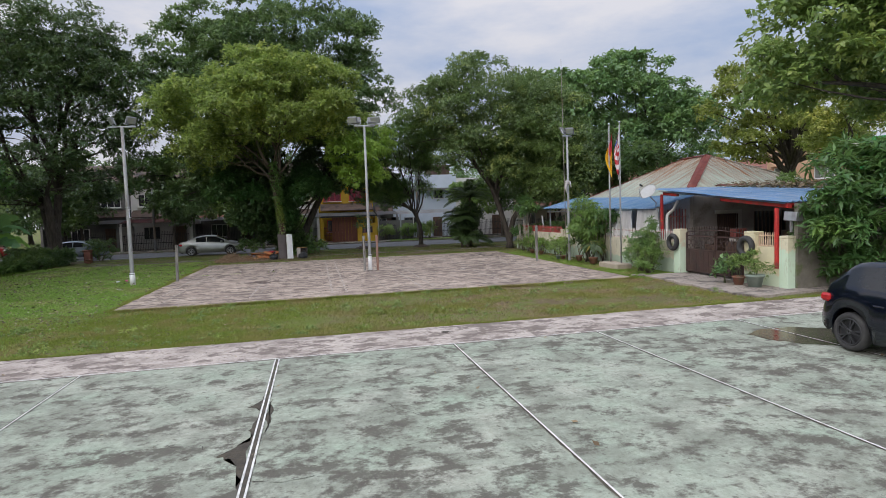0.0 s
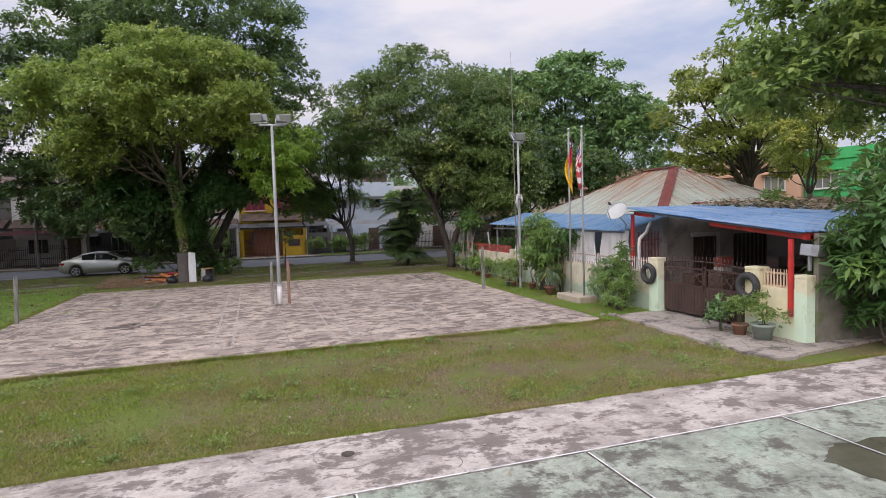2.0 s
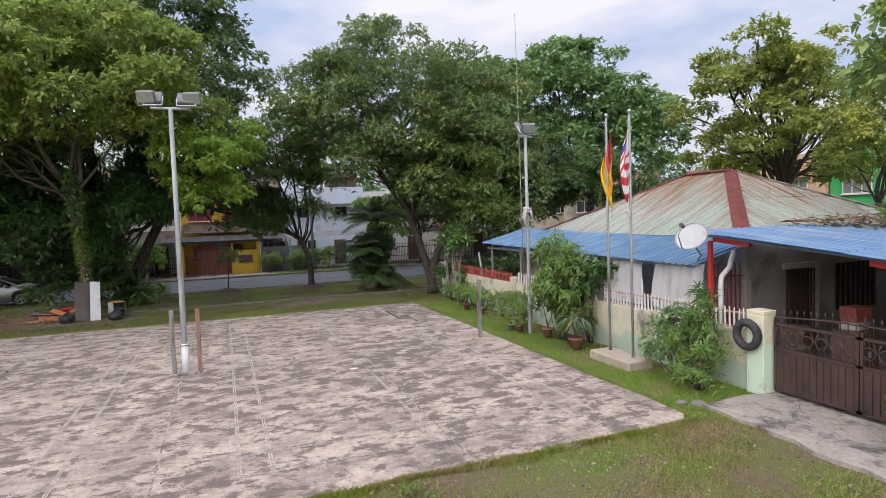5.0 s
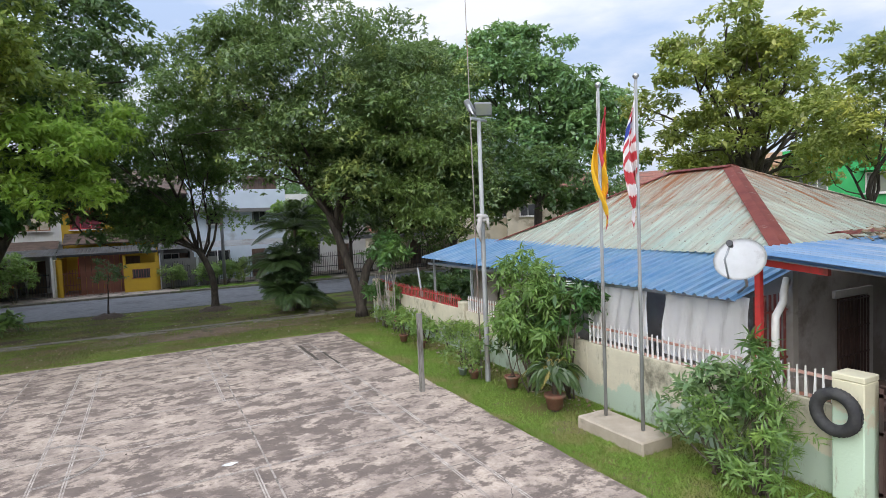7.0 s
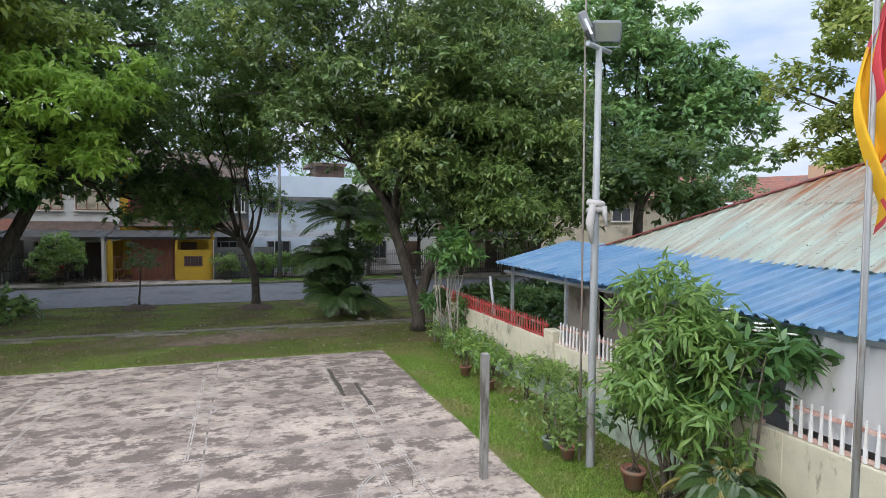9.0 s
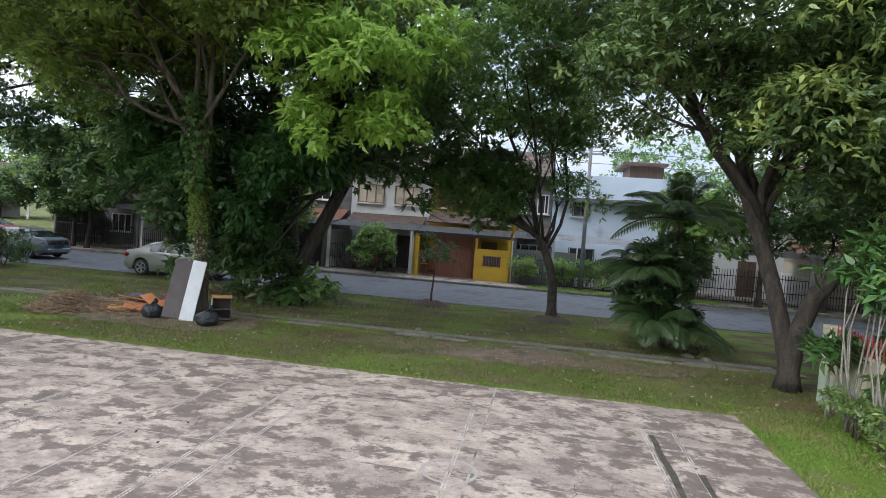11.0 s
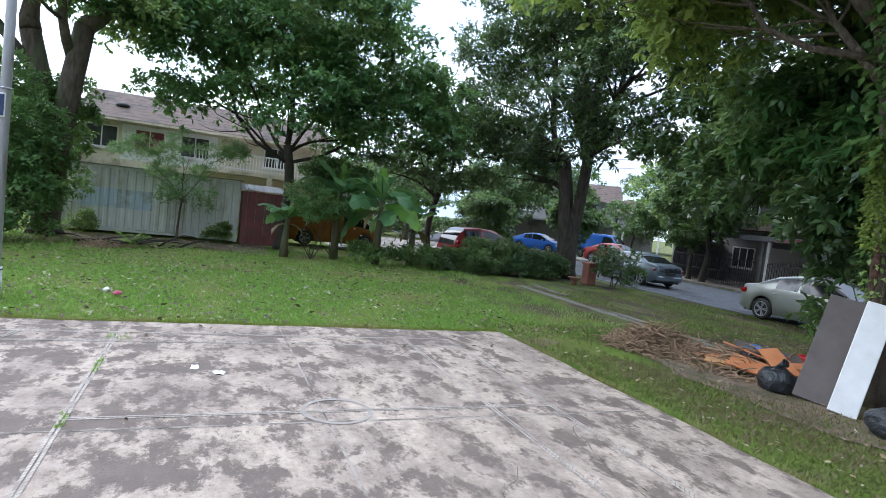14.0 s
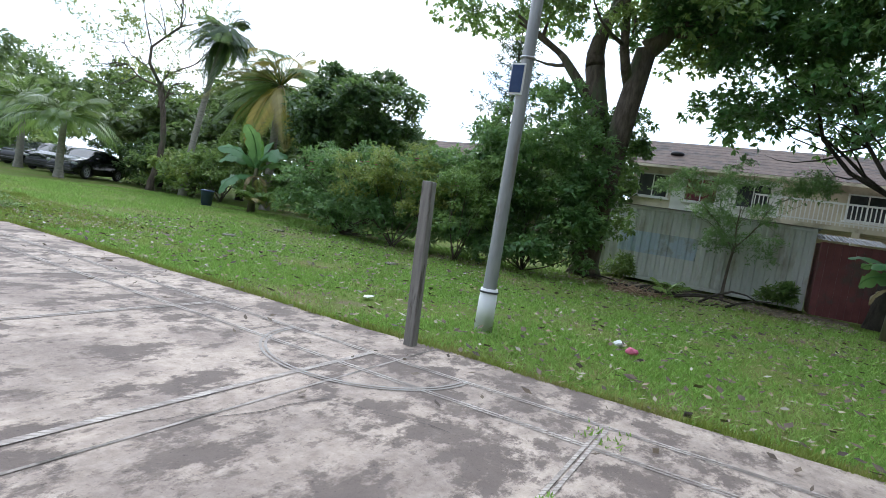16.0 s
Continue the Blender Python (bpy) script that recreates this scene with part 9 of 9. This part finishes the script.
patch("broken_patch", "broken hollow beside a joint of the green court", "hole", [(-2.97, -17.15), (-2.99, -17.5), (-3.12, -17.72), (-2.98, -17.9)], 0.003, M_DIRT, 0.015, 1)
patch("broken_patch", "broken hollow beside a joint of the green court", "hole", [(-2.98, -18.2), (-3.05, -18.6), (-2.98, -18.85), (-3.3, -19.3), (-3.1, -19.45), (-2.98, -20.2)], 0.003, M_DIRT, 0.02, 2)
patch("broken_patch", "broken hollow beside a joint of the green court", "hole", [(-2.88, -17.4), (-2.80, -18.0), (-2.86, -18.8)], 0.003, M_DIRT, 0.02, 3)
patch("puddle", "shallow brown puddle on the green court", "puddle", [(5.7, -16.45), (6.2, -16.2), (7.0, -16.15), (7.5, -16.6), (7.9, -17.6), (6.9, -17.9), (6.3, -17.6), (5.85, -17.1)], 0.003, M_PUDDLE, 0.03, 4)
rng = np.random.default_rng(5)
for k in range(16):
    x, y, r = -3.95 + rng.normal() * 0.4, -2.3 + rng.normal() * 0.3, rng.uniform(0.05, 0.2)
    patch("burn_mark", "dark sooty blot on the concrete", "stain", [(x + r * math.cos(a) * 1.4, y + r * math.sin(a)) for a in [i * math.pi / 3 for i in range(6)]], 0.0065 + k * 0.0002, M_SOOT, r * 0.22, 50 + k)
M_EARTH = surface("bare_earth", (0.14, 0.10, 0.068), (0.21, 0.155, 0.11), 5, 0.95, stain=(0.10, 0.085, 0.05), stain_scale=1.2, bumps=0.7, fine=18, dist=0.03)
patch("earth", "bare trodden earth below the tree", "earth", [(-7.8, 10.6), (-5.5, 9.9), (-3.0, 9.9), (-1.8, 10.8), (-2.2, 12.0), (-4.0, 13.6), (-7.0, 14.0), (-8.2, 12.4)], -0.045, M_EARTH, 0.05, 21)
patch("earth", "bare earth before the container", "earth", [(-22.3, -2.4), (-20.6, -2.0), (-19.8, 0.5), (-20.2, 3.0), (-19.6, 5.0), (-22.3, 5.2)], -0.045, M_EARTH, 0.04, 24)
patch("earth", "bare earth along the drain", "earth", [(0.5, 10.8), (4.0, 10.2), (8.0, 10.6), (9.5, 11.6), (6.0, 12.0), (1.5, 11.9)], -0.048, M_EARTH, 0.05, 22)
for k, (x, y, L) in enumerate(((6.95, 4.3, 2.2), (7.33, 3.6, 1.6))):
    patch("groove", "open dirt-filled groove in the slab", "groove", [(x, y), (x + 0.09, y), (x + 0.09, y + L), (x, y + L)], 0.007, M_DIRT, 0.012, 6 + k)


def cracks(name, label, x0, y0, x1, y1, n, z, seed, step=0.12, steps=14, w=0.008):
    rng = np.random.default_rng(seed)
    bm = bmesh.new()
    for _ in range(n):
        x, y, a = rng.uniform(x0, x1), rng.uniform(y0, y1), rng.uniform(0, 6.28)
        for _ in range(rng.integers(5, steps)):
            a += rng.normal() * 0.5
            nx, ny = x + math.cos(a) * step, y + math.sin(a) * step
            if not (x0 < nx < x1 and y0 < ny < y1):
                break
            strip(bm, x, y, nx, ny, w * rng.uniform(0.4, 1.5), z)
            x, y = nx, ny
    return tagged(part(name, bm, M_CRACK), label, "crack", kind="structure")


cracks("crack", "fine cracks in the driveway apron", 9.3, -12.4, 10.9, -7.4, 46, 0.0145, 1)
cracks("crack", "fine cracks in the green court", -6, -22, 6, -15.3, 12, 0.0025, 2, 0.1, 9, 0.007)
cracks("crack", "fine cracks in the concrete court", -7.9, -7.5, 8.5, 7.9, 46, 0.0048, 3, 0.14, 16, 0.006)
cracks("crack", "fine cracks in the concrete strip", -9, -15, 12, -13.5, 20, 0.0045, 4, 0.1)
ob = thing("manhole", "round inspection cover let into the concrete strip", "manhole", (0.4, -14.05, 0.0))
bm = bmesh.new()
ring(bm, 0, 0, 0.43, 0.445, 0.2, 5.2, 0.005)
part("joint", bm, M_JOINT_SLAB, ob)
bm = bmesh.new()
ring(bm, 0, 0, 0.0, 0.09, 0, 6.283, 0.006, 16)
part("hole", bm, M_DIRT, ob)

M_BLADE = leafy("grass_blade", (0.18, 0.175, 0.03), (0.27, 0.25, 0.06), (0.31, 0.215, 0.12), 0.9, 0.3, 0.7, 0.47, 0.57)
M_BLADE_MOSS = leafy("grass_blade_moss", (0.085, 0.11, 0.022), (0.155, 0.185, 0.04), (0.17, 0.125, 0.07), 0.7, 0.25, 0.75, 0.45, 0.58)
M_BLADE_MID = leafy("grass_blade_mid", (0.13, 0.225, 0.028), (0.22, 0.325, 0.055), (0.27, 0.25, 0.09), 0.8, 0.3, 0.7, 0.47, 0.6)
M_BLADE_OLIVE = leafy("grass_blade_olive", (0.15, 0.185, 0.018), (0.235, 0.265, 0.035), (0.28, 0.23, 0.08), 0.8, 0.3, 0.7, 0.47, 0.6)
M_BLADE_LUSH = leafy("grass_blade_lush", (0.16, 0.30, 0.045), (0.28, 0.44, 0.085), (0.33, 0.40, 0.12), 0.55, 0.4, 0.7, 0.5, 0.68)


def grass(label, x0, y0, x1, y1, n, h, material, seed, keep=None, z=-0.06):
    """Short blades, thinner where the lawn is worn."""
    rng = np.random.default_rng(seed)
    x, y = rng.uniform(x0, x1, n), rng.uniform(y0, y1, n)
    bare = np.sin(x * 1.3 + 2 * np.sin(y * 0.9)) + np.sin(y * 1.7 + 1.5 * np.sin(x * 0.7 + 1)) + rng.normal(size=n) * 0.7
    ok = bare > -0.9
    if keep:
        ok &= keep(x, y)
    x, y = x[ok], y[ok]
    m = len(x)
    a = rng.uniform(0, 2 * np.pi, m)
    hh = h * rng.uniform(0.5, 1.4, m)
    w = 0.010 * rng.uniform(0.7, 1.5, m)
    lean = rng.normal(size=(m, 2)) * hh[:, None] * 0.6
    p = np.stack([x, y, np.full(m, z)], 1)
    s = np.stack([np.cos(a) * w, np.sin(a) * w, np.zeros(m)], 1)
    t = p + np.stack([lean[:, 0], lean[:, 1], hh], 1)
    v = np.stack([p - s, p + s, t], 1).reshape(-1, 3)
    ob = np_mesh("grass", v, np.arange(len(v)).reshape(-1, 3), material)
    return tagged(ob, label, "grass", kind="stuff")


scatter = lambda x, y: np.modf(np.abs(np.sin(x * 127.1 + y * 311.7) * 43758.5))[0]
inside = lambda x, y: (x > SX0 - 0.02) & (x < SX1 + 0.02) & (y > SY0 - 0.02) & (y < SY1 + 0.02)
worn = lambda x, y: np.sin(x * 1.1 + 2 * np.sin(y * 1.7)) + np.sin(y * 2.3 + 1.3 * np.sin(x * 0.9 + 1)) + 0.5 * np.sin(x * 5.1 + 3 * np.sin(y * 3.7)) + (scatter(x, y) - 0.5) * 2.6
grass("short lawn with brown worn patches between the courts", -7.0, -13.4, 9.3, -7.65, 120000, 0.042, M_BLADE, 1, lambda x, y: (scatter(x, y) < (x + 7) / 7) & (worn(x, y) > -0.25))
grass("moss-green tufts between the courts", -8.0, -13.4, 9.3, -7.65, 70000, 0.045, M_BLADE_MID, 22, lambda x, y: worn(x + 7.3, y * 1.2 + 2.1) > 0.75)


def rim(label, x0, y0, x1, y1, n, seed, spread=0.09, h=0.06):
    """Lush ragged grass along the edge of a slab."""
    rng = np.random.default_rng(seed)
    t = rng.random(n)
    L = math.hypot(x1 - x0, y1 - y0)
    nx, ny = -(y1 - y0) / L, (x1 - x0) / L
    o = np.abs(rng.normal(size=n)) * spread * (0.55 + 0.45 * np.sin(t * L * 2.3 + seed)) - 0.03 * (0.5 + 0.5 * np.sin(t * L * 5.1))
    p = np.stack([x0 + (x1 - x0) * t + nx * o, y0 + (y1 - y0) * t + ny * o, np.full(n, -0.05)], 1)
    a, hh = rng.uniform(0, 2 * np.pi, n), h * rng.uniform(0.6, 1.6, n)
    sd = np.stack([np.cos(a), np.sin(a), np.zeros(n)], 1) * 0.009
    tip = p + np.stack([rng.normal(size=n) * hh * 0.5, rng.normal(size=n) * hh * 0.5, hh + 0.02], 1)
    v = np.stack([p - sd, p + sd, tip], 1).reshape(-1, 3)
    return tagged(np_mesh("grass_rim", v, np.arange(len(v)).reshape(-1, 3), M_BLADE_OLIVE if y0 < -7 else M_BLADE_MID), label, "grass", kind="stuff")


rim("lush grass along the edge of the concrete court", 8.7, -7.72, -8.0, -7.72, 15000, 31)
rim("lush grass along the wall side of the court", 8.68, 8.0, 8.68, -7.4, 9000, 32)
rim("grass creeping over the edge of the concrete strip", -10.9, -13.42, 12.0, -13.42, 15000, 33)
rim("lush grass on the lawn side of the court", -8.03, -7.7, -8.03, 8.0, 9000, 34, 0.12)
rim("grass along the street side of the court", -8.0, 8.08, 8.6, 8.08, 7000, 35)
grass("green lawn between the courts", -10.9, -13.4, 2.5, -7.65, 115000, 0.045, M_BLADE_OLIVE, 21, lambda x, y: scatter(x, y) > (x + 7) / 8.5)
grass("green strip of lawn between the court and the wall", 8.6, -7.7, 10.8, 9.0, 70000, 0.04, M_BLADE_MID, 2, lambda x, y: ~inside(x, y))
grass("patchy lawn between the court and the drain", -9, 8.0, 11, 12.0, 60000, 0.05, M_BLADE_MOSS, 3, lambda x, y: ~inside(x, y))
grass("green lawn with fallen leaves", -14.5, -9, -7.9, 9.5, 130000, 0.045, M_BLADE_LUSH, 4, lambda x, y: ~inside(x, y))
grass("green lawn towards the hedge", -21, -22, -8.0, 12, 110000, 0.065, M_BLADE_LUSH, 5, lambda x, y: ~inside(x, y) & ~((y < -13.3) & (x > -11.1)) & ((x < -14.5) | (y < -9) | (y > 9.5)))
grass("bright grass strip before the terrace houses", 4.65, 26.25, 13.9, 27.35, 9000, 0.09, M_BLADE_LUSH, 61, z=0.06)
grass("mossy verge beside the street", -15, 12.9, 11, 18.9, 40000, 0.06, M_BLADE_MOSS, 6)
grass("weeds growing in the joint of the court", -6.1, 1.96, -5.6, 2.02, 70, 0.022, M_BLADE_LUSH, 7, None, 0.0)
grass("tuft of weeds on the court", -7.35, 1.85, -6.95, 2.15, 500, 0.03, M_BLADE_LUSH, 8, None, 0.0)
grass("weeds growing in the joint of the court", -4.4, 1.96, -4.1, 2.02, 45, 0.022, M_BLADE_LUSH, 9, None, 0.0)

M_DEAD = leafy("dead_leaf", (0.10, 0.06, 0.03), (0.30, 0.21, 0.12), (0.38, 0.33, 0.24), 3.0, 0.1, 0.7, 0.45, 0.6)


M_DEAD_PALE = leafy("dead_leaf_pale", (0.30, 0.27, 0.21), (0.50, 0.47, 0.40), (0.42, 0.36, 0.28), 3.0, 0.1, 0.7)
M_DEAD_DARK = leafy("dead_leaf_dark", (0.035, 0.022, 0.015), (0.09, 0.055, 0.035), (0.12, 0.08, 0.05), 3.0, 0.05, 0.7, 0.45, 0.6)


def litter(label, x0, y0, x1, y1, n, size, seed, z=-0.02, keep=None, material=None):
    rng = np.random.default_rng(seed)
    x, y = rng.uniform(x0, x1, n), rng.uniform(y0, y1, n)
    if keep:
        k = keep(x, y)
        x, y = x[k], y[k]
    m = len(x)
    a = rng.uniform(0, 2 * np.pi, m)
    way = unit(np.stack([np.cos(a), np.sin(a), rng.normal(size=m) * 0.10 + 0.04], 1))
    up = unit(rng.normal(size=(m, 3)) * 0.28 + np.array([0, 0, 1.0]))
    ln = size * rng.uniform(0.5, 1.4, m)
    v, q = leaf_quads(np.stack([x, y, np.full(m, z) + rng.random(m) * 0.02], 1), way, up, ln, ln * rng.uniform(0.35, 0.6, m), -0.2)
    return tagged(np_mesh("fallen_leaves", v, q, material or M_DEAD), label, "fallen leaves", kind="stuff")


litter("dark dry leaves strewn over the lawn", -17, -10, -8.05, 9, 3000, 0.095, 11, 0.01, None, M_DEAD_DARK)
litter("dry leaves strewn over the lawn", -18, -12, -8.05, 10, 4600, 0.075, 1)
litter("pale bleached leaves strewn over the lawn", -18, -9, -8.3, 9, 420, 0.075, 41, 0.005, None, M_DEAD_PALE)
litter("dry leaves before the container", -22.2, -2.2, -18.5, 5.0, 1500, 0.09, 31)
litter("dry leaves strewn over the lawn between the courts", -9, -13.3, 9, -7.8, 520, 0.055, 2)
litter("dark crumbled leaves between the courts", -9, -13.3, 9, -7.8, 2200, 0.045, 42, -0.01, None, M_DEAD_DARK)
litter("dry leaves under the roadside trees", -9, 8.2, 10.5, 18.5, 2200, 0.075, 3, -0.03)
litter("dry leaves blown on to the court", -7.9, -7.5, 8.5, 7.9, 130, 0.065, 4, 0.012, None, M_DEAD_DARK)
litter("dry leaves along the court's edge", -8.1, -7, -6.6, 7.9, 160, 0.07, 5, 0.015, None, M_DEAD_DARK)
heap = litter("leaf litter heaped on the porch roof", 13.5, -11.5, 20.3, -5.6, 11000, 0.15, 6, 3.10, lambda x, y: y + 12.4 > (20.5 - x) * 0.95)
rng = np.random.default_rng(66)
lift = np.repeat(rng.random(len(heap.data.vertices) // 4 + 1), 4)
for v in heap.data.vertices:
    v.co.z += (v.co.y + 5.6) * 0.0992 + 0.24 * lift[v.index] ** 2 * max(0.0, min(1.0, (v.co.y + 9.5) / 2.5))
bush("weed", "weeds sprouting from the leaf litter on the roof", (16.4, -6.4, 3.05), [(0, 0, 0.22, 0.4, 0.3, 0.25)], 420, 0.16, M_LEAF_BRIGHT, 367, slim=0.35, clump=0.2, category="weed")
litter("dry leaves on the green court", -8, -24, 9, -13.5, 60, 0.08, 7, 0.012)
litter("dry leaves along the boundary wall", 10.0, -3, 10.75, 8, 500, 0.09, 8, -0.03)

# tufts of broad-leaved weeds and trodden spots in the strip of lawn
rng = np.random.default_rng(52)
spots = [(rng.uniform(-10, 9), rng.uniform(-13.2, -7.9)) for _ in range(120)]
v, q = leaf_cloud([(x, y, -0.02, rng.uniform(0.06, 0.2), rng.uniform(0.06, 0.2), 0.05) for x, y in spots], 7000, 0.055, rng, 0.45, 5, 0.12, 0.1, 0.3)
tagged(np_mesh("weeds", v, q, M_LEAF), "low green weeds in the worn lawn", "weeds", kind="stuff")
rng = np.random.default_rng(53)
gx, gy = [], []
for x, y, r in EARTH_SPOTS:
    gx += list(x + rng.normal(size=55) * r * 1.5)
    gy += list(y + rng.normal(size=55) * r * 0.9)
m = len(gx)
w = unit(rng.normal(size=(m, 3)) * np.array([1, 1, 0.15]))
v, q = leaf_quads(np.stack([gx, gy, np.full(m, -0.03)], 1), w, np.tile([0, 0, 1.0], (m, 1)), rng.uniform(0.02, 0.06, m), rng.uniform(0.015, 0.04, m), -0.2)
tagged(np_mesh("grit", v, q, M_KERB_PALE), "pale grit and chips on the bare spots", "grit", kind="stuff")

rng = np.random.default_rng(54)
m = 9000
p = np.stack([rng.uniform(-8.5, 9, m), rng.uniform(-13.3, -7.9, m)], 1)
p = p[worn(p[:, 0], p[:, 1]) < 0.0]
m = len(p)
w = unit(rng.normal(size=(m, 3)) * np.array([1, 1, 0.2]))
v, q = leaf_quads(np.stack([p[:, 0], p[:, 1], np.full(m, -0.045)], 1), w, unit(rng.normal(size=(m, 3)) * 0.4 + np.array([0, 0, 1.0])), rng.uniform(0.02, 0.055, m), rng.uniform(0.015, 0.03, m), -0.3)
tagged(np_mesh("soil_crumbs", v, q, M_CRUMB), "brown crumbs of soil and husks in the worn lawn", "soil", kind="stuff")

# curled leaves and small rubbish on the court near the post
M_PAPER = surface("paper", (0.72, 0.72, 0.70), (0.60, 0.60, 0.58), 5, 0.9)
rng = np.random.default_rng(12)
for x, y in ((-5.75, 2.95), (-5.55, 3.2), (4.0, -1.6), (-9.6, -1.7)):
    bm = bmesh.new()
    f = bm.faces.new([bm.verts.new((math.cos(a) * 0.13 * rng.uniform(0.5, 1.2), math.sin(a) * 0.07 * rng.uniform(0.5, 1.2), 0.006 + 0.012 * rng.random())) for a in [k * math.pi / 4 for k in range(8)]])
    bmesh.ops.triangulate(bm, faces=[f])
    ob = tagged(part("scrap", bm, M_PAPER), "scrap of white paper on the ground", "litter")
    ob.location = (x, y, 0.0 if x > -8 else -0.02)
for k, (x, y) in enumerate(((-10.3, 1.6), (-10.6, 1.4))):
    bm = bmesh.new()
    bmesh.ops.create_icosphere(bm, subdivisions=2, radius=0.07)
    for v in bm.verts:
        v.co *= 1 + 0.4 * noise.noise(v.co * 20 + Vector((k, 0, 0)))
        v.co.z *= 0.6
    ob = tagged(part("scrap", bm, M_PAPER if k else surface("pink_plastic", (0.6, 0.12, 0.22), (0.5, 0.1, 0.18), 5, 0.6)), "crumpled plastic scrap on the lawn", "litter")
    ob.location = (x, y, 0.0)

# flowers
M_PETAL = surface("white_petal", (0.80, 0.79, 0.74), (0.72, 0.70, 0.62), 20, 0.6, bumps=0)
M_PINK = surface("pink_petal", (0.55, 0.07, 0.25), (0.45, 0.05, 0.2), 20, 0.6, bumps=0)


def blossoms(label, spots, r, material, seed):
    rng = np.random.default_rng(seed)
    vs = []
    for p in spots:
        for c in range(3):
            o = np.array(p) + rng.normal(size=3) * r * 0.7
            for k in range(5):
                a = k * 1.2566 + rng.random()
                vs.append((o, np.array([math.cos(a), math.sin(a), 0.35])))
    base = np.array([v[0] for v in vs])
    way = unit(np.array([v[1] for v in vs]))
    m = len(base)
    v, q = leaf_quads(base, way, np.tile([0, 0, 1.0], (m, 1)), np.full(m, r), np.full(m, r * 0.6))
    return tagged(np_mesh("blossoms", v, q, material), label, "flowers", kind="stuff")


blossoms("white frangipani flowers", [(11.7, -13.3, 3.9), (11.0, -12.7, 3.6), (12.2, -13.9, 4.2), (10.9, -13.1, 2.3), (12.9, -13.9, 4.15), (11.1, -12.6, 2.9)], 0.09, M_PETAL, 1)
blossoms("white frangipani flowers by the wall", [(10.35, -2.2, 2.35), (10.45, -1.8, 2.38), (10.6, -2.35, 2.3)], 0.08, M_PETAL, 2)
blossoms("pink hedge flowers", [(-16.6, -7.3, 2.2), (-16.9, -4.6, 1.9), (-16.8, -9.6, 2.0), (-17.0, -6.0, 2.6)], 0.09, M_PINK, 3)
blossoms("purple flowers on a pot plant", [(9.65, 5.0, 0.75), (9.7, 5.35, 0.6)], 0.05, M_PINK, 4)

# small things at the lawn's far end
ob = thing("bin", "small blue-grey plastic bin at the lawn's edge", "bin", (-18.6, -16.4, -0.05), 15)
bm = bmesh.new()
lathe(bm, [(0.2, 0), (0.26, 0.55), (0.28, 0.56), (0.28, 0.6), (0.1, 0.62)], 14)
part("body", bm, M_SOLAR, ob)
for x, y in ((-13.5, -4.0), (-12.2, -7.5), (-15.2, -9.0)):
    ob = tagged(part("stone", boxed(-0.14, -0.1, 0, 0.14, 0.1, 0.05, 0.02), M_KERB), "flat pale stone in the grass", "stone")
    ob.location = (x, y, -0.06)
for k, (x, y, r) in enumerate(((9.1, 13.2, 0.16), (9.5, 13.0, 0.12), (10.9, 11.6, 0.14), (2.0, 13.0, 0.1), (9.3, -7.1, 0.15), (9.1, -6.9, 0.1))):
    bm = bmesh.new()
    bmesh.ops.create_icosphere(bm, subdivisions=2, radius=r)
    for v in bm.verts:
        v.co *= 1 + 0.35 * noise.noise(v.co * 6 + Vector((k * 3, 0, 0)))
        v.co.z *= 0.55
    ob = tagged(part("stone", bm, M_KERB), "rough grey stone on the earth", "stone", "stones on the verge")
    ob.location = (x, y, -0.04)
# overhead wire poles beyond the street
for x in (7.2, -15.5):
    ob = thing("utility_pole", "grey concrete utility pole before the houses", "utility pole", (x, 27.0, 0))
    bm = bmesh.new()
    tube(bm, [(0, 0, 0), (0, 0, 7.5)], [0.11, 0.08], 10)
    part("pole", bm, M_ZINC, ob)
    bm = bmesh.new()
    box(bm, -0.6, -0.04, 6.9, 0.6, 0.04, 7.0)
    part("crossarm", bm, M_GALV, ob)
ob = thing("cable", "black overhead cables along the street", "cable", (0, 27.0, 6.95))
for k, y in enumerate((-0.3, 0.3)):
    bm = bmesh.new()
    tube(bm, [(-45 + i * 5, y * 0.1, -0.5 * math.sin(math.pi * ((i * 5 - 29.5) % 22.7) / 22.7) + y) for i in range(19)], 0.012, 4)
    part("wire", bm, M_BLACK, ob)
